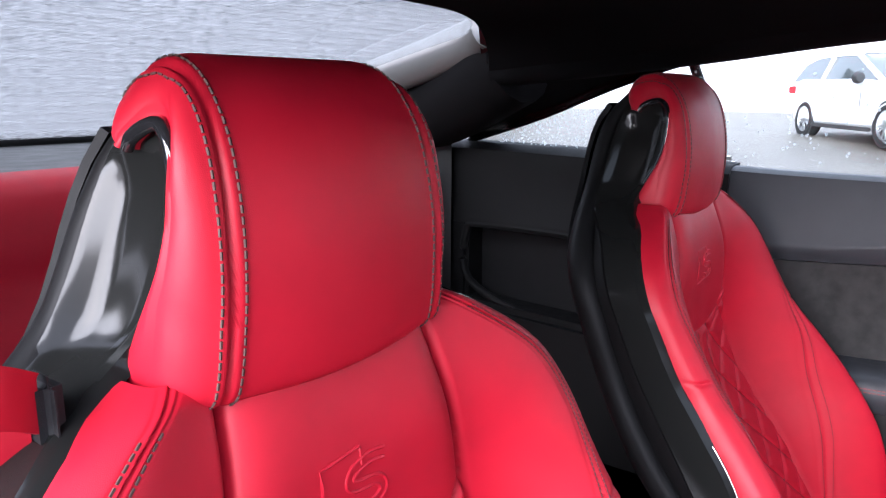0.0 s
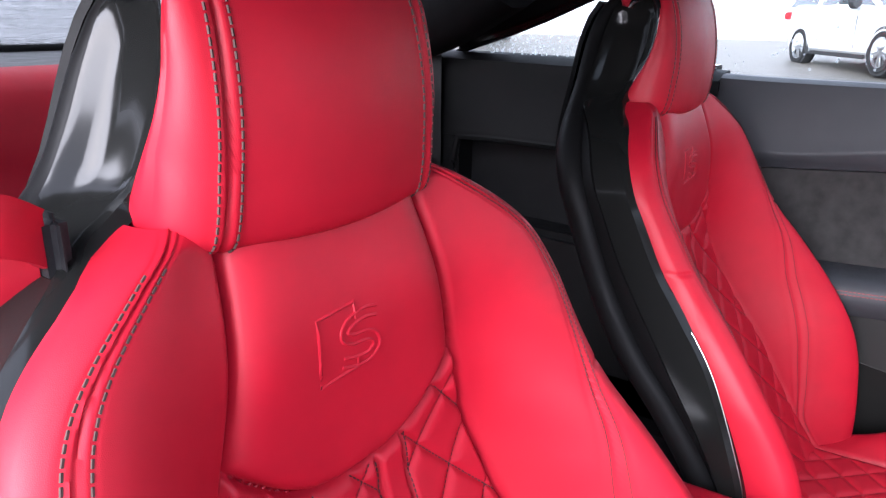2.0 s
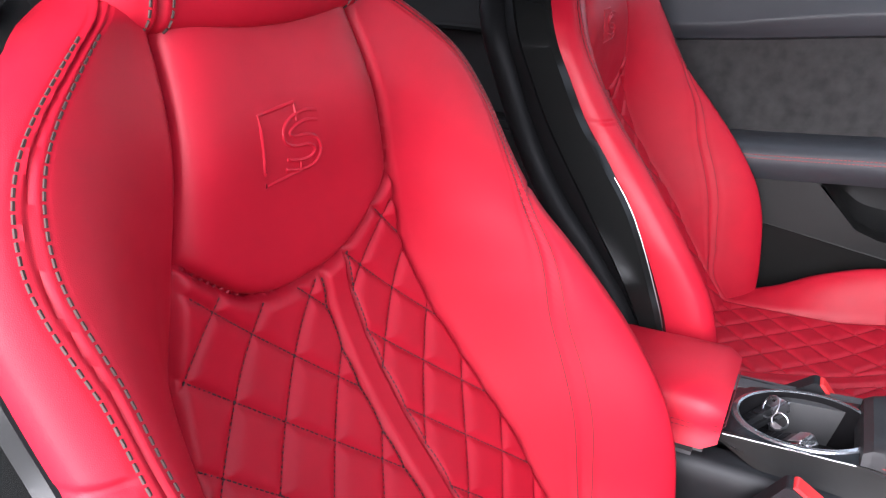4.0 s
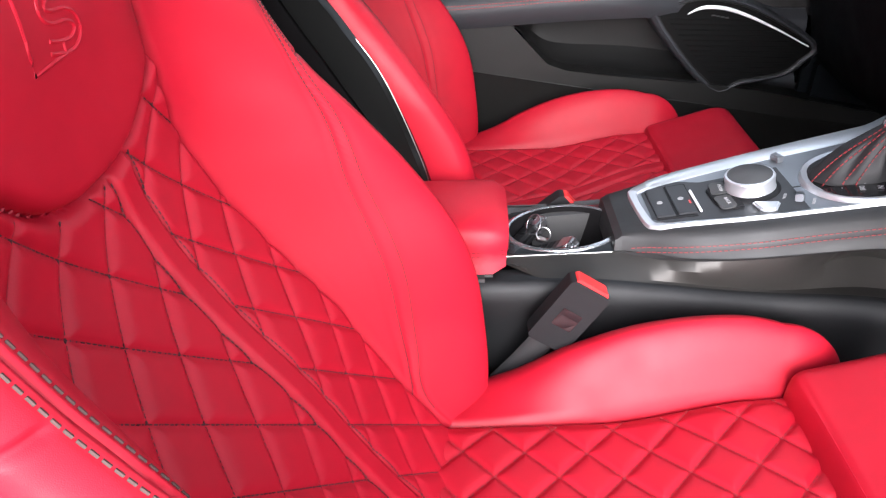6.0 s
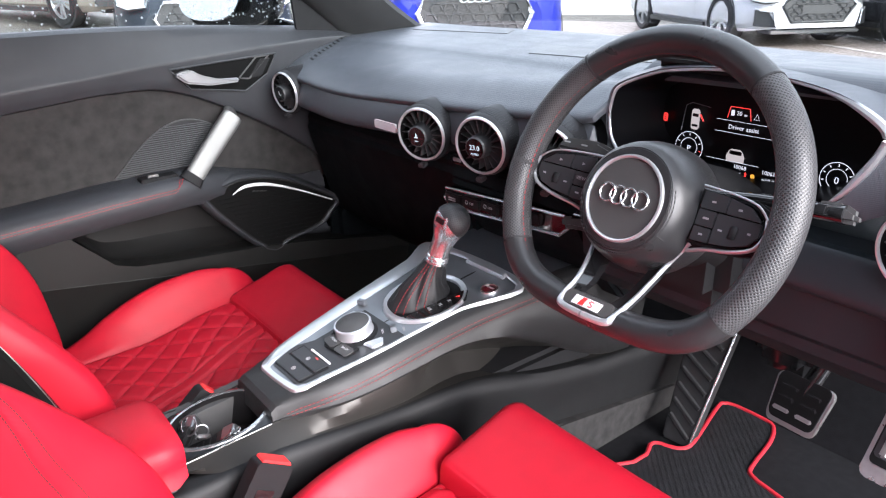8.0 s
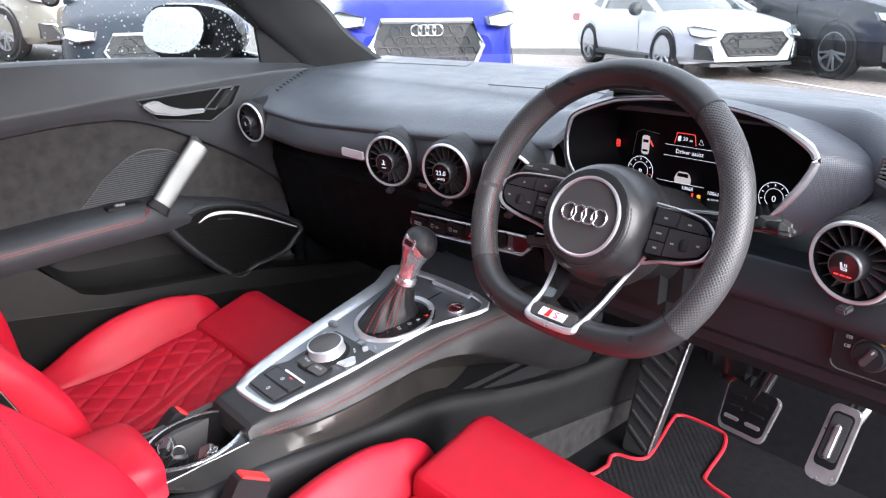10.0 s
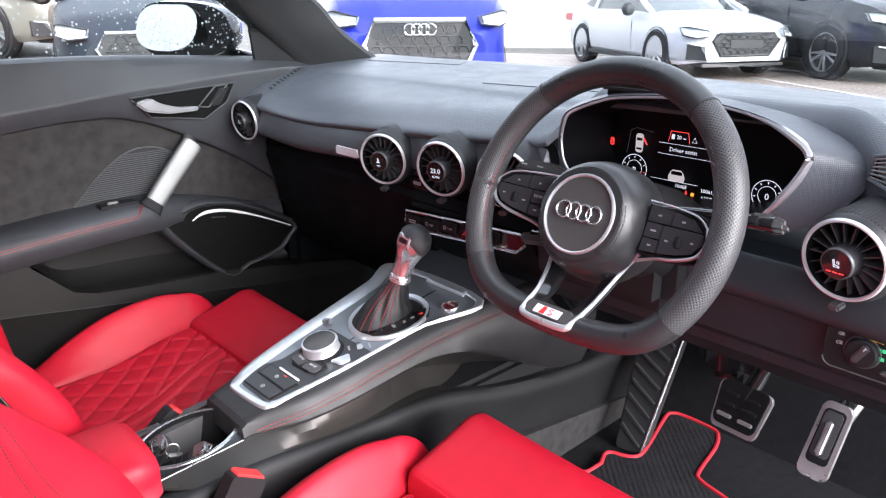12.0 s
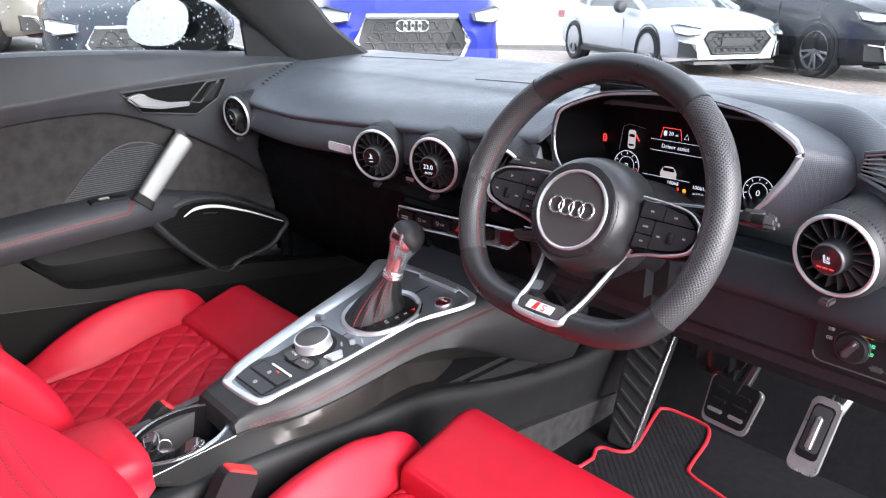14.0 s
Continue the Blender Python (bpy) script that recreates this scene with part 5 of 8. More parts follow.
# lower double spoke: two flat blades that meet in a badge plate
for sx in (-1, 1):
    outer_l = smooth_path([(0.066, -0.032, -0.022), (0.048, -0.060, -0.026), (0.038, -0.100, -0.008), (0.0345, -0.124, 0.012), (0.029, -0.1350, 0.0195), (0.0, -0.1370, 0.0205)], 5)
    inner_l = smooth_path([(0.046, -0.036, -0.024), (0.032, -0.062, -0.030), (0.024, -0.100, -0.012), (0.021, -0.117, 0.009), (0.016, -0.120, 0.011), (0.0, -0.121, 0.012)], 5)
    flip = lambda p: (sx * p.x, p.y, p.z)
    rows = [[flip(p) for p in outer_l[:16]], [flip(p) for p in inner_l[:16]], [flip(p - Vector((0, 0, 0.012))) for p in inner_l[:16]], [flip(p - Vector((0, 0, 0.012))) for p in outer_l[:16]]]
    wadd("lower_spoke", sheet(rows + rows[:1]), GLOSS, "glossy black lower spoke")
    wadd("lower_trim", tube([flip(p + Vector((0.001, 0, 0.001))) for p in outer_l], [0.0026 + 0.0014 * step(10, 20, i) for i in range(len(outer_l))], 8), ALU, "satin silver edge")
BR = Matrix.Translation((0, -0.1255, 0.0145)) @ pose(0, 0, 0, -21, 0, 0)
bridge = wadd("lower_bridge", shift(prism([(-0.029, -0.0085), (0.029, -0.0085), (0.033, 0.001), (0.029, 0.0095), (-0.029, 0.0095), (-0.033, 0.001)], "z", -0.010, 0.0025, 0.0015), BR), PLASTIC_GREY, "dark grey badge plate")
badge = wadd("badge", shift(prism([(-0.019, -0.0055), (0.017, -0.0055), (0.019, 0.0050), (-0.017, 0.0050)], "z", 0.0022, 0.0040, 0.0005), BR), CAP, "small silver and red badge", bridge)
wadd("badge_red", shift(prism([(-0.010, -0.005), (-0.003, -0.005), (-0.001, 0.0045), (-0.006, 0.0045)], "z", 0.0039, 0.0044), BR), RED_PLASTIC, "", bridge)
wadd("badge_letter", shift(tube([(0.006 + x, -0.0003 + y, 0.0042) for x, y in ((0.003, 0.003), (-0.001, 0.0035), (-0.003, 0.0015), (0.0, 0.0), (0.002, -0.0015), (0.0005, -0.0033), (-0.003, -0.003))], 0.0007, 5), BR), RED_PLASTIC, "", bridge)
# column and stalks
col = thing("steering_column", "black steering column shroud with control stalks", "steering column", (0.376, 0.60, 0.75))
CM = WM
part("shroud", shift(lathe([(0.045, -0.03), (0.052, -0.05), (0.058, -0.09), (0.065, -0.16), (0.06, -0.22)], 28), CM), PLASTIC, col)
part("lower_shroud", block(0.32, 0.435, 0.55, 0.70, 0.70, 0.80, 0.02), PLASTIC, col)
for sx in (-1, 1):
    part("paddle", shift(prism([(sx * 0.05, 0.012), (sx * 0.10, 0.018), (sx * 0.114, 0.014), (sx * 0.11, -0.004), (sx * 0.06, -0.006)], "z", -0.040, -0.030, 0.003), CM), PLASTIC, col, "black shift paddle")
    st = [(0.05, 0.020, -0.05), (0.11, 0.028, -0.048), (0.190, 0.034, -0.042)]
    if sx < 0:
        st = [(-0.05, -0.03, -0.05), (-0.075, -0.042, -0.048), (-0.100, -0.048, -0.045)]
    stalk = part("stalk", shift(tube(smooth_path(st, 5), [0.008] * 10 + [0.009], 12), CM), GLOSS, col, "glossy black control stalk")
part("stalk_end", shift(prism([(0.160, 0.024), (0.162, 0.041), (0.186, 0.044), (0.201, 0.038), (0.203, 0.027)], "z", -0.050, -0.036, 0.004), CM), PLASTIC_GREY, col, "grey stalk end")
part("stalk_key", shift(block(0.164, 0.176, 0.028, 0.038, -0.038, -0.033, 0.002), CM), PLASTIC, col)
part("left_stalk_end", shift(prism([(-0.118, -0.048), (-0.072, -0.036), (-0.066, -0.054), (-0.110, -0.060)], "z", -0.050, -0.036, 0.004), CM), PLASTIC_GREY, col, "grey cruise stalk")
part("upper_stalk", shift(prism([(-0.160, 0.031), (-0.150, 0.046), (-0.098, 0.049), (-0.070, 0.042), (-0.068, 0.031)], "z", -0.048, -0.036, 0.004), CM), PLASTIC_GREY, col, "grey indicator stalk")
for x in (-0.142, -0.115):
    part("stalk_mark", shift(prism(rounded(x - 0.005, x + 0.005, 0.0395, 0.0415, 0.001, 2), "z", -0.0362, -0.0355), CM), PRINT, col)

# light switch on the knee panel
ls = thing("light_switch", "black rotary headlight switch panel with lit symbols", "light switch", (0.64, 0.60, 0.715))
part("panel", prism(rounded(0.606, 0.706, 0.697, 0.757, 0.010), "y", 0.592, 0.615, 0.002), PLASTIC, ls)
part("panel_rim", tube([(x, 0.592, z) for x, z in rounded(0.606, 0.706, 0.697, 0.757, 0.010)], 0.0010, 6, True), PLASTIC_GREY, ls)
LK = Matrix.Translation((0.644, 0.592, 0.724)) @ pose(0, 0, 0, 90, 0, 0)
part("knob", lathe([(0.0, 0.007), (0.0145, 0.007), (0.0160, 0.005), (0.0168, 0.0)], 36, LK), PLASTIC, ls)
part("knob_ring", lathe([(0.0168, 0.0), (0.0172, 0.002), (0.0182, 0.0018), (0.0186, 0.0)], 36, LK, cap=False), PLASTIC_GREY, ls)
part("grip", shift(block(-0.0042, 0.0042, -0.012, 0.012, 0.005, 0.011, 0.002), LK @ pose(0, 0, 0, 0, 0, -30)), VENT_BLADE, ls, "silver grip")
part("grip_mark", shift(block(-0.0008, 0.0008, 0.007, 0.0115, 0.0108, 0.0114, 0.0), LK @ pose(0, 0, 0, 0, 0, -30)), PRINT, ls)
writing("AUTO", 0.0046, AMBER_LIT, ls, Matrix.Translation((0.657, 0.5905, 0.741)) @ Q, "auto_lettering")
writing("O", 0.0050, PRINT, ls, Matrix.Translation((0.6445, 0.5905, 0.746)) @ Q, "off_lettering")
for x, z, material in ((0.663, 0.732, GREEN_LIT), (0.663, 0.7225, GREEN_LIT), (0.622, 0.738, PRINT), (0.6215, 0.7275, PRINT)):
    arc = [(x - 0.0022 + 0.0018 * math.cos(radians(w)), 0.5912, z + 0.0018 * math.sin(radians(w))) for w in range(90, 271, 30)]
    part("lamp_symbol", tube(arc, 0.0004, 4, True), material, ls)
    for k in (-1, 0, 1):
        part("ray_symbol", block(x - 0.0012, x + 0.0022, 0.5908, 0.5918, z + 0.0014 * k - 0.0003, z + 0.0014 * k + 0.0003, 0.0), material, ls)
part("dimmer", block(0.664, 0.678, 0.586, 0.594, 0.706, 0.711, 0.002), PLASTIC_GREY, ls)
part("dimmer_symbol", block(0.680, 0.688, 0.5908, 0.5918, 0.7075, 0.7085, 0.0), PRINT, ls)

# side vent slots at the dash end
sg = thing("end_grille", "silver-slatted demister grille at the dash end", "air vent", (0.69, 0.66, 0.91))
GC = [Vector(p) for p in ((0.606, 0.640, 0.8965), (0.654, 0.597, 0.891), (0.647, 0.629, 0.932), (0.608, 0.6415, 0.921))]
GN = Vector((-0.55, -0.83, 0.10))


def grille_at(u, v, lift):
    return (GC[0].lerp(GC[1], u)).lerp(GC[3].lerp(GC[2], u), v) + GN * lift


loop_ = [(u / 5, 0) for u in range(5)] + [(1, v / 5) for v in range(5)] + [(1 - u / 5, 1) for u in range(5)] + [(0, 1 - v / 5) for v in range(5)]
# no opening is cut: a black sheet on the dash paints its inner shade
part("backing", sheet([[grille_at(u / 4, v / 4, 0.002) for u in range(5)] for v in range(5)]), HEADLINER, sg, "flat black sheet for the shaded opening")
part("frame", tube([grille_at(u, v, 0.003) for u, v in loop_], 0.0026, 8, True), DASH_BAND, sg, "grey frame")
for k in range(6):
    v = 0.12 + 0.15 * k
    part("slat", tube([grille_at(0.03 + 0.94 * q / 6, v + 0.05 * math.sin(q / 6 * 2.2), 0.004) for q in range(7)], 0.0009, 6, flat=1.4), PULL, sg)

# ---- centre console ----
console = thing("centre_console", "grey centre console with silver-framed controls and stitched sides", "console", (0.0, 0.35, 0.21), kind="structure")
edge_r = func((0.19, 0.008), (0.217, 0.014), (0.25, 0.025), (0.336, 0.042), (0.409, 0.048), (0.493, 0.056), (0.603, 0.078), (0.72, 0.105))
edge_l = func((0.19, -0.098), (0.25, -0.108), (0.375, -0.130), (0.462, -0.142), (0.606, -0.168), (0.72, -0.185))
top_z = func((0.10, 0.492), (0.19, 0.512), (0.27, 0.533), (0.37, 0.555), (0.41, 0.563), (0.50, 0.580), (0.58, 0.594), (0.65, 0.603), (0.72, 0.612), (0.85, 0.625))
shoulder = func((0.19, 0.40), (0.217, 0.55), (0.27, 0.9), (0.33, 1.0), (0.9, 1.0))
hem_z = func((0.19, 0.489), (0.25, 0.497), (0.315, 0.508), (0.382, 0.519), (0.482, 0.532), (0.55, 0.524), (0.61, 0.496), (0.70, 0.450), (0.78, 0.415), (0.86, 0.40))
tuck = lambda y: 0.030 * step(0.53, 0.66, y)       # the side curves in towards its hem
rows = []
for i in range(61):
    y = 0.192 + 0.66 * i / 60
    z, r, l, hz = top_z(y), edge_r(y), edge_l(y), hem_z(y)
    t_ = shoulder(y)
    rows.append([(l - 0.008, y, z - 0.06), (l - 0.006, y, z - 0.012), (l - 0.002, y, z - 0.003), (l + 0.006, y, z)] + [(l + 0.006 + (r - l - 0.010) * q / 6, y, z) for q in range(1, 6)] + [(r - 0.004, y, z), (r + 0.004 * t_, y, z - 0.003), (r + 0.010 * t_, y, z - 0.010), (r + 0.0145 * t_, y, z - 0.0195), (r + 0.0155 * t_, y, z - 0.0215), (r + 0.0175 * t_, y, z - 0.0235), (r + 0.022 * t_, y, min(z - 0.032, (z + hz) / 2)), (r + 0.024 * t_ - 0.35 * tuck(y), y, hz + 0.25 * (z - 0.032 - hz)), (r + 0.025 * t_ - tuck(y), y, hz + 0.004), (r + 0.020 * t_ - tuck(y), y, hz)])
bm = sheet(rows)
bm2 = sheet([[(p[0], 0.192, p[2]) for p in rows[0]], [(p[0], 0.184, p[2] - 0.006) for p in rows[0]], [(p[0] * 0.98, 0.181, 0.475) for p in rows[0]]])
part("console_top", merge(bm, bm2), CONSOLE_HIDE, console, "dark grey leathered top")
for ox, oz in ((0.0142, 0.0180), (0.0178, 0.0232)):
    pts = [(edge_r(y) + ox * shoulder(y) + 0.0006, y, top_z(y) - oz) for y in [0.205 + 0.006 * i for i in range(84)]]
    part("side_stitching", stitches([pts], 0.0040, 0.0022, 0.00062), THREAD_RED, console, "red twin stitching", smooth=False)
outer_f = [(-0.072, 0.2135), (0.000, 0.2185), (0.015, 0.229), (0.021, 0.250), (0.037, 0.336), (0.044, 0.409), (0.052, 0.493), (0.074, 0.603), (-0.164, 0.603), (-0.150, 0.530), (-0.139, 0.462), (-0.126, 0.375), (-0.109, 0.265), (-0.099, 0.236), (-0.089, 0.219)]
inner_f = [(-0.066, 0.2235), (-0.004, 0.2285), (0.008, 0.238), (0.0145, 0.256), (0.0315, 0.336), (0.0385, 0.409), (0.0465, 0.493), (0.066, 0.592), (-0.128, 0.590), (-0.118, 0.530), (-0.107, 0.462), (-0.098, 0.375), (-0.086, 0.272), (-0.083, 0.250), (-0.078, 0.233)]


def ring_of(poly, lift):
    return [(p.x, p.y, top_z(p.y) + lift) for p in smooth_path([(x, y, 0) for x, y in poly], 5, True)]


def toward(a, b, q):
    return [(x0 + (x1 - x0) * q, y0 + (y1 - y0) * q) for (x0, y0), (x1, y1) in zip(a, b)]


part("silver_frame", sheet([ring_of(outer_f, -0.002), ring_of(outer_f, 0.0025), ring_of(toward(outer_f, inner_f, 0.12), 0.0042), ring_of(toward(outer_f, inner_f, 0.88), 0.0036), ring_of(inner_f, 0.0018), ring_of(inner_f, -0.002)], close_u=True), ALU, console, "broad satin silver frame")
mid_f = [(-0.02 + (x + 0.02) * 0.02, 0.40 + (y - 0.40) * 0.9) for x, y in inner_f]
part("control_plate", sheet([ring_of(inner_f, 0.0012), ring_of(toward(inner_f, mid_f, 0.5), 0.0012), ring_of(mid_f, 0.0012)], close_u=True), PLATE, console, "brushed metallic control plate")
rows = []
for i in range(15):
    y = 0.2290 + 0.165 * i / 14
    xl = func((0.23, -0.072), (0.25, -0.080), (0.275, -0.083), (0.30, -0.070), (0.36, -0.072), (0.40, -0.075))(y)
    xr = func((0.228, -0.006), (0.238, 0.0065), (0.256, 0.0130), (0.336, 0.0300), (0.40, 0.0365))(y)
    rows.append([(xl + (xr - xl) * q / 6, y, top_z(y) + 0.0026) for q in range(7)])
part("key_plate", sheet(rows), KEY_DARK, console, "dark grey key plate")


def on_top(bm, x, y, turn=0):
    """Lays a piece built at the origin onto the sloping console top."""
    s = math.degrees(math.atan2(top_z(y + 0.02) - top_z(y - 0.02), 0.04))
    return shift(bm, Matrix.Translation((x, y, top_z(y) + 0.001)) @ pose(0, 0, 0, s, 0, turn))
keys = thing("brake_keys", "two dark parking brake keys with small symbols and a silver edge", "button", (-0.035, 0.255, 0.53))
part("key_bed", on_top(prism([(-0.0405, -0.0235), (0.0365, -0.0215), (0.0445, 0.0235), (-0.0380, 0.0270)], "z", 0.0, 0.0028, 0.001), -0.035, 0.2565), PLASTIC, keys)
for q, lit in ((0, False), (1, True)):
    y = 0.2448 + 0.0245 * q
    dx_ = 0.003 * q
    part("key", on_top(prism([(-0.0365 + dx_, -0.0108), (0.0345 + dx_, -0.0100), (0.0385 + dx_, 0.0115), (-0.0350 + dx_, 0.0118)], "z", 0.0020, 0.0046, 0.0008), -0.0365, y), KEY_DARK, keys)
    part("key_mark", on_top(lathe([(0.0026, 0.0046), (0.0026, 0.0050), (0.0035, 0.0050), (0.0035, 0.0046)], 16, cap=False), -0.034, y), PRINT, keys)
    part("key_letter", on_top(block(-0.0005, 0.0005, -0.0017, 0.0017, 0.0046, 0.0051, 0.0), -0.034, y), PRINT, keys)
part("key_light", on_top(prism(rounded(-0.004, 0.004, -0.001, 0.001, 0.0005, 2), "z", 0.0046, 0.0051), -0.022, 0.2775), RED_LIT, keys)
part("key_trim", on_top(prism([(-0.020, -0.0012), (0.033, -0.0008), (0.034, 0.0022), (-0.020, 0.0022)], "z", 0.002, 0.0056, 0.001), -0.030, 0.2835), CAP, keys, "silver edge")
# rotary controller
ctl = thing("rotary_controller", "silver rotary media controller with dark keys round it", "control knob", (-0.033, 0.348, 0.55))
part("plinth", on_top(lathe([(0.0, 0.004), (0.034, 0.004), (0.037, 0.002), (0.038, 0.0)], 40), -0.033, 0.348), PLASTIC, ctl)
part("knob", on_top(lathe([(0.0, 0.0215), (0.0262, 0.0215), (0.0282, 0.0210), (0.0292, 0.0190), (0.0286, 0.0165), (0.0290, 0.0150), (0.0284, 0.0080), (0.0300, 0.0050)], 48), -0.033, 0.350), ALU, ctl, "satin silver knob")
part("knob_top", on_top(lathe([(0.0, 0.0224), (0.0245, 0.0223), (0.0260, 0.0214)], 40), -0.033, 0.350), PLASTIC_GREY, ctl, "dark touch pad top")
part("pad_wing", on_top(prism([(0.024, -0.016), (0.046, -0.012), (0.050, 0.004), (0.034, 0.014)], "z", 0.0, 0.006, 0.002), -0.020, 0.356), ALU, ctl, "silver side wing")
part("pad_wing", on_top(prism([(-0.034, -0.006), (-0.024, -0.018), (-0.018, 0.016), (-0.030, 0.014)], "z", 0.0, 0.006, 0.002), -0.052, 0.366), ALU, ctl, "silver side wing")
field_ = [(-0.034, 0.010), (-0.030, -0.006), (-0.018, -0.016), (0.020, -0.013), (0.034, 0.002), (0.034, 0.016), (-0.028, 0.014)]
part("key_field", on_top(prism(field_, "z", 0.001, 0.005, 0.0015), -0.024, 0.316), PLASTIC, ctl)
for x, y, t, txt in ((-0.040, 0.316, -8, "MENU"), (-0.006, 0.315, 4, "BACK")):
    part("key", on_top(prism(rounded(-0.0155, 0.0155, -0.0105, 0.0085, 0.004), "z", 0.004, 0.0057, 0.0006), x, y, t), PLASTIC_GREY, ctl)
    s = math.degrees(math.atan2(0.022, 0.1))
    writing(txt, 0.0062, PRINT, ctl, Matrix.Translation((x, y, top_z(y) + 0.0073)) @ pose(0, 0, 0, s, 0, t), "key_lettering")
for x, y, t in ((0.010, 0.392, -28), (-0.094, 0.402, 18)):
    part("toggle", on_top(prism([(-0.009, 0.0), (0.009, 0.0), (0.008, 0.010), (-0.008, 0.008)], "y", -0.0045, 0.0045, 0.0015), x, y, t), PLATE, ctl, "small silver toggle")
writing("MEDIA", 0.0050, PRINT, ctl, Matrix.Translation((0.000, 0.378, top_z(0.378) + 0.0035)) @ pose(0, 0, 0, 12, 0, -28), "media_lettering")
writing("RADIO", 0.0050, PRINT, ctl, Matrix.Translation((0.022, 0.402, top_z(0.402) + 0.0035)) @ pose(0, 0, 0, 12, 0, -28), "radio_lettering")
# shifter
sh = thing("gear_lever", "gear lever with leather gaiter, silver grip and black perforated knob", "gear lever", (-0.02, 0.475, 0.57))
gx, gy = -0.020, 0.474
def oval(rx, ry, z, n=48, dx=0, dy=0):
    return [(gx + dx + rx * math.cos(2 * math.pi * i / n), gy + dy + ry * math.sin(2 * math.pi * i / n), top_z(gy + dy + ry * math.sin(2 * math.pi * i / n)) + z) for i in range(n)]
part("bezel", sheet([oval(0.066, 0.069, 0.0), oval(0.0655, 0.0685, 0.006), oval(0.064, 0.067, 0.0075), oval(0.057, 0.060, 0.0055), oval(0.056, 0.059, 0.001)], close_u=True), ALU, sh, "oval silver bezel")
part("gate_plate", sheet([oval(0.057, 0.060, 0.0018), oval(0.03, 0.03, 0.0018), oval(0.002, 0.002, 0.0018)], close_u=True), PLASTIC, sh, "black gate")
strip_poly = [(0.002, 0.424), (0.026, 0.430), (0.038, 0.500), (0.030, 0.520), (0.016, 0.520)]
part("gate_strip", sheet([ring_of(strip_poly, 0.002), ring_of(strip_poly, 0.0065), ring_of([(0.02 + (x - 0.02) * 0.05, 0.472 + (y - 0.472) * 0.05) for x, y in strip_poly], 0.0065)], close_u=True), GLOSS, sh, "glossy black gate strip")
rows = []
top_c = Vector((-0.010, 0.490, 0.643))
foot_c = Vector((-0.033, 0.470, top_z(0.470)))
for k in range(19):
    q = k / 18
    row = []
    for i in range(64):
        a = 2 * math.pi * i / 64
        fold = 0.10 * math.sin(4 * a + 1.0 + 2.5 * q) * math.sin(math.pi * min(q * 1.3, 1)) + 0.045 * math.sin(11 * a + 6 * q) * math.sin(math.pi * q) + 0.05 * math.sin(9 * q + 2 * a) * (1 - q)
        rad = (0.045 - 0.004 * math.cos(2 * a)) * (1 - q) ** 1.25 + 0.0150 * (1 - (1 - q) ** 1.25)
        c = foot_c.lerp(top_c, q ** 1.1)
        x, y = c.x + rad * (1 + fold) * math.cos(a), c.y + rad * (1 + fold) * 1.1 * math.sin(a)
        z = foot_c.z + 0.002 + (top_c.z - foot_c.z) * q ** 0.85
        row.append(Vector((x, y, z + 0.16 * (y - c.y) * (1 - q))))
    rows.append(row)
gait = part("gaiter", sheet(rows, close_u=True), GAITER, sh, "creased black leather gaiter", crease=75)
for i0 in (50, 53, 57, 60):
    part("gaiter_stitching", stitches([[r[i0] + (r[i0] - foot_c.lerp(top_c, j / 18)).normalized() * 0.0009 for j, r in enumerate(rows)]], 0.004, 0.002, 0.0008), THREAD_RED, gait, "red stitching", smooth=False)
GM = Matrix.Translation((-0.010, 0.490, 0.640)) @ pose(0, 0, 0, -10, 12, 0)
part("collar", shift(lathe([(0.0165, 0.0), (0.0185, 0.002), (0.0180, 0.006), (0.0168, 0.0065), (0.0180, 0.008), (0.0178, 0.012), (0.0165, 0.014)], 28), GM), CHROME, sh, "ribbed silver collar")
BC = Vector((0.004, 0.005, 0.0735))
grip = [[(BC.x * o + r * math.cos(2 * math.pi * i / 32), BC.y * o + r * 1.05 * math.sin(2 * math.pi * i / 32), h) for i in range(32)] for r, h, o in ((0.0158, 0.012, 0), (0.0160, 0.024, 0.1), (0.0168, 0.036, 0.3), (0.0190, 0.046, 0.6), (0.0225, 0.0545, 0.85), (0.0258, 0.063, 1), (0.0270, 0.0735, 1), (0.0255, 0.083, 1), (0.020, 0.092, 1), (0.008, 0.0985, 1))]
part("grip", shift(sheet(grip, close_u=True, caps=True), GM), CHROME, sh, "polished silver grip")
KM = GM @ Matrix.Translation(BC) @ pose(0, 0, 0, -36, 25, 0)
cap_prof = [(0.0284 * math.sin(radians(t)), 0.0284 * math.cos(radians(t))) for t in range(0, 101, 7)] + [(0.0270, -0.0062), (0.0262, -0.0056)]
map_ring(part("knob", shift(lathe(cap_prof, 44, cap=False), KM), PERF, sh, "black perforated leather knob"), KM, 0, 0.027)
RK = GM @ Matrix.Translation(BC + Vector((0.003, -0.0255, 0.004))) @ pose(0, 0, 0, -8, 0, 6)
part("key_frame", shift(block(-0.0125, 0.0125, -0.0022, 0.005, -0.010, 0.0085, 0.002), RK), CHROME, sh, "silver frame round the key")
part("release_key", shift(block(-0.009, 0.009, -0.0036, 0.002, -0.0055, 0.005, 0.0015), RK), GLOSS, sh, "black release key")
for k, (ch, x, y) in enumerate((("P", 0.025, 0.505), ("R", 0.0235, 0.489), ("N", 0.0205, 0.473), ("D/S", 0.0165, 0.455), ("-", 0.010, 0.437), ("+", 0.006, 0.462))):
    writing(ch, 0.0095 if k < 3 else 0.0078, RED_LIT if k == 0 else PRINT, sh, Matrix.Translation((x, y, top_z(y) + 0.0078)) @ pose(0, 0, 0, 10, 0, -18), "gate_lettering")
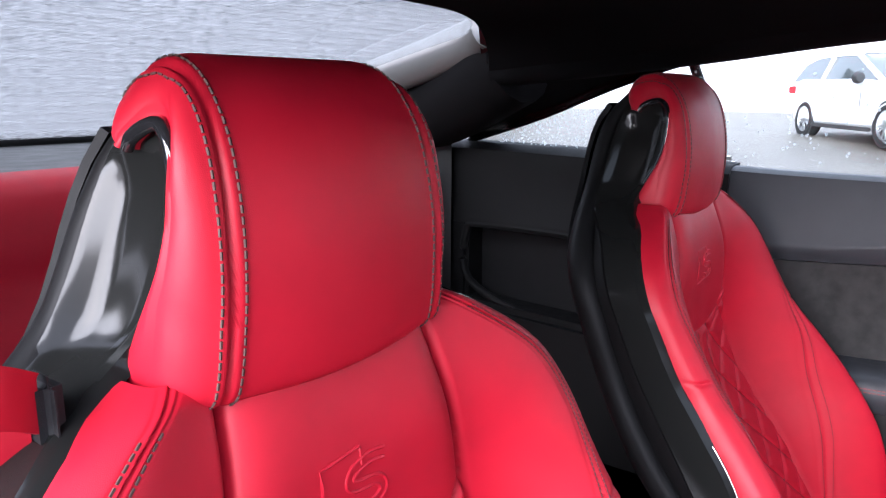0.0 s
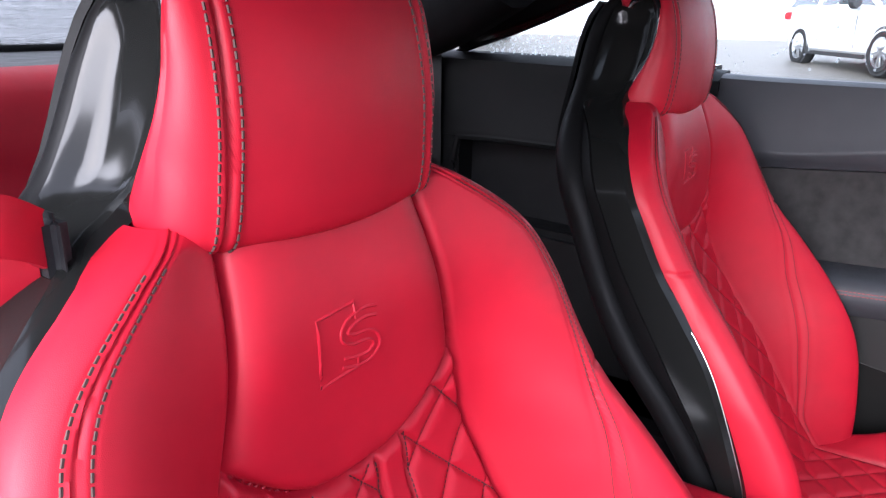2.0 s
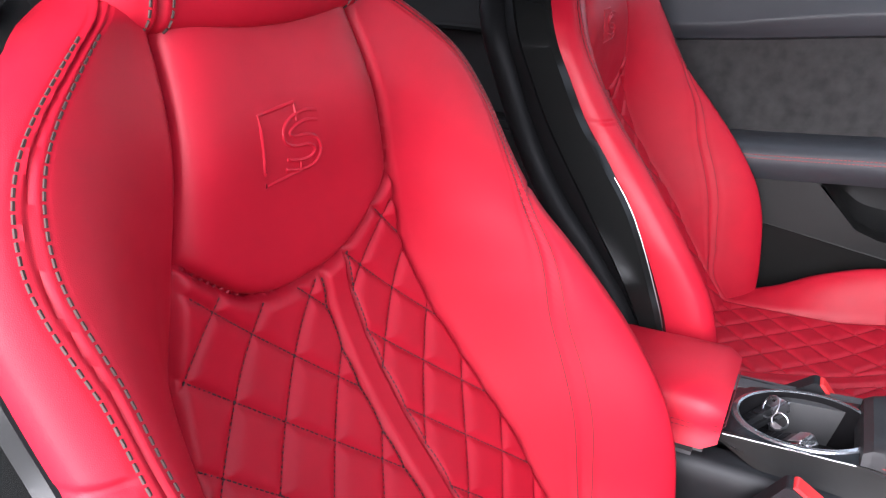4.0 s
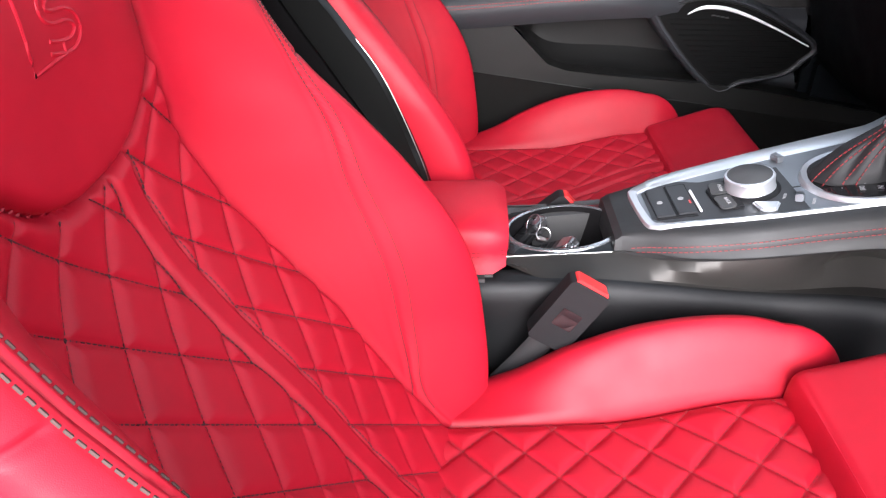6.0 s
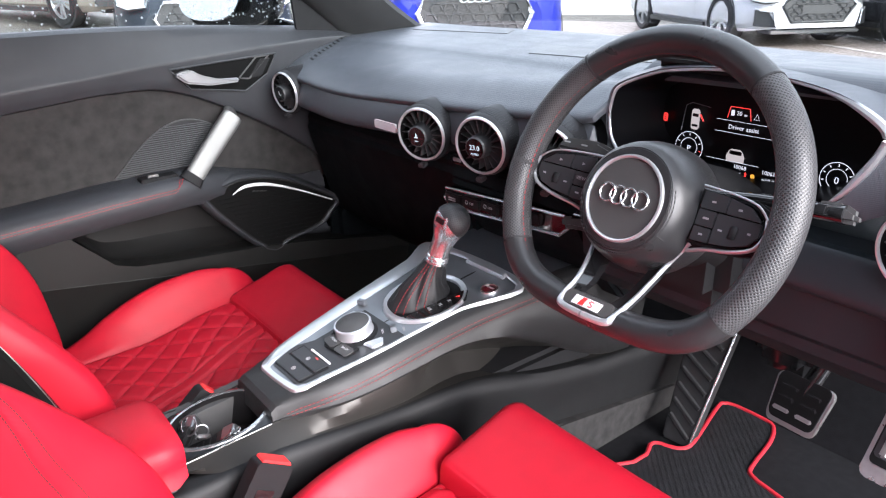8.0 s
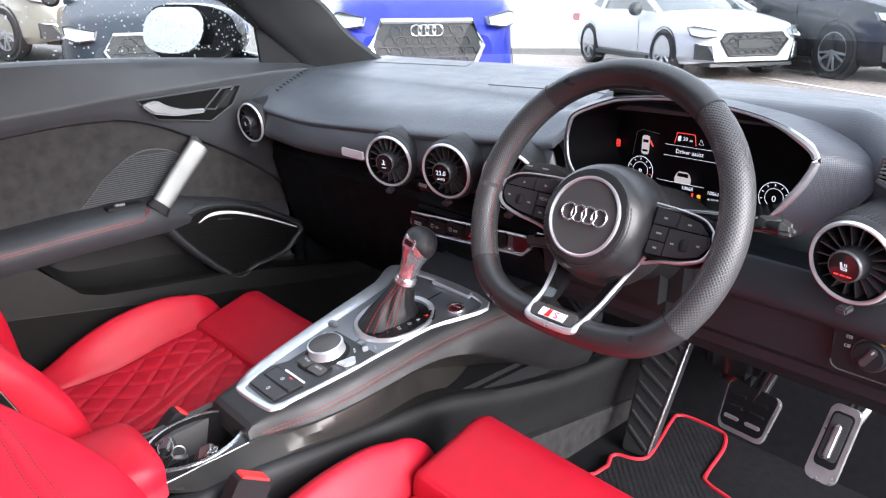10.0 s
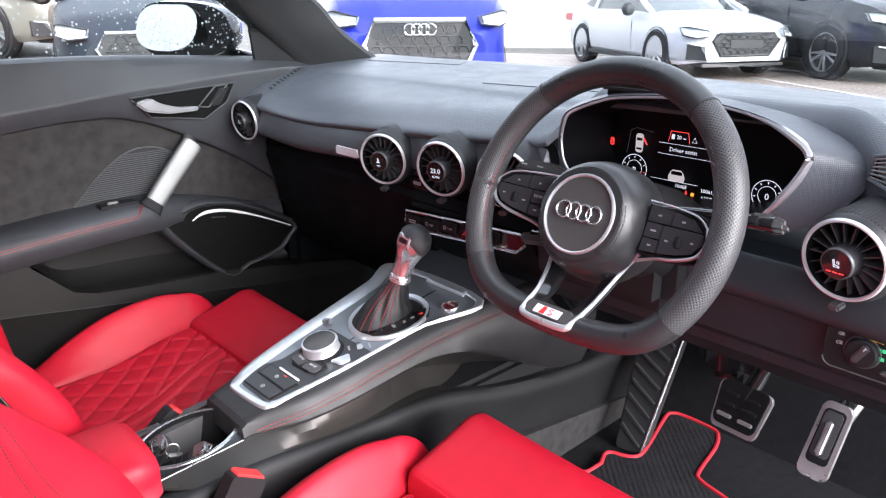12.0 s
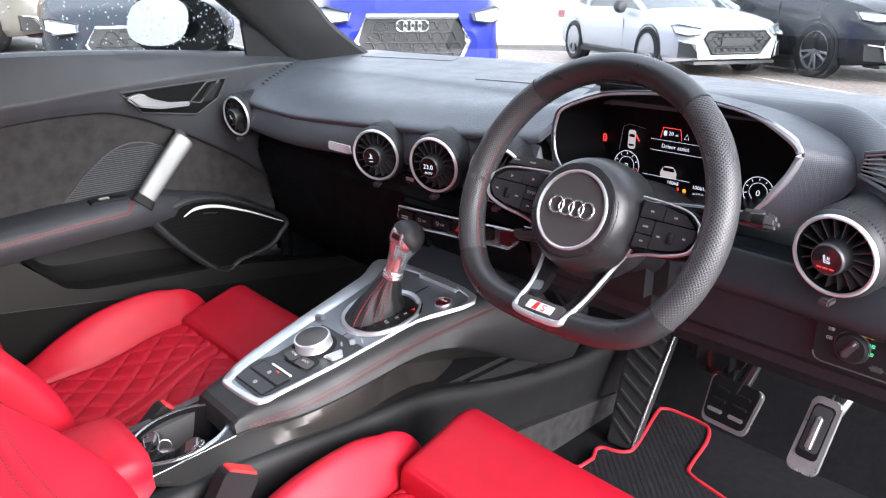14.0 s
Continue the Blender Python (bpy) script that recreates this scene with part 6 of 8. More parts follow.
# start button and tray lip
sb = thing("start_button", "round red-ringed engine start button on the console", "button", (0.047, 0.554, 0.59))
part("ring", on_top(lathe([(0.0125, 0.0), (0.0125, 0.005), (0.0150, 0.005), (0.0160, 0.002), (0.0160, 0.0)], 32, cap=False), 0.045, 0.554), CHROME, sb)
part("button", on_top(lathe([(0.0, 0.0042), (0.012, 0.0038), (0.0125, 0.001)], 32), 0.045, 0.554), mat("dark_red_gloss", (0.10, 0.008, 0.012), 0.15, coat=0.5), sb, "dark red glossy cap")
writing("START", 0.0050, PRINT, sb, Matrix.Translation((0.045, 0.5555, top_z(0.554) + 0.0060)) @ pose(0, 0, 0, 9, 0, 0), "start_lettering")
part("console_tray", on_top(prism([(-0.050, -0.006), (0.046, -0.006), (0.040, 0.010), (-0.044, 0.010)], "z", 0.0, 0.008, 0.002), -0.006, 0.594), ALU, console, "silver tray lip")
part("tray_mat", sheet([[(edge_l(y) + 0.012 + (edge_r(y) - edge_l(y) - 0.024) * q / 4, y, top_z(y) + 0.0015) for q in range(5)] for y in [0.606 + 0.02 * i for i in range(12)]]), DASH_BAND, console, "dark tray floor")

# console sides: metal inlay sweeping back to the cup holder, dark knee wall below
lip_z = func((-0.10, 0.474), (0.02, 0.476), (0.134, 0.478), (0.219, 0.472), (0.315, 0.463), (0.51, 0.451), (0.669, 0.413), (0.864, 0.384), (1.1, 0.37))
lip_x = func((-0.10, 0.060), (0.045, 0.060), (0.50, 0.064), (0.80, 0.078), (1.1, 0.085))
rows, rows2 = [], []
for i in range(81):
    y = 0.045 + 0.82 * i / 80
    zl, xl = lip_z(y), lip_x(y)
    q_ = step(0.15, 0.30, y)
    zt = (0.488 + 0.06 * (y - 0.12)) * (1 - q_) + (hem_z(max(y, 0.19)) + 0.004) * q_
    zt = max(zt, zl + 0.004)
    xt = 0.018 * (1 - q_) + (edge_r(max(y, 0.19)) + 0.014 * shoulder(max(y, 0.19)) - tuck(y)) * q_
    tip = step(0.035, 0.10, y)
    xl2 = 0.022 + (xl - 0.022) * tip
    dip = step(0.36, 0.52, y) * (1 - step(0.74, 0.84, y))
    xm = (xt + xl2) / 2 + 0.004 * (1 - dip) - 0.075 * dip
    rows.append([(xt - 0.012, y, zt - 0.004 + 0.004 * q_), (xt, y, zt), (xt + 0.005 - 0.012 * dip, y, zt - 0.003), (xm, y, (zt * (0.55 - 0.30 * dip) + zl * (0.45 + 0.30 * dip))), (xl2 - 0.008 - 0.030 * dip, y, zl + 0.002 - 0.006 * dip), (xl2 - 0.003, y, zl + 0.0005)])
part("side_inlay", sheet(rows), INLAY, console, "dark glossy side inlay with a shallow bin")
# thin metal rod added for the highlight along the inlay's rear upper edge
part("inlay_highlight", tube([(0.018, y, 0.4885 + 0.06 * (y - 0.12)) for y in [0.05 + 0.010 * i for i in range(14)]], 0.0010, 8), GUNMETAL, console, "thin metal rod standing for the inlay's edge highlight")
for i in range(81):
    y = -0.20 + 1.28 * i / 80
    zl, xl = lip_z(y), lip_x(y)
    rows2.append([(xl - 0.030, y, zl - 0.004), (xl - 0.003, y, zl + 0.001), (xl + 0.003, y, zl - 0.001), (xl + 0.009, y, zl - 0.010), (xl + 0.012, y, zl - 0.026), (xl + 0.008, y, zl - 0.042), (xl + 0.008, y, 0.30), (xl + 0.008, y, 0.20)])
part("knee_wall", sheet(rows2), WALL_DARK, console, "dark grey lower side wall")
part("console_core", block(-0.09, 0.06, -0.55, 0.80, 0.20, 0.44, 0.01), PLASTIC, console)
part("left_wall", prism([(-0.45, 0.2), (0.80, 0.2), (0.80, 0.56), (0.30, 0.50), (0.1, 0.48), (-0.45, 0.47)], "x", -0.125, -0.088, 0.008), PLASTIC_GREY, console)

# cup holder with keys
CUP_RIM = mat("satin_cup_rim", (0.36, 0.38, 0.40), 0.24, 0.85, wear=0.05)
CUP_DARK = mat("dark_gloss_surround", (0.016, 0.018, 0.020), 0.22, spec=0.45, wear=0.04, mottle=0.05)
cup = thing("cup_holder", "deep oval cup holder with a silver rim", "cup holder", (-0.015, 0.12, 0.42))
cxy = (-0.046, 0.128)
def ell(rx, ry, z):
    return [(cxy[0] + rx * math.cos(2 * math.pi * i / 40), cxy[1] + ry * math.sin(2 * math.pi * i / 40), z + 0.10 * ry * math.sin(2 * math.pi * i / 40)) for i in range(40)]
part("rim", sheet([ell(0.0595, 0.0775, 0.4880), ell(0.0585, 0.0762, 0.4905), ell(0.0560, 0.0715, 0.4918), ell(0.0543, 0.0692, 0.4908), ell(0.0535, 0.0685, 0.486)], close_u=True), CUP_RIM, cup, "polished silver rim")
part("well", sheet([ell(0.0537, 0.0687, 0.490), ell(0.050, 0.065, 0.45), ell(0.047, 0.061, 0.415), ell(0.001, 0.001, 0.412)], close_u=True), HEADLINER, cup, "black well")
outer_pts = []
for i in range(40):
    a = 2 * math.pi * i / 40
    c, s_ = math.cos(a), math.sin(a)
    k = min(0.063 / max(abs(c), 1e-6), 0.082 / max(abs(s_), 1e-6))
    outer_pts.append((cxy[0] + k * c, cxy[1] + k * s_ - 0.004))
part("surround", sheet([[(x, y, 0.484 + 0.10 * (y - cxy[1])) for x, y in outer_pts], ell(0.0588, 0.0765, 0.4888)], close_u=True), CUP_DARK, cup, "dark glossy surround")
KEY_METAL = mat("worn_key_metal", (0.34, 0.34, 0.345), 0.28, 0.95, wear=0.08)
FOB = mat("black_fob_plastic", (0.010, 0.010, 0.0105), 0.38, spec=0.4, wear=0.05)
kf = thing("car_keys", "bunch of keys with silver fob in the cup holder", "keys", (-0.01, 0.085, 0.44))
for x, y, z, r, rx, rz in ((-0.062, 0.092, 0.484, 0.0135, 62, 25), (-0.047, 0.104, 0.478, 0.009, 75, 75)):
    part("key_ring", tube([(r * math.cos(2 * math.pi * i / 28), r * math.sin(2 * math.pi * i / 28), 0) for i in range(28)], 0.0012, 8, True), KEY_METAL, kf, "steel split ring").data.transform(pose(x, y, z, rx, 0, rz))
for x, y, z, rx, ry, rz in ((-0.022, 0.112, 0.468, 34, 10, -32), (-0.060, 0.080, 0.464, 24, -22, 35)):
    FM = pose(x, y, z, rx, ry, rz)
    fob = part("fob", shift(block(-0.0155, 0.0155, -0.034, 0.030, -0.0075, 0.0075, 0.0065, 4), FM), FOB, kf, "black key fob")
    part("fob_cap", shift(prism([(-0.015, 0.016), (0.015, 0.016), (0.0125, 0.037), (0.006, 0.040), (-0.006, 0.040), (-0.0125, 0.037)], "z", -0.0082, 0.0082, 0.003, 3), FM), KEY_METAL, fob, "silver fob end")
    part("fob_eye", shift(tube([(0.005 * math.cos(2 * math.pi * i / 16), 0.0405 + 0.004 * math.sin(2 * math.pi * i / 16), 0) for i in range(16)], 0.0012, 6, True), FM), KEY_METAL, fob)
    for k in range(3):
        part("fob_key", shift(block(-0.008, 0.008, -0.026 + 0.013 * k, -0.016 + 0.013 * k, 0.007, 0.0084, 0.002), FM), PLASTIC, fob)
part("key_blade", shift(prism([(-0.004, 0.0), (0.004, 0.0), (0.004, 0.026), (0.0, 0.031), (-0.004, 0.027)], "z", -0.001, 0.001), pose(-0.044, 0.096, 0.474, 24, 18, -62)), KEY_METAL, kf, "steel key blade")

# armrest
arm = thing("armrest", "red leather armrest lid between the front seats", "armrest", (0.0, -0.12, 0.44))
prof = [(-0.072, 0.486), (-0.076, 0.510), (-0.074, 0.536), (-0.064, 0.549), (-0.02, 0.554), (0.02, 0.553), (0.049, 0.547), (0.060, 0.534), (0.062, 0.510), (0.058, 0.486)]
ringp = smooth_path([(x, 0, z) for x, z in prof], 3, True)
rows = []
for i in range(25):
    q = i / 24
    y = -0.30 + 0.352 * q
    k = math.sqrt(max(1 - max((q - 0.94) / 0.06, 0) ** 2, 0))
    rows.append([(-0.007 + (p.x + 0.007) * (0.90 + 0.10 * k), y - 0.004 * (0.55 - p.z) / 0.08, 0.515 + (p.z - 0.515) * (0.72 + 0.28 * k) - 0.010 * (1 - q)) for p in ringp])
lid = part("lid", sheet(rows, close_u=True, caps=True), RED, arm, "red leather lid", crease=50)
for zz in (0.519, 0.513):
    part("lid_stitching", stitches([[(0.0618, y, zz - 0.003) for y in [-0.28 + 0.01 * i for i in range(31)]] + [(0.058, 0.046, zz - 0.001), (0.046, 0.0525, zz)] + [(0.036 - 0.012 * i, 0.0528, zz) for i in range(9)]], 0.004, 0.0015, 0.0007), SEAM, lid, smooth=False)
part("armrest_box", block(-0.08, 0.062, -0.40, 0.035, 0.30, 0.490, 0.01), PLASTIC_GREY, arm, "dark grey armrest box")


# ---- belt buckles ----
def build_buckle(m):
    b = thing("belt_buckle", "black seat belt buckle with a red release key", "belt buckle", m.translation, "belt buckles")
    part("housing", shift(prism(rounded(-0.026, 0.026, -0.045, 0.045, 0.006), "z", -0.011, 0.011, 0.003), m), PLASTIC, b)
    part("release_key", shift(prism(rounded(-0.021, 0.021, 0.034, 0.049, 0.003), "z", -0.0085, 0.0095, 0.002), m), RED_PLASTIC, b, "red release key")
    part("recess", shift(prism(rounded(-0.013, 0.013, -0.015, 0.010, 0.002), "z", 0.0105, 0.0118), m), GLOSS, b)
    part("stem", shift(tube([(0, -0.04, 0), (0.0, -0.09, -0.004), (-0.004, -0.16, -0.01)], 0.016, 10, flat=0.4), m), RUBBER, b)
    return b


BM = Matrix.Translation((0.103, 0.118, 0.463)) @ pose(0, 0, 0, 90, 0, 0) @ pose(0, 0, 0, 0, 90, 0) @ pose(0, 0, 0, 0, 0, -32)
build_buckle(BM)
build_buckle(Matrix.Translation((-0.130, 0.118, 0.450)) @ pose(0, 0, 0, 90, 0, 0) @ pose(0, 0, 0, 0, 90, 0) @ pose(0, 0, 0, 0, 0, -50))

# ---- footwell ----
mat_poly = [(0.10, 0.55), (0.172, 0.80), (0.160, 0.866), (0.168, 0.884), (0.186, 0.890), (0.206, 0.905), (0.207, 0.940), (0.170, 1.075), (0.172, 1.100), (0.192, 1.110), (0.255, 1.110), (0.280, 1.098), (0.300, 1.048), (0.316, 0.958), (0.332, 0.932), (0.390, 0.918), (0.55, 0.88), (0.60, 0.84), (0.62, 0.55)]
fm = thing("floor_mat", "charcoal ribbed floor mat with red piped edge", "floor mat", (0.36, 0.8, 0.2))


def floor_h(y):
    return 0.203 + 1.0 * max(y - 1.125, 0)


def mat_rows(poly, lift):
    return [(x, y, floor_h(y) + lift) for x, y in poly]


dense_poly = [(p.x, p.y) for p in smooth_path([(x, y, 0) for x, y in mat_poly], 3, True)]
bm = bmesh.new()
loop_ = [bm.verts.new(p) for p in mat_rows(dense_poly, 0.010)]
low_ = [bm.verts.new(p) for p in mat_rows(dense_poly, 0.0)]
bm.faces.new(loop_)
for i in range(len(loop_)):
    j = (i + 1) % len(loop_)
    bm.faces.new((loop_[i], loop_[j], low_[j], low_[i]))
part("mat_body", bm, ribbed("ribbed_mat_pile", (0.020, 0.020, 0.022), 0.0042), fm, "charcoal ribbed pile")
part("red_edge", tube(mat_rows(dense_poly, 0.010), 0.0042, 8, True), mat("red_piping", (0.5, 0.015, 0.03), 0.6, grain=0.4), fm, "red piped edge")
solid("tunnel_lining", prism([(0.45, 0.2), (1.12, 0.2), (1.12, 0.240), (1.02, 0.253), (0.695, 0.304), (0.45, 0.34)], "x", 0.070, 0.099, 0.006), CARPET_GREY, "grey felt lining of the centre tunnel", "lining", "structure")
# footrest
fr_ = thing("footrest", "ribbed black rubber footrest beside the pedals", "footrest", (0.15, 1.0, 0.25))
fa, fb = Vector((0.150, 0.915, 0.206)), Vector((0.112, 1.045, 0.45))
dx = Vector((0.057, 0.006, 0.0))
dxt = Vector((0.098, 0.006, 0.0))
nrm = (fb - fa).cross(dx).normalized()
if nrm.y > 0:
    nrm = -nrm
bm = bmesh.new()
vs = [bm.verts.new(p) for p in (fa, fa + dx, fb + dxt, fb, fa - nrm * 0.03, fa + dx - nrm * 0.03, fb + dxt - nrm * 0.03, fb - nrm * 0.03)]
for f in ((0, 1, 2, 3), (7, 6, 5, 4), (0, 4, 5, 1), (1, 5, 6, 2), (2, 6, 7, 3), (3, 7, 4, 0)):
    bm.faces.new([vs[i] for i in f])
bmesh.ops.bevel(bm, geom=bm.edges[:], offset=0.004, segments=2, affect="EDGES")
part("plate", bm, RUBBER, fr_)
for k in range(9):
    q = (k + 0.5) / 9
    qa, qb = min(q + 0.12, 0.99), q
    a = fa.lerp(fb, qa) + dx.lerp(dxt, qa) * 0.10
    b = fa.lerp(fb, qb) + dx.lerp(dxt, qb) * 0.88
    part("rib", tube([a + nrm * 0.001, b + nrm * 0.001], 0.0045, 6), RUBBER, fr_)
part("edge_trim", tube([fa + dx + nrm * 0.001, fb + dxt + nrm * 0.001], 0.0022, 8), CHROME, fr_, "bright edge strip")


PEDAL_METAL = mat("polished_pedal_metal", (0.48, 0.48, 0.49), 0.34, 0.85, wear=0.10, mottle=0.08, mottle_size=60)
PEDAL_PAD = mat("black_pedal_rubber", (0.006, 0.006, 0.0065), 0.55, spec=0.25, wear=0.05)


def build_pedal(name, label, c, w0, w1, h, lean, turn, bars, arm_to):
    p = thing(name, label, "pedal", c)
    m = Matrix.Translation(c) @ pose(0, 0, 0, 0, 0, turn) @ pose(0, 0, 0, lean, 0, 0)
    def outline(k, lift=0.0, r=0.012):
        return [(x * ((w0 + (w1 - w0) * (y + h) / (2 * h)) / w1), y + lift) for x, y in rounded(-w1 * k, w1 * k, -h * k, h * k, r)]
    part("plate", shift(prism(outline(1.0), "z", -0.006, 0.004, 0.003, 3), m), PEDAL_METAL, p, "brushed metal pedal plate")
    if bars == 1:
        part("rubber_pad", shift(prism(outline(0.72, 0.006, 0.008), "z", 0.003, 0.006, 0.001), m), PEDAL_PAD, p, "black rubber pad")
        part("inner_plate", shift(prism(outline(0.60, 0.010, 0.006), "z", 0.005, 0.0075, 0.001), m), VENT_BLADE, p, "dark brushed inner plate")
        part("metal_rib", shift(block(-0.0065, 0.0065, -h * 0.42, h * 0.50, 0.006, 0.013, 0.0045, 3), m), PEDAL_METAL, p, "raised metal rib")
    else:
        part("rubber_pad", shift(prism(outline(0.92, 0.005, 0.012), "z", 0.003, 0.0075, 0.0015), m), PEDAL_PAD, p, "black rubber pad")
        for i in range(3):
            for sx in (-1, 1):
                y = -h * 0.42 + i * h * 0.46
                part("pad_rib", shift(block(min(sx * 0.006, sx * 0.036), max(sx * 0.006, sx * 0.036), y - 0.0038, y + 0.0038, 0.006, 0.0115, 0.002), m), PEDAL_METAL if i == 0 else PLASTIC, p)
    part("arm", tube(smooth_path([Vector(c) + Vector((0.0, 0.012, 0.01)), (Vector(c) + Vector(arm_to)) / 2 + Vector((0.0, 0.02, -0.01)), arm_to], 5), 0.018, 12, flat=0.7), GLOSS, p, "black steel arm")
    return p


build_pedal("brake_pedal", "wide brushed metal brake pedal with rubber pads", (0.354, 1.008, 0.344), 0.044, 0.053, 0.046, 62, -4, 2, (0.402, 1.085, 0.60))
build_pedal("accelerator_pedal", "narrow brushed metal accelerator pedal with rubber pad", (0.522, 0.955, 0.385), 0.025, 0.024, 0.066, 58, -4, 1, (0.54, 1.08, 0.50))
solid("pedal_box", block(0.225, 0.352, 1.05, 1.2, 0.352, 0.62, 0.03, 4), GLOSS, "black pedal bracket housing", "bracket")


# ---- passenger door ----
door = thing("door_1", "dark grey passenger door with suede insert, silver pull handle and speakers", "car door", (-0.74, 0.28, 0.22), kind="structure")
SLAT = mat("dark_grille_slat", (0.050, 0.050, 0.051), 0.4, wear=0.05)
LOWER = mat("black_lower_trim", (0.0118, 0.0115, 0.0108), 0.48, spec=0.25, grain=0.3, grain_size=800, mottle=0.08, wear=0.06)
BIN = mat("black_bin_lining", (0.009, 0.0088, 0.0085), 0.48, spec=0.3, grain=0.3, grain_size=900, mottle=0.1, wear=0.06)
# near-black for the painted shade of the handle recess and the black speaker mesh
SHADE_AND_MESH = mat("recess_shade_and_mesh_black", (0.004, 0.004, 0.004), 0.7, spec=0.1, mottle=0.1)
LEVER = mat("satin_lever", (0.34, 0.34, 0.35), 0.34, 0.8, wear=0.05)
part("outer_skin", block(-0.86, -0.80, -0.31, 0.98, 0.15, 0.93, 0.02), BODY, door, "black painted outer skin")
# soft upper with the window sill, down to the suede line
suede_top = func((-0.30, 0.800), (-0.05, 0.818), (0.105, 0.832), (0.206, 0.841), (0.293, 0.842), (0.371, 0.826), (0.466, 0.783), (0.597, 0.707), (0.729, 0.604), (0.90, 0.45))
crease = func((-0.30, 0.815), (0.068, 0.868), (0.19, 0.878), (0.31, 0.890), (0.45, 0.900), (0.575, 0.909), (0.72, 0.915), (0.92, 0.90))
rows = []
for i in range(61):
    y = -0.30 + 1.22 * i / 60
    s, b = sill_z(y), suede_top(y)
    c = max(min(crease(y), s - 0.012), b + 0.03)
    rows.append([(-0.80, y, s - 0.006), (-0.775, y, s + 0.001), (-0.748, y, s), (-0.735, y, s - 0.006), (-0.726, y, s - 0.35 * (s - c)), (-0.716, y, s - 0.75 * (s - c)), (-0.709, y, c + 0.004), (-0.7075, y, c), (-0.7085, y, c - 0.005), (-0.711, y, (c + b) / 2), (-0.714, y, b + 0.012), (-0.718, y, b + 0.003), (-0.730, y, b - 0.002)])
part("upper_trim", sheet(rows), DOOR_SOFT, door, "dark grey soft-touch upper trim")
part("suede_insert", prism([(-0.30, 0.60), (0.92, 0.585), (0.92, 0.60), (0.60, 0.75), (0.42, 0.84), (0.25, 0.86), (-0.30, 0.83)], "x", -0.75, -0.732), SUEDE, door, "charcoal suede insert")
# inner handle; its recess is a flat face with the shade painted on
rec = [(0.346, 0.880), (0.585, 0.894), (0.560, 0.852), (0.505, 0.820), (0.385, 0.836)]
hr = part("handle_recess_shade", prism(rec, "x", -0.722, -0.7070, 0.002), SHADE_AND_MESH, door, "flat black face painted as the handle recess's shade")
part("recess_rim", tube([(-0.7068, y, z) for y, z in [(rec[i][0] + (rec[(i + 1) % 5][0] - rec[i][0]) * k / 6, rec[i][1] + (rec[(i + 1) % 5][1] - rec[i][1]) * k / 6) for i in range(5) for k in range(6)]], 0.0020, 8, True), DOOR_SOFT, hr)
lever_poly = [(0.350, 0.869), (0.362, 0.875), (0.385, 0.878), (0.395, 0.870), (0.408, 0.859), (0.44, 0.854), (0.488, 0.851), (0.486, 0.843), (0.42, 0.842), (0.372, 0.851)]
part("lever", prism(lever_poly, "x", -0.705, -0.686, 0.004, 3), LEVER, hr, "satin silver lever")
ring = [(0.492, 0.848), (0.536, 0.889), (0.566, 0.891), (0.516, 0.845)]
part("lock_frame", tube([(-0.7062, ring[i][0] + (ring[(i + 1) % 4][0] - ring[i][0]) * k / 4, ring[i][1] + (ring[(i + 1) % 4][1] - ring[i][1]) * k / 4) for i in range(4) for k in range(4)], 0.0018, 6, True), PLASTIC_GREY, hr)
part("lock_key", prism([(0.515, 0.846), (0.545, 0.848), (0.570, 0.886), (0.545, 0.885)], "x", -0.709, -0.7045, 0.002), PLASTIC, hr)
# armrest with pull
rows = []
az = func((-0.30, 0.635), (0.0, 0.648), (0.19, 0.662), (0.33, 0.668), (0.48, 0.640), (0.62, 0.60))
aw = func((-0.30, 0.095), (0.25, 0.095), (0.34, 0.090), (0.42, 0.064), (0.50, 0.056), (0.62, 0.03))
for i in range(61):
    y = -0.30 + 0.98 * i / 60
    z, w = az(y), aw(y)
    xo = -0.735 + w
    rows.append([(-0.74, y, z + 0.004), (-0.735 + w * 0.3, y, z + 0.003), (xo - 0.020, y, z), (xo - 0.006, y, z - 0.010), (xo, y, z - 0.028), (xo - 0.003, y, z - 0.048), (xo - 0.020, y, z - 0.068), (-0.74, y, z - 0.080)])
part("armrest", sheet(rows), DOOR_SOFT, door, "black leathered armrest")
for off in (0.0, 0.006):
    part("armrest_stitching", stitches([[(-0.735 + aw(y) + 0.0005, y, az(y) - 0.019 - off) for y in [-0.29 + 0.01 * i for i in range(60)]] + [(-0.642 - 0.3 * off, 0.308, az(0.306) - 0.017 - off), (-0.646, 0.318 - off, az(0.31) - 0.009), (-0.656, 0.325 - off, az(0.31) - 0.001)]], 0.0045, 0.002, 0.0010), THREAD_RED, door, "red twin stitching", smooth=False)
part("window_switch", block(-0.700, -0.668, 0.245, 0.320, 0.662, 0.6735, 0.002), PLASTIC, door)
part("window_switch_key", block(-0.690, -0.678, 0.262, 0.284, 0.671, 0.678, 0.002), GUNMETAL, door)
pa, pb = Vector((-0.660, 0.352, 0.668)), Vector((-0.682, 0.455, 0.772))
ax_z = (pb - pa).normalized()
ax_n = (Vector((1, -0.25, 0.1)) - ax_z * Vector((1, -0.25, 0.1)).dot(ax_z)).normalized()
ax_w = ax_n.cross(ax_z)
PM = Matrix.Translation(pa) @ Matrix((ax_w, ax_n, ax_z)).transposed().to_4x4()
ln = (pb - pa).length
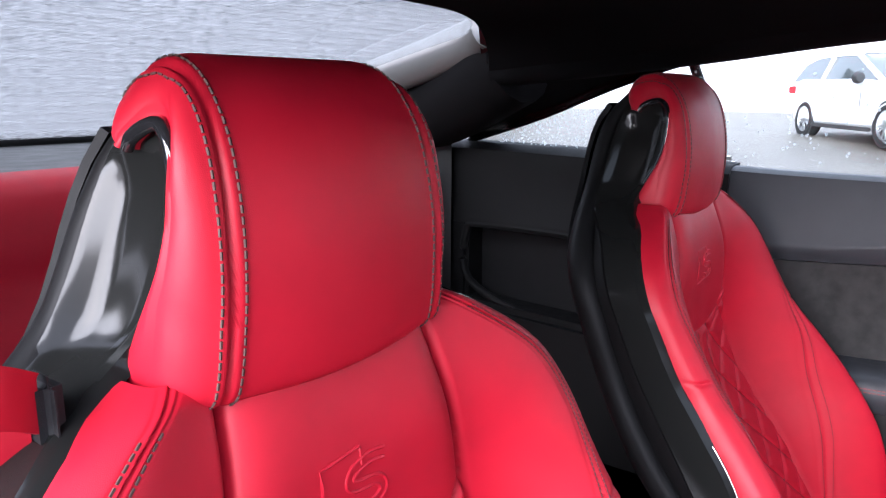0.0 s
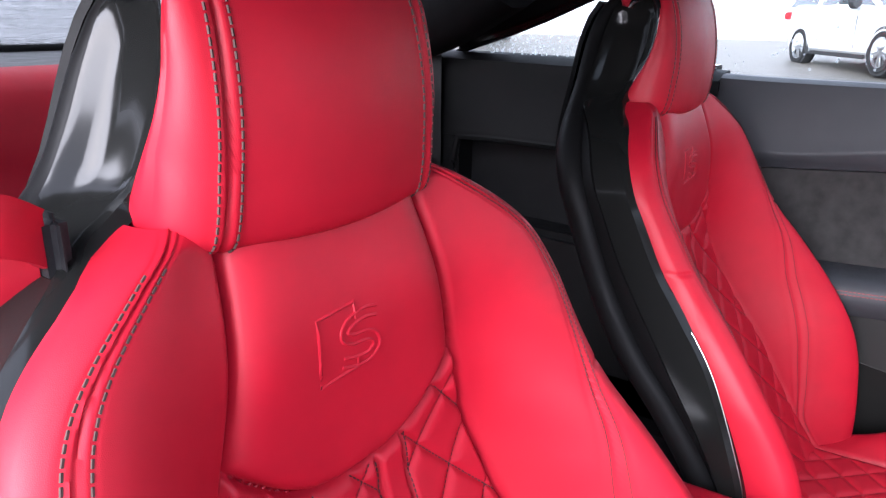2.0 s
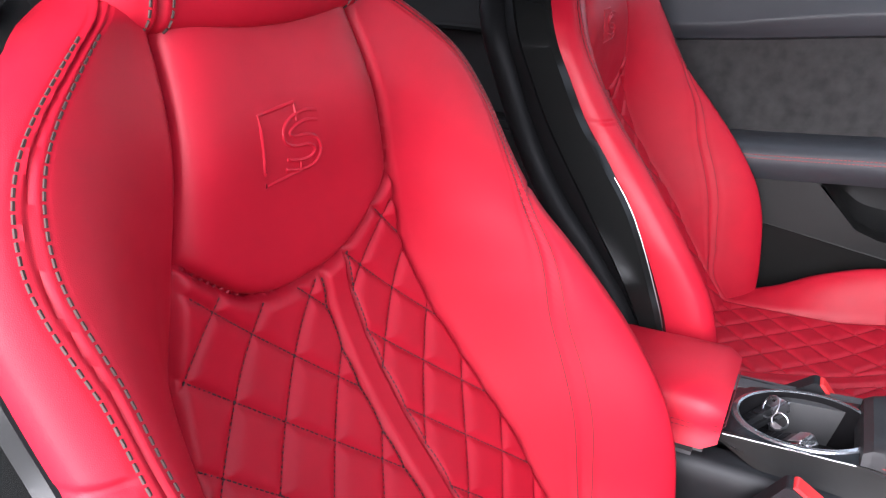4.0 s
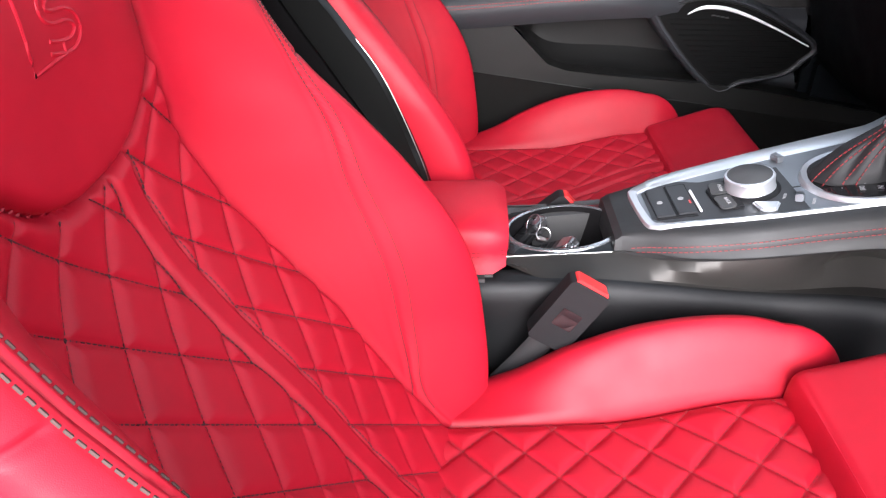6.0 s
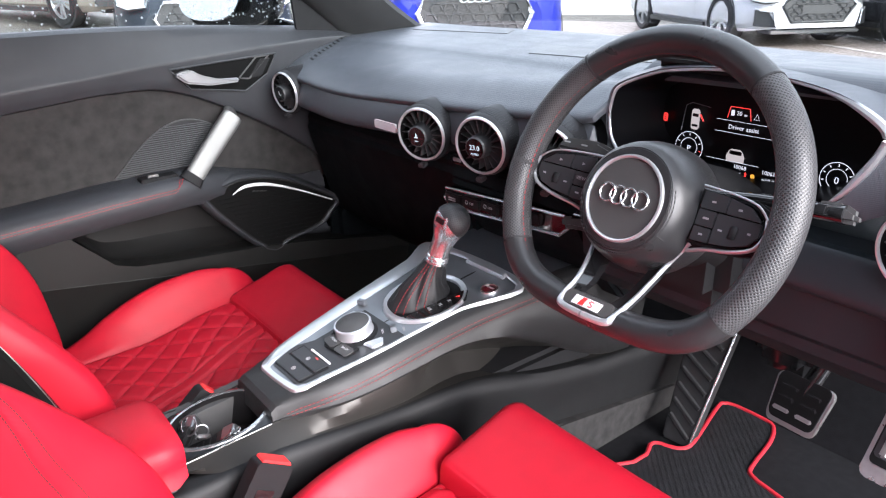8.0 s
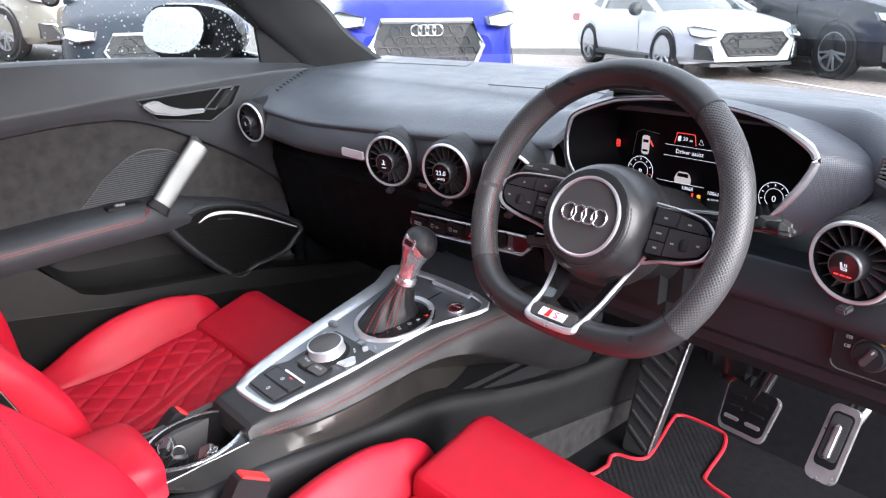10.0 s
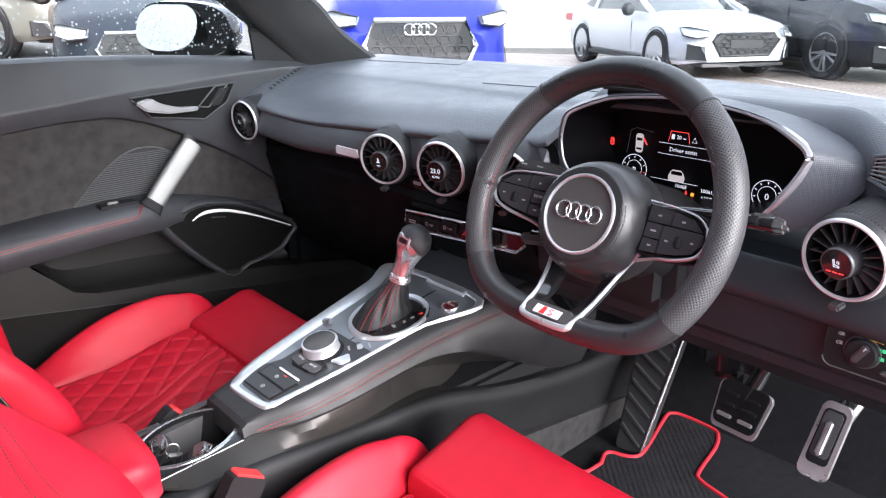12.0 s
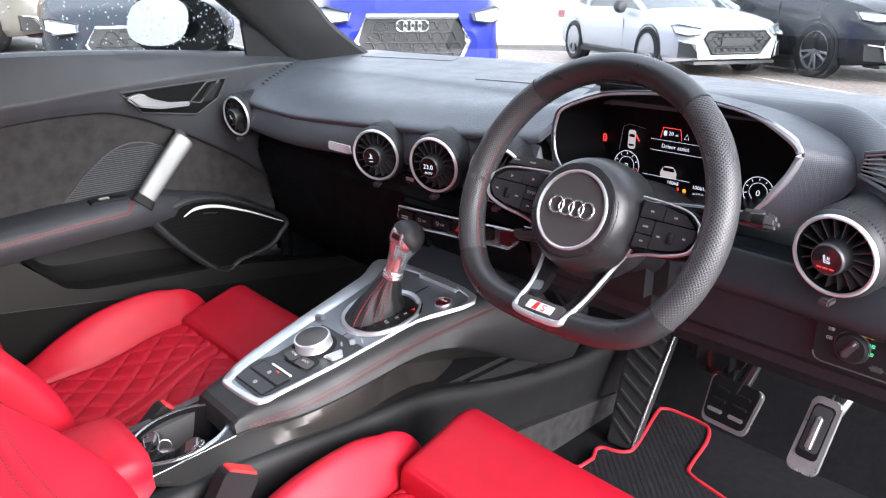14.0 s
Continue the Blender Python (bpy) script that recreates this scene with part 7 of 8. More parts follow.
def bar_rows(w, lo, hi, stations, power=0.5):
    """Rounded-square sections of a bar along the handle."""
    mid, half_n = (lo + hi) / 2, (hi - lo) / 2
    out = []
    for z, k in stations:
        out.append([PM @ Vector((w * k * math.copysign(abs(math.cos(a)) ** power, math.cos(a)), mid + half_n * math.copysign(abs(math.sin(a)) ** power, math.sin(a)) + 0.010 * ((z / ln - 0.5) ** 2 - 0.25), z)) for a in [2 * math.pi * i / 40 for i in range(40)]])
    return out


pull = part("pull_handle", sheet(bar_rows(0.0215, -0.012, 0.012, [(ln * i / 12 - 0.002, 0.92 + 0.10 * (i / 12)) for i in range(13)] + [(ln + 0.004, 0.94), (ln + 0.006, 0.7)]), close_u=True, caps=True), PULL, door, "satin aluminium pull handle", crease=60)
part("pull_foot", sheet(bar_rows(0.0225, -0.018, 0.010, [(-0.020, 1.1), (-0.008, 1.0), (0.001, 0.92)]), close_u=True, caps=True), PLASTIC, pull, "dark handle foot", crease=60)
part("pull_head", tube([pb - Vector((0.014, 0, 0.004)), pb + Vector((-0.035, 0.012, 0.006))], 0.017, 14, flat=0.65, up=(1, 0, 0)), PLASTIC_GREY, pull)
# upper speaker grille: slats inside a curved wedge
arc_ = smooth_path([(0, y, z) for y, z in ((0.206, 0.664), (0.232, 0.690), (0.262, 0.720), (0.305, 0.752), (0.340, 0.7675), (0.372, 0.771), (0.406, 0.764), (0.440, 0.746))], 4)
wedge = [(p.y, p.z) for p in arc_] + [(0.408, 0.706), (0.370, 0.664)]
part("grille_rim", tube([(-0.729, y, z) for y, z in wedge], 0.0018, 6, True), SLAT, door)
part("grille_back", prism(wedge, "x", -0.735, -0.7295), RUBBER, door)
wedge_l = func((0.664, 0.206), (0.690, 0.232), (0.720, 0.262), (0.752, 0.305), (0.7675, 0.340))
wedge_r = func((0.664, 0.370), (0.706, 0.408), (0.746, 0.440), (0.764, 0.406), (0.770, 0.375))
for k in range(22):
    z = 0.668 + 0.0044 * k
    ylo, yhi = wedge_l(min(z, 0.766)), wedge_r(min(z, 0.766))
    if yhi > ylo + 0.015 and z < 0.765:
        part("grille_slat", tube([(-0.728, ylo + 0.003, z), (-0.728, yhi - 0.003, z)], 0.0014, 5), SLAT, door)
# lower half: bin and lower speaker
skirt_z = func((-0.30, 0.525), (0.0, 0.497), (0.18, 0.470), (0.32, 0.450), (0.50, 0.425), (0.70, 0.395), (0.90, 0.37))
lower_poly = [(y, skirt_z(y)) for y in (-0.30, -0.1, 0.0, 0.1, 0.18, 0.25, 0.32, 0.41, 0.50, 0.60, 0.70, 0.80, 0.90)] + [(0.90, 0.40), (0.60, 0.452), (0.48, 0.4685), (0.285, 0.485), (0.205, 0.492), (0.165, 0.506), (0.098, 0.583), (0.085, 0.588), (-0.30, 0.610)]
part("lower_panel", prism(lower_poly, "x", -0.790, -0.668, 0.003), LOWER, door, "dark grey lower panel with bin")
rows = []
for i in range(41):
    y = -0.30 + 1.20 * i / 40
    z = skirt_z(y)
    rows.append([(-0.700, y, z + 0.004), (-0.670, y, z + 0.0015), (-0.668, y, z - 0.002), (-0.672, y, z - 0.010), (-0.684, y, z - 0.07), (-0.700, y, z - 0.15), (-0.712, y, 0.24), (-0.76, y, 0.23)])
part("lower_skirt", sheet(rows), LOWER, door, "dark skirt under the door panel's crease")
bin_lip = func((0.085, 0.588), (0.098, 0.583), (0.165, 0.506), (0.205, 0.492), (0.285, 0.485), (0.48, 0.4685), (0.60, 0.452), (0.72, 0.43))
rows = []
for i in range(64):
    y = 0.086 + 0.62 * i / 63
    lo, hi = bin_lip(y), max(az(y) - 0.070, bin_lip(y) + 0.006)
    dp = 0.072 * step(0.084, 0.15, y)
    rows.append([(-0.6685, y, lo + 0.0005), (-0.674, y, lo + 0.0025), (-0.680, y, lo - 0.002), (-0.690 - dp * 0.35, y, lo - 0.004), (-0.694 - dp * 0.8, y, lo + 0.10 * (hi - lo)), (-0.698 - dp, y, lo + 0.30 * (hi - lo)), (-0.698 - dp, y, lo + 0.7 * (hi - lo)), (-0.692 - dp, y, hi + 0.004)])
part("bin_lining", sheet(rows), BIN, door, "black soft lining of the door bin")
spk = [(0.375, 0.602), (0.42, 0.625), (0.473, 0.632), (0.56, 0.612), (0.679, 0.548), (0.665, 0.515), (0.634, 0.490), (0.56, 0.475), (0.50, 0.466)]
sp2 = [(p.y, p.z) for p in smooth_path([(0, a, b) for a, b in spk], 4, True)]
cy, cz = 0.535, 0.552
def spk_ring(k, x):
    return [(x, cy + (y - cy) * k, cz + (z - cz) * k * 1.02) for y, z in sp2]


part("speaker_surround", sheet([spk_ring(0.99, -0.680), spk_ring(1.0, -0.6705), spk_ring(1.015, -0.6690), spk_ring(1.05, -0.6675), spk_ring(1.10, -0.671), spk_ring(1.14, -0.680), spk_ring(1.16, -0.72)], close_u=True), DOOR_SOFT, door, "dark grey rounded speaker surround")
part("speaker_panel", prism(sp2, "x", -0.735, -0.672), SHADE_AND_MESH, door, "black mesh speaker cover")
part("speaker_rim", tube([(-0.671, y, z) for y, z in sp2], 0.0016, 8, True), LOWER, door)
strip_path = smooth_path([(-0.660, 0.428, 0.608), (-0.659, 0.458, 0.621), (-0.659, 0.51, 0.616), (-0.659, 0.585, 0.588), (-0.660, 0.672, 0.546)], 6)
part("speaker_strip", tube(strip_path, [0.0012 + 0.0026 * step(0, 7, n_) - 0.0024 * step(9, len(strip_path) - 1, n_) for n_ in range(len(strip_path))], 8), CAP, door, "bright aluminium strip")
for n_ in range(4):
    part("speaker_mark", prism(rounded(0.478 + 0.009 * n_, 0.485 + 0.009 * n_, 0.6020 - 0.0016 * n_, 0.6040 - 0.0016 * n_, 0.0004), "x", -0.672, -0.6705), SLAT, door)
for k in range(12):
    z = 0.482 + 0.0105 * k
    y0 = 0.50 - (z - 0.466) * 0.9
    y1 = min(0.63 + (z - 0.49) * 0.8, 0.679) if z < 0.55 else 0.679 - (z - 0.548) * 1.9
    if y1 > y0 + 0.04:
        part("mesh_rib", tube([(-0.6705, y0 + 0.01, z), (-0.6705, y1 - 0.012, z - 0.004)], 0.0012, 5), SHADE_AND_MESH, door)
# kick panel: the falling-off of light down here is painted into its colour
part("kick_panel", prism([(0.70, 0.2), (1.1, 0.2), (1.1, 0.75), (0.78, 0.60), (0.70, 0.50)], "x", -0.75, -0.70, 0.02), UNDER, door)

# door mirror outside the passenger window
mir = thing("door_mirror", "black door mirror with rain-spotted glass", "door mirror", (-0.95, 0.78, 0.93))
MM = Matrix.Translation((-0.955, 0.56, 1.0)) @ pose(0, 0, 0, 0, 0, 30)
house = []
for y, k in ((-0.005, 1.0), (0.02, 1.04), (0.06, 0.95), (0.10, 0.66), (0.12, 0.3)):
    house.append([((0.092 if math.cos(a) < 0 else 0.165) * k * math.copysign(abs(math.cos(a)) ** 0.7, math.cos(a)), y, 0.066 * k * math.copysign(abs(math.sin(a)) ** 0.7, math.sin(a))) for a in [2 * math.pi * i / 32 for i in range(32)]])
part("housing", shift(sheet(house, close_u=True, caps=True), MM), BODY, mir, "black mirror housing")
part("mirror_glass", shift(prism([(0.086 * math.copysign(abs(math.cos(a)) ** 0.8, math.cos(a)), 0.059 * math.copysign(abs(math.sin(a)) ** 0.8, math.sin(a))) for a in [2 * math.pi * i / 32 for i in range(32)]], "y", -0.026, -0.022), MM @ pose(0, 0, 0, -21, 0, 0)), MIRROR, mir, "silver mirror glass")
part("foot", tube([(-0.93, 0.64, 0.945), (-0.80, 0.70, 0.925)], 0.022, 10), BODY, mir)


# ---- outside: car park ----
WALL_WHITE = mat("white_cladding", (0.74, 0.74, 0.75), 0.7, mottle=0.04, mottle_size=2)
CLAD = mat("pale_grey_cladding", (0.10, 0.103, 0.107), 0.6, mottle=0.08, mottle_size=2)
solid("wall_ahead", block(-34, 10, 27, 27.3, -0.2, 7, 0.02), WALL_WHITE, "white clad showroom wall across the car park", "wall", "structure")
solid("wall_near", prism([(-13.3, 10.1), (5.2, 25.5), (5.0, 25.7), (-13.5, 10.3)], "z", -0.2, 4.5, 0.01), WALL_WHITE, "white plastered boundary wall behind the parked coupe", "wall", "structure")
solid("wall_side", block(-30.3, -30, -26, 40, -0.2, 6, 0.02), WALL_WHITE, "white clad wall beyond the parked cars", "wall", "structure")
shed = thing("wall_behind", "pale ribbed metal cladding of a shed behind the car", "wall", (-4, -13, 0), kind="structure")
part("backing", block(-22, 12, -13.3, -13.1, -0.2, 6.5, 0.01), CLAD, shed)
for k in range(40):
    part("cladding_rib", block(-22, 12, -13.12, -13.04, 0.15 + 0.155 * k, 0.225 + 0.155 * k, 0.02, 1), CLAD, shed)

TYRE = mat("tyre_rubber", (0.02, 0.02, 0.021), 0.75, mottle=0.2, mottle_size=8)
RIM = mat("silver_alloy", (0.55, 0.56, 0.58), 0.3, 0.9)
DARK_GLASS = mat("tinted_car_glass", (0.06, 0.075, 0.075), 0.06, coat=1.0)
LAMP = mat("clear_headlamp", (0.50, 0.54, 0.56), 0.15, coat=0.9)
TAIL = mat("red_tail_lamp", (0.55, 0.02, 0.03), 0.2, coat=0.8)
GRILLE_BAR = mat("dark_grille_bar", (0.05, 0.051, 0.054), 0.35, spec=0.4)
TRIM_DARK = mat("dark_bumper_plastic", (0.035, 0.036, 0.038), 0.45)


def build_parked(label, paint, at, heading, L, W, H, hood_z, wheel_r, wheelbase, group="parked cars", tall=False, grille_rim=CHROME, emblem=True):
    """A parked car: lofted body, glasshouse, lamps, grille and wheels. It heads along heading, at is the middle on the ground."""
    a = math.atan2(heading[1], heading[0])
    m = Matrix.Translation(at) @ Matrix.Rotation(a, 4, "Z")       # x ahead, y to the left
    car = thing("parked_car", label, "car", at, group)

    def add(n, bm, material, lab="", parent=None, **k):
        return part(n, shift(bm, m), material, parent or car, lab, **k)
    h = L / 2
    cowl = 0.16 * L
    arch = 0.05 if tall else 0.022
    top = func((-h, hood_z * (1.12 if tall else 1.02)), (-h + 0.12, hood_z * 1.16), (-0.9, hood_z * 1.18), (cowl, hood_z * 1.16), (h - 0.55, hood_z * 1.02), (h - 0.18, hood_z * 0.90), (h, hood_z * 0.70))
    wid = func((-h, 0.80), (-h + 0.25, 0.95), (-1.0, 1.0), (1.0, 1.0), (h - 0.45, 0.97), (h - 0.15, 0.86), (h, 0.70))
    rows = []
    for i in range(45):
        s = -h + L * i / 44
        w, t = W / 2 * wid(s), top(s)
        lo = 0.20 + 0.06 * max(abs(s) - (h - 0.4), 0) / 0.4
        right = [(w * 0.90, lo), (w * 0.985, lo + 0.10), (w, lo + 0.25), (w * 0.985, t * 0.72), (w * 0.97, t * 0.86), (w * 0.90, t * 0.965), (w * 0.72, t * 1.0), (w * 0.40, t * 1.012), (0, t * 1.018)]
        rows.append([(s, -y, z) for y, z in right] + [(s, y, z) for y, z in right[-2::-1]])
    body = add("body", sheet(rows, close_u=True, caps=True), paint, "", crease=30)
    # glasshouse and roof
    rear_x = -h + (0.10 if tall else 0.55)
    rows, roofrows = [], []
    prof = [(cowl + 0.25, 0.0), (cowl - 0.35, 0.62), (cowl - 0.75, 0.93), (cowl - 1.3, 1.0), (-0.6, 0.985), (rear_x + 0.55, 0.86 if not tall else 0.95), (rear_x + 0.2, 0.45 if not tall else 0.75), (rear_x, 0.0)]
    belt = hood_z * 1.13
    for x, k in prof:
        z = belt + (H - belt) * k
        w0, w1 = W / 2 * 0.90, W / 2 * (0.90 - 0.20 * k)
        rows.append([(x, -w0, belt - 0.02), (x, -w1, max(z - 0.06, belt - 0.02)), (x, -w1 * 0.85, z), (x, 0, z + 0.02), (x, w1 * 0.85, z), (x, w1, max(z - 0.06, belt - 0.02)), (x, w0, belt - 0.02)])
        if 0.8 < k:
            roofrows.append([(x, -w1 * 1.01, z - 0.045), (x, -w1 * 0.87, z + 0.012), (x, 0, z + 0.034), (x, w1 * 0.87, z + 0.012), (x, w1 * 1.01, z - 0.045)])
    add("glasshouse", sheet(rows), DARK_GLASS, "tinted windows", crease=25)
    add("roof", thick(sheet(roofrows), 0.01), paint)
    for sy in (-1, 1):
        for (xa, ka), (xb, kb) in ((prof[0], prof[2]), (prof[4], prof[4])):
            if xa == xb:
                xb, kb = xa - 0.08, ka
                pa_ = (xa - 0.35, sy * W / 2 * 0.90, belt - 0.02)
                pb_ = (xa - 0.30, sy * W / 2 * 0.725, H - 0.07)
            else:
                pa_ = (xa, sy * W / 2 * 0.89, belt - 0.01)
                pb_ = (xb, sy * W / 2 * (0.905 - 0.2 * kb), belt + (H - belt) * kb - 0.04)
            add("pillar", tube([pa_, pb_], 0.045, 8), paint)
        add("mirror", shift(lathe([(0.0, 0.09), (0.07, 0.08), (0.10, 0.03), (0.10, -0.03), (0.0, -0.06)], 14), Matrix.Translation((cowl - 0.15, sy * (W / 2 + 0.08), belt + 0.03)) @ pose(0, 0, 0, 0, 90, 0)), TRIM_DARK)
        add("sill", block(-wheelbase / 2 + 0.38, wheelbase / 2 - 0.38, sy * W / 2 - 0.04, sy * W / 2 + 0.005, 0.20, 0.27, 0.01), TRIM_DARK)
        add("door_seam", tube([(cowl - 0.15, sy * (W / 2 - 0.004), 0.35), (cowl - 0.18, sy * (W / 2 - 0.012), belt * 0.84)], 0.006, 4), TRIM_DARK)
        # wheels in dark arches
        for wx in (-wheelbase / 2, wheelbase / 2):
            add("wheel_arch", lathe([(0.0, -0.12), (wheel_r + arch, -0.12), (wheel_r + arch, 0.004), (wheel_r + 0.014, 0.008), (wheel_r + 0.008, -0.02), (0.0, -0.02)], 36, Matrix.Translation((wx, sy * (W / 2 - 0.012), wheel_r + 0.015)) @ pose(0, 0, 0, -90 * sy, 0, 0)), TRIM_DARK, "black wheel arch")
            wm = Matrix.Translation((wx, sy * (W / 2 - 0.03), wheel_r)) @ pose(0, 0, 0, -90 * sy, 0, 0)
            wh = add("wheel", lathe([(wheel_r * 0.70, 0.02), (wheel_r * 0.74, 0.045), (wheel_r * 0.93, 0.045), (wheel_r, 0.02), (wheel_r, -0.18), (wheel_r * 0.7, -0.18)], 36, wm, cap=False), TYRE, "black tyre on alloy wheel")
            add("rim", lathe([(wheel_r * 0.66, -0.02), (wheel_r * 0.70, 0.036), (wheel_r * 0.735, 0.036), (wheel_r * 0.735, -0.1)], 36, wm, cap=False), RIM, "", wh)
            add("brake_disc", lathe([(0.0, -0.06), (wheel_r * 0.6, -0.06), (wheel_r * 0.6, -0.08)], 24, wm), TYRE, "", wh)
            for k in range(10):
                bm = prism([(0.03, -0.022), (wheel_r * 0.70, -0.014), (wheel_r * 0.70, 0.014), (0.03, 0.022)], "z", 0.005, 0.03, 0.004, 1)
                add("wheel_spoke", shift(bm, wm @ pose(0, 0, 0, 0, 0, 36 * k + (6 if k % 2 else -6))), RIM, "", wh)
            add("hub_cap", lathe([(0.0, 0.034), (0.05, 0.03), (0.055, 0.0)], 16, wm), RIM, "", wh)
    # front: grille, lamps, intakes
    gz0, gz1 = 0.34, hood_z * 0.80
    gw = W * 0.29
    xf = h + 0.012
    out = [(-gw * 0.72, gz0), (gw * 0.72, gz0), (gw, (gz0 + gz1) / 2 + 0.06), (gw * 0.80, gz1), (-gw * 0.80, gz1), (-gw, (gz0 + gz1) / 2 + 0.06)]
    gr = add("grille", prism(out, "x", h - 0.12, xf, 0.004, 1), TRIM_DARK, "dark honeycomb grille")
    add("grille_rim", tube([(xf + 0.004, y, z) for y, z in out], 0.028 if emblem else 0.018, 8, True), grille_rim, "", gr)
    cols, lines = 9, 6
    cw, ch = 2 * gw / cols, (gz1 - gz0) / lines
    for r in range(lines + 1):
        z = gz0 + ch * r
        reach = gw * (0.72 + 0.26 * min(1, 2 * (z - gz0) / (gz1 - gz0))) if z < (gz0 + gz1) / 2 + 0.06 else gw * 0.86
        for c in range(cols + 2):
            y = -gw - cw / 2 + cw * c + (cw / 2 if r % 2 else 0)
            if abs(y) + cw * 0.5 > reach or z - ch * 0.4 < gz0 or z + ch * 0.4 > gz1:
                continue
            cell = [(y - 0.46 * cw, z), (y - 0.24 * cw, z + 0.52 * ch), (y + 0.24 * cw, z + 0.52 * ch), (y + 0.46 * cw, z), (y + 0.24 * cw, z - 0.52 * ch), (y - 0.24 * cw, z - 0.52 * ch)]
            add("honeycomb_cell", tube([(xf + 0.008, a_, b_) for a_, b_ in cell], 0.0085, 5, True), GRILLE_BAR, "", gr)
    for k in range(4 if emblem else 0):
        add("emblem_ring", tube([(xf + 0.02, -0.105 + 0.07 * k + 0.052 * math.cos(2 * math.pi * i / 18), gz1 - 0.085 + 0.052 * math.sin(2 * math.pi * i / 18)) for i in range(18)], 0.007, 6, True), CHROME, "", gr)
    add("plate_carrier", block(xf + 0.004, xf + 0.016, -0.26, 0.26, gz0 + 0.10, gz0 + 0.21, 0.004), TRIM_DARK, "", gr)
    for sy in (-1, 1):
        z = hood_z * 0.80
        lamp = [(h - 0.03, sy * gw * 1.12, z - 0.045), (h - 0.06, sy * gw * 1.08, z + 0.035), (h - 0.24, sy * W * 0.435, z + 0.085), (h - 0.34, sy * W * 0.468, z + 0.07), (h - 0.26, sy * W * 0.462, z - 0.035), (h - 0.10, sy * W * 0.41, z - 0.065)]
        bm = bmesh.new()
        front = [bm.verts.new(p) for p in lamp]
        back = [bm.verts.new((p[0] - 0.10, p[1] * 0.96, p[2])) for p in lamp]
        bm.faces.new(front)
        for i in range(6):
            bm.faces.new((front[i], front[(i + 1) % 6], back[(i + 1) % 6], back[i]))
        hl = add("headlamp", shift(bm, Matrix.Translation((0.045, sy * 0.012, 0))), LAMP, "clear headlamp")
        add("lamp_edge", tube([(p[0] + 0.047, p[1] + sy * 0.012, p[2]) for p in lamp], 0.008, 6, True), TRIM_DARK, "", hl)
        add("running_light", tube([(p[0] + 0.052, p[1] * 0.995 + sy * 0.012, p[2] + 0.018) for p in (lamp[0], lamp[5], lamp[4])], 0.012, 6), CAP, "", hl)
        intake = [(h - 0.02, sy * gw * 1.10, 0.28), (h - 0.05, sy * gw * 1.16, 0.47), (h - 0.20, sy * W * 0.44, 0.50), (h - 0.17, sy * W * 0.44, 0.29)]
        bm = bmesh.new()
        front = [bm.verts.new(p) for p in intake]
        back = [bm.verts.new((p[0] - 0.12, p[1] * 0.96, p[2])) for p in intake]
        bm.faces.new(front)
        for i in range(4):
            bm.faces.new((front[i], front[(i + 1) % 4], back[(i + 1) % 4], back[i]))
        add("intake", shift(bm, Matrix.Translation((0.05, sy * 0.012, 0))), TRIM_DARK, "dark side intake")
        add("intake_trim", tube([(h + 0.035, sy * gw * 1.16, 0.30), (h + 0.005, sy * gw * 1.22, 0.47), (h - 0.12, sy * W * 0.425, 0.49)], 0.014, 6), CHROME)
        add("tail_lamp", block(-h - 0.01, -h + 0.30, min(sy * W * 0.33, sy * W * 0.475), max(sy * W * 0.33, sy * W * 0.475), hood_z * 0.86, hood_z * 1.02, 0.02), TAIL, "red tail lamp")
    add("bumper_lip", block(h - 0.30, h + 0.005, -W * 0.36, W * 0.36, 0.19, 0.235, 0.012), TRIM_DARK)
    return car


BLUE = mat("blue_car_paint", (0.012, 0.022, 0.30), 0.28, spec=0.4, coat=0.35, mottle=0.04)
WHITE = mat("white_car_paint", (0.72, 0.72, 0.73), 0.25, coat=0.7, mottle=0.02)
SLATE = mat("slate_car_paint", (0.03, 0.037, 0.048), 0.4, spec=0.25, coat=0.0, mottle=0.04)
BLACKP = mat("charcoal_car_paint", (0.025, 0.026, 0.03), 0.2, coat=0.4, mottle=0.04)
BEIGE = mat("champagne_car_paint", (0.42, 0.39, 0.33), 0.3, 0.3, coat=1.0, mottle=0.04)


def nose_at(px, py, hd, L):
    """The middle of a car whose nose stands at (px, py)."""
    n = math.hypot(*hd)
    x, y = px - hd[0] / n * L / 2, py - hd[1] / n * L / 2
    return (x, y, tarmac(x, y))


build_parked("bright blue sports utility car with a silver-rimmed grille", BLUE, nose_at(-4.75, 4.62, (0.80, -0.60), 4.6), (0.80, -0.60), 4.6, 1.90, 1.70, 1.16, 0.36, 2.82, tall=True)
build_parked("white sports coupe with black grille and alloy wheels", WHITE, nose_at(-4.03, 9.97, (0.885, -0.465), 4.2), (0.885, -0.465), 4.2, 1.83, 1.35, 0.80, 0.335, 2.5, grille_rim=TRIM_DARK, emblem=False)
build_parked("charcoal sports utility car parked beside the coupe", BLACKP, (-4.14, 12.39, tarmac(-4.14, 12.39)), (0.885, -0.465), 4.65, 1.90, 1.66, 1.05, 0.37, 2.82, tall=True)
build_parked("slate grey hatchback with silver grille slats", SLATE, nose_at(-6.6, 2.72, (0.95, -0.30), 4.35), (0.95, -0.30), 4.35, 1.82, 1.45, 0.95, 0.33, 2.63, tall=True, emblem=False)
build_parked("champagne estate car seen past the side window", BEIGE, (-13.4, 2.9, tarmac(-13.4, 2.9)), (0.95, 0.30), 4.6, 1.85, 1.62, 1.05, 0.36, 2.8, tall=True)
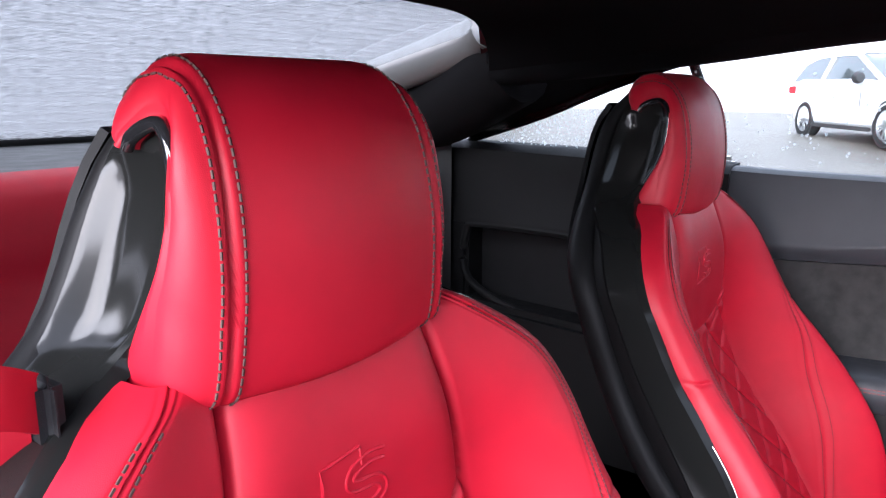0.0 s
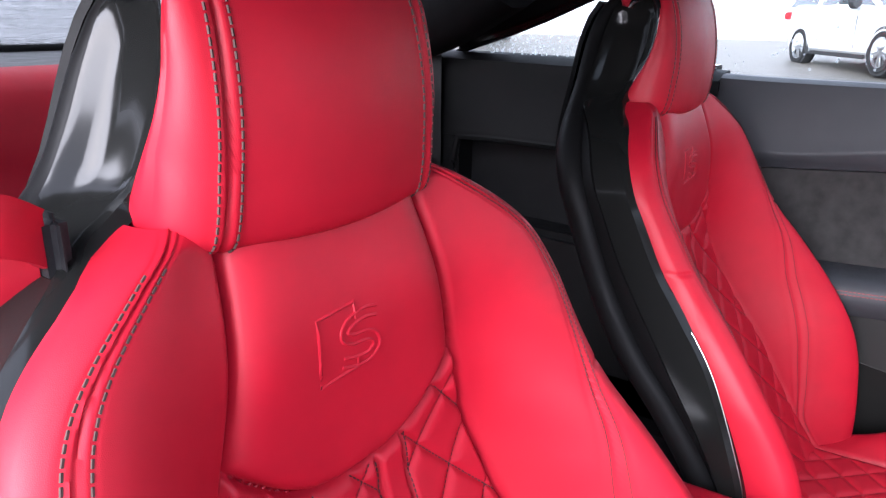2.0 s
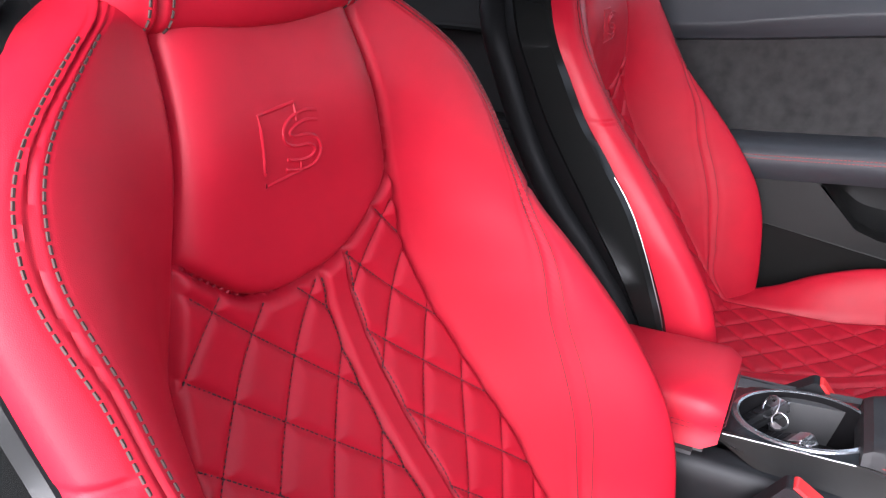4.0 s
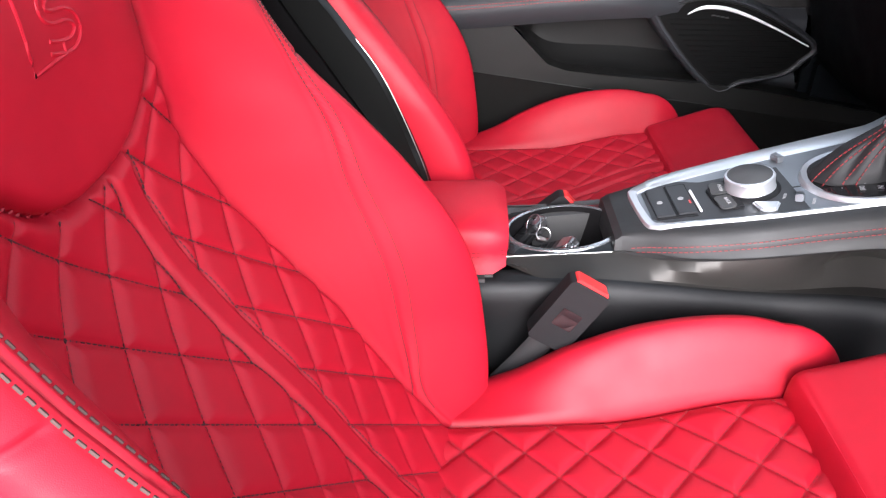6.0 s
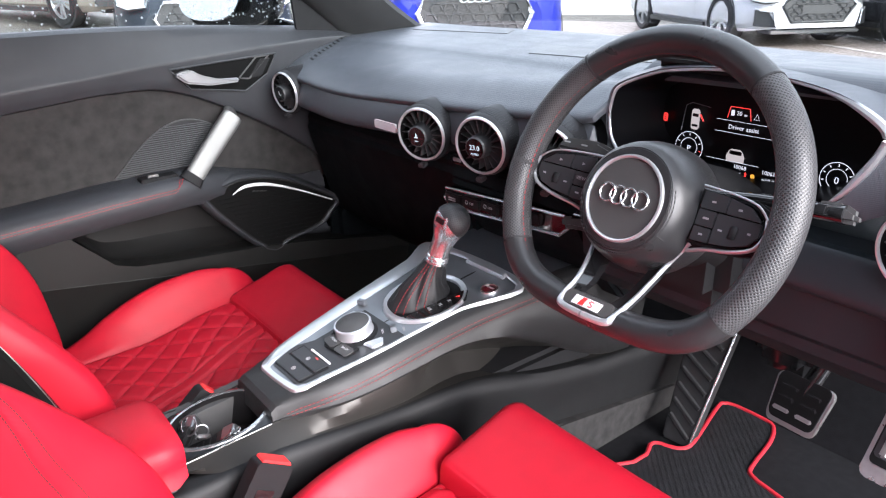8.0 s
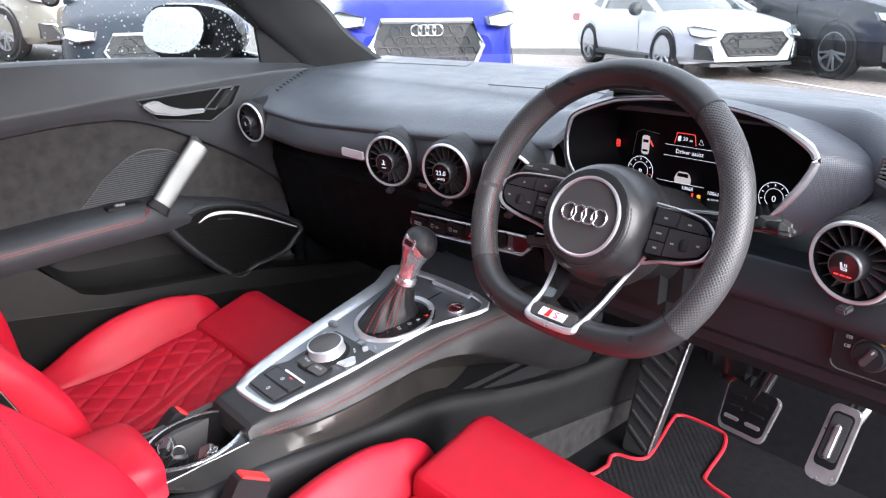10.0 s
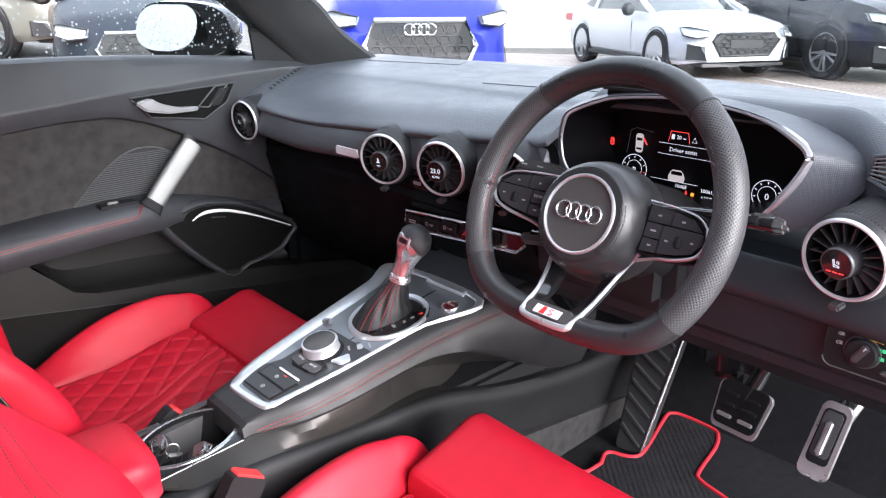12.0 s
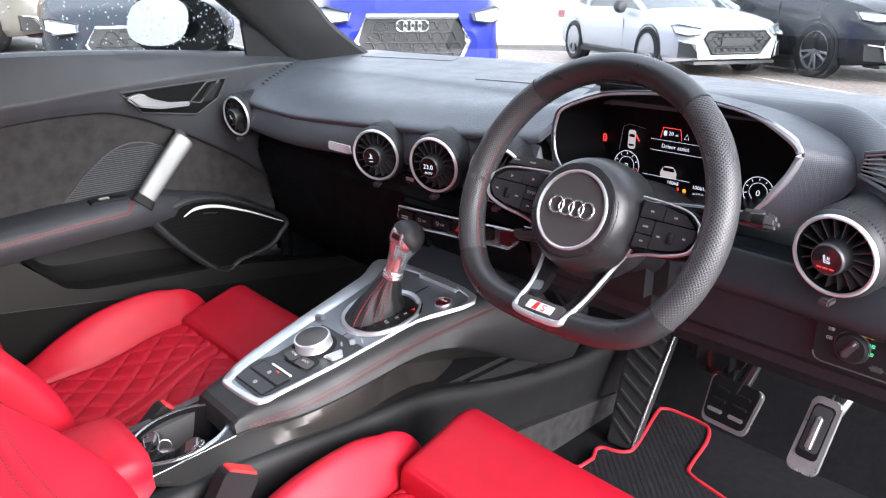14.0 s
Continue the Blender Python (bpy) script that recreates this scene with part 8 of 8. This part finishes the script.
build_parked("white people carrier with tinted side windows", WHITE, (-14.36, -1.17, tarmac(-14.36, -1.17)), (0.815, 0.578), 4.4, 1.75, 1.52, 0.92, 0.325, 2.7, tall=True)

# rain drops on the side window and the mirror
rng = random.Random(5)
DROP = glass_mat("water_drop", (0.80, 0.82, 0.82), 0.02)
dn = DROP.node_tree
soft_, mix_ = dn.nodes.new("ShaderNodeBsdfTranslucent"), dn.nodes.new("ShaderNodeMixShader")
soft_.inputs[0].default_value = (0.9, 0.92, 0.92, 1)
mix_.inputs[0].default_value = 0.6
dn.links.new(dn.nodes["Mix Shader"].outputs[0], mix_.inputs[1])
dn.links.new(soft_.outputs[0], mix_.inputs[2])
dn.links.new(mix_.outputs[0], dn.nodes["Material Output"].inputs[0])
verts, faces = [], []


def drop(c, r, nx):
    k = len(verts)
    for ring_, h_ in ((1.0, 0.0), (0.75, 0.45), (0.3, 0.62)):
        for i in range(6):
            t = 2 * math.pi * i / 6
            verts.append((c[0] + nx * r * h_, c[1] + r * ring_ * math.cos(t), c[2] + r * ring_ * math.sin(t) * 1.1))
    for lvl in (0, 1):
        for i in range(6):
            j = (i + 1) % 6
            faces.append((k + lvl * 6 + i, k + lvl * 6 + j, k + lvl * 6 + 6 + j, k + lvl * 6 + 6 + i))
    faces.append(tuple(k + 12 + i for i in range(6)))


for _ in range(1100):
    y = rng.uniform(-0.85, 0.70)
    top_ = window_top(y)
    lo_ = sill_z(y)
    if top_ - lo_ < 0.02:
        continue
    z = rng.uniform(lo_, top_)
    if -0.30 < y < 0.0 and rng.random() < 0.5:
        continue
    q = (z - lo_ + 0.03) / 0.25
    drop((-(0.785 - 0.14 * q) - 0.004, y, z), rng.choice((0.0011, 0.0015, 0.0019, 0.0026)), -1)
me = bpy.data.meshes.new("rain_drops")
me.from_pydata(verts, [], faces)
for p_ in me.polygons:
    p_.use_smooth = True
me.materials.append(DROP)
rd = tagged(new("rain_drops", me), "fine rain drops on the side window", "rain drops", kind="stuff")
rd.visible_shadow = False
# painted bay lines
LINE = mat("worn_white_line", (0.26, 0.25, 0.23), 0.7, mottle=0.25, mottle_size=6)
for k in range(3):
    bm = block(-2.6, 2.6, -0.05, 0.05, 0.0, 0.004, 0.0)
    solid("bay_line", shift(bm, Matrix.Translation((-3.2 + 1.4 * k, 6.6 + 2.6 * k, -0.098)) @ pose(0, 0, 0, 0, 0, -27.7)), LINE, "worn white parking bay line", "road marking", "structure")
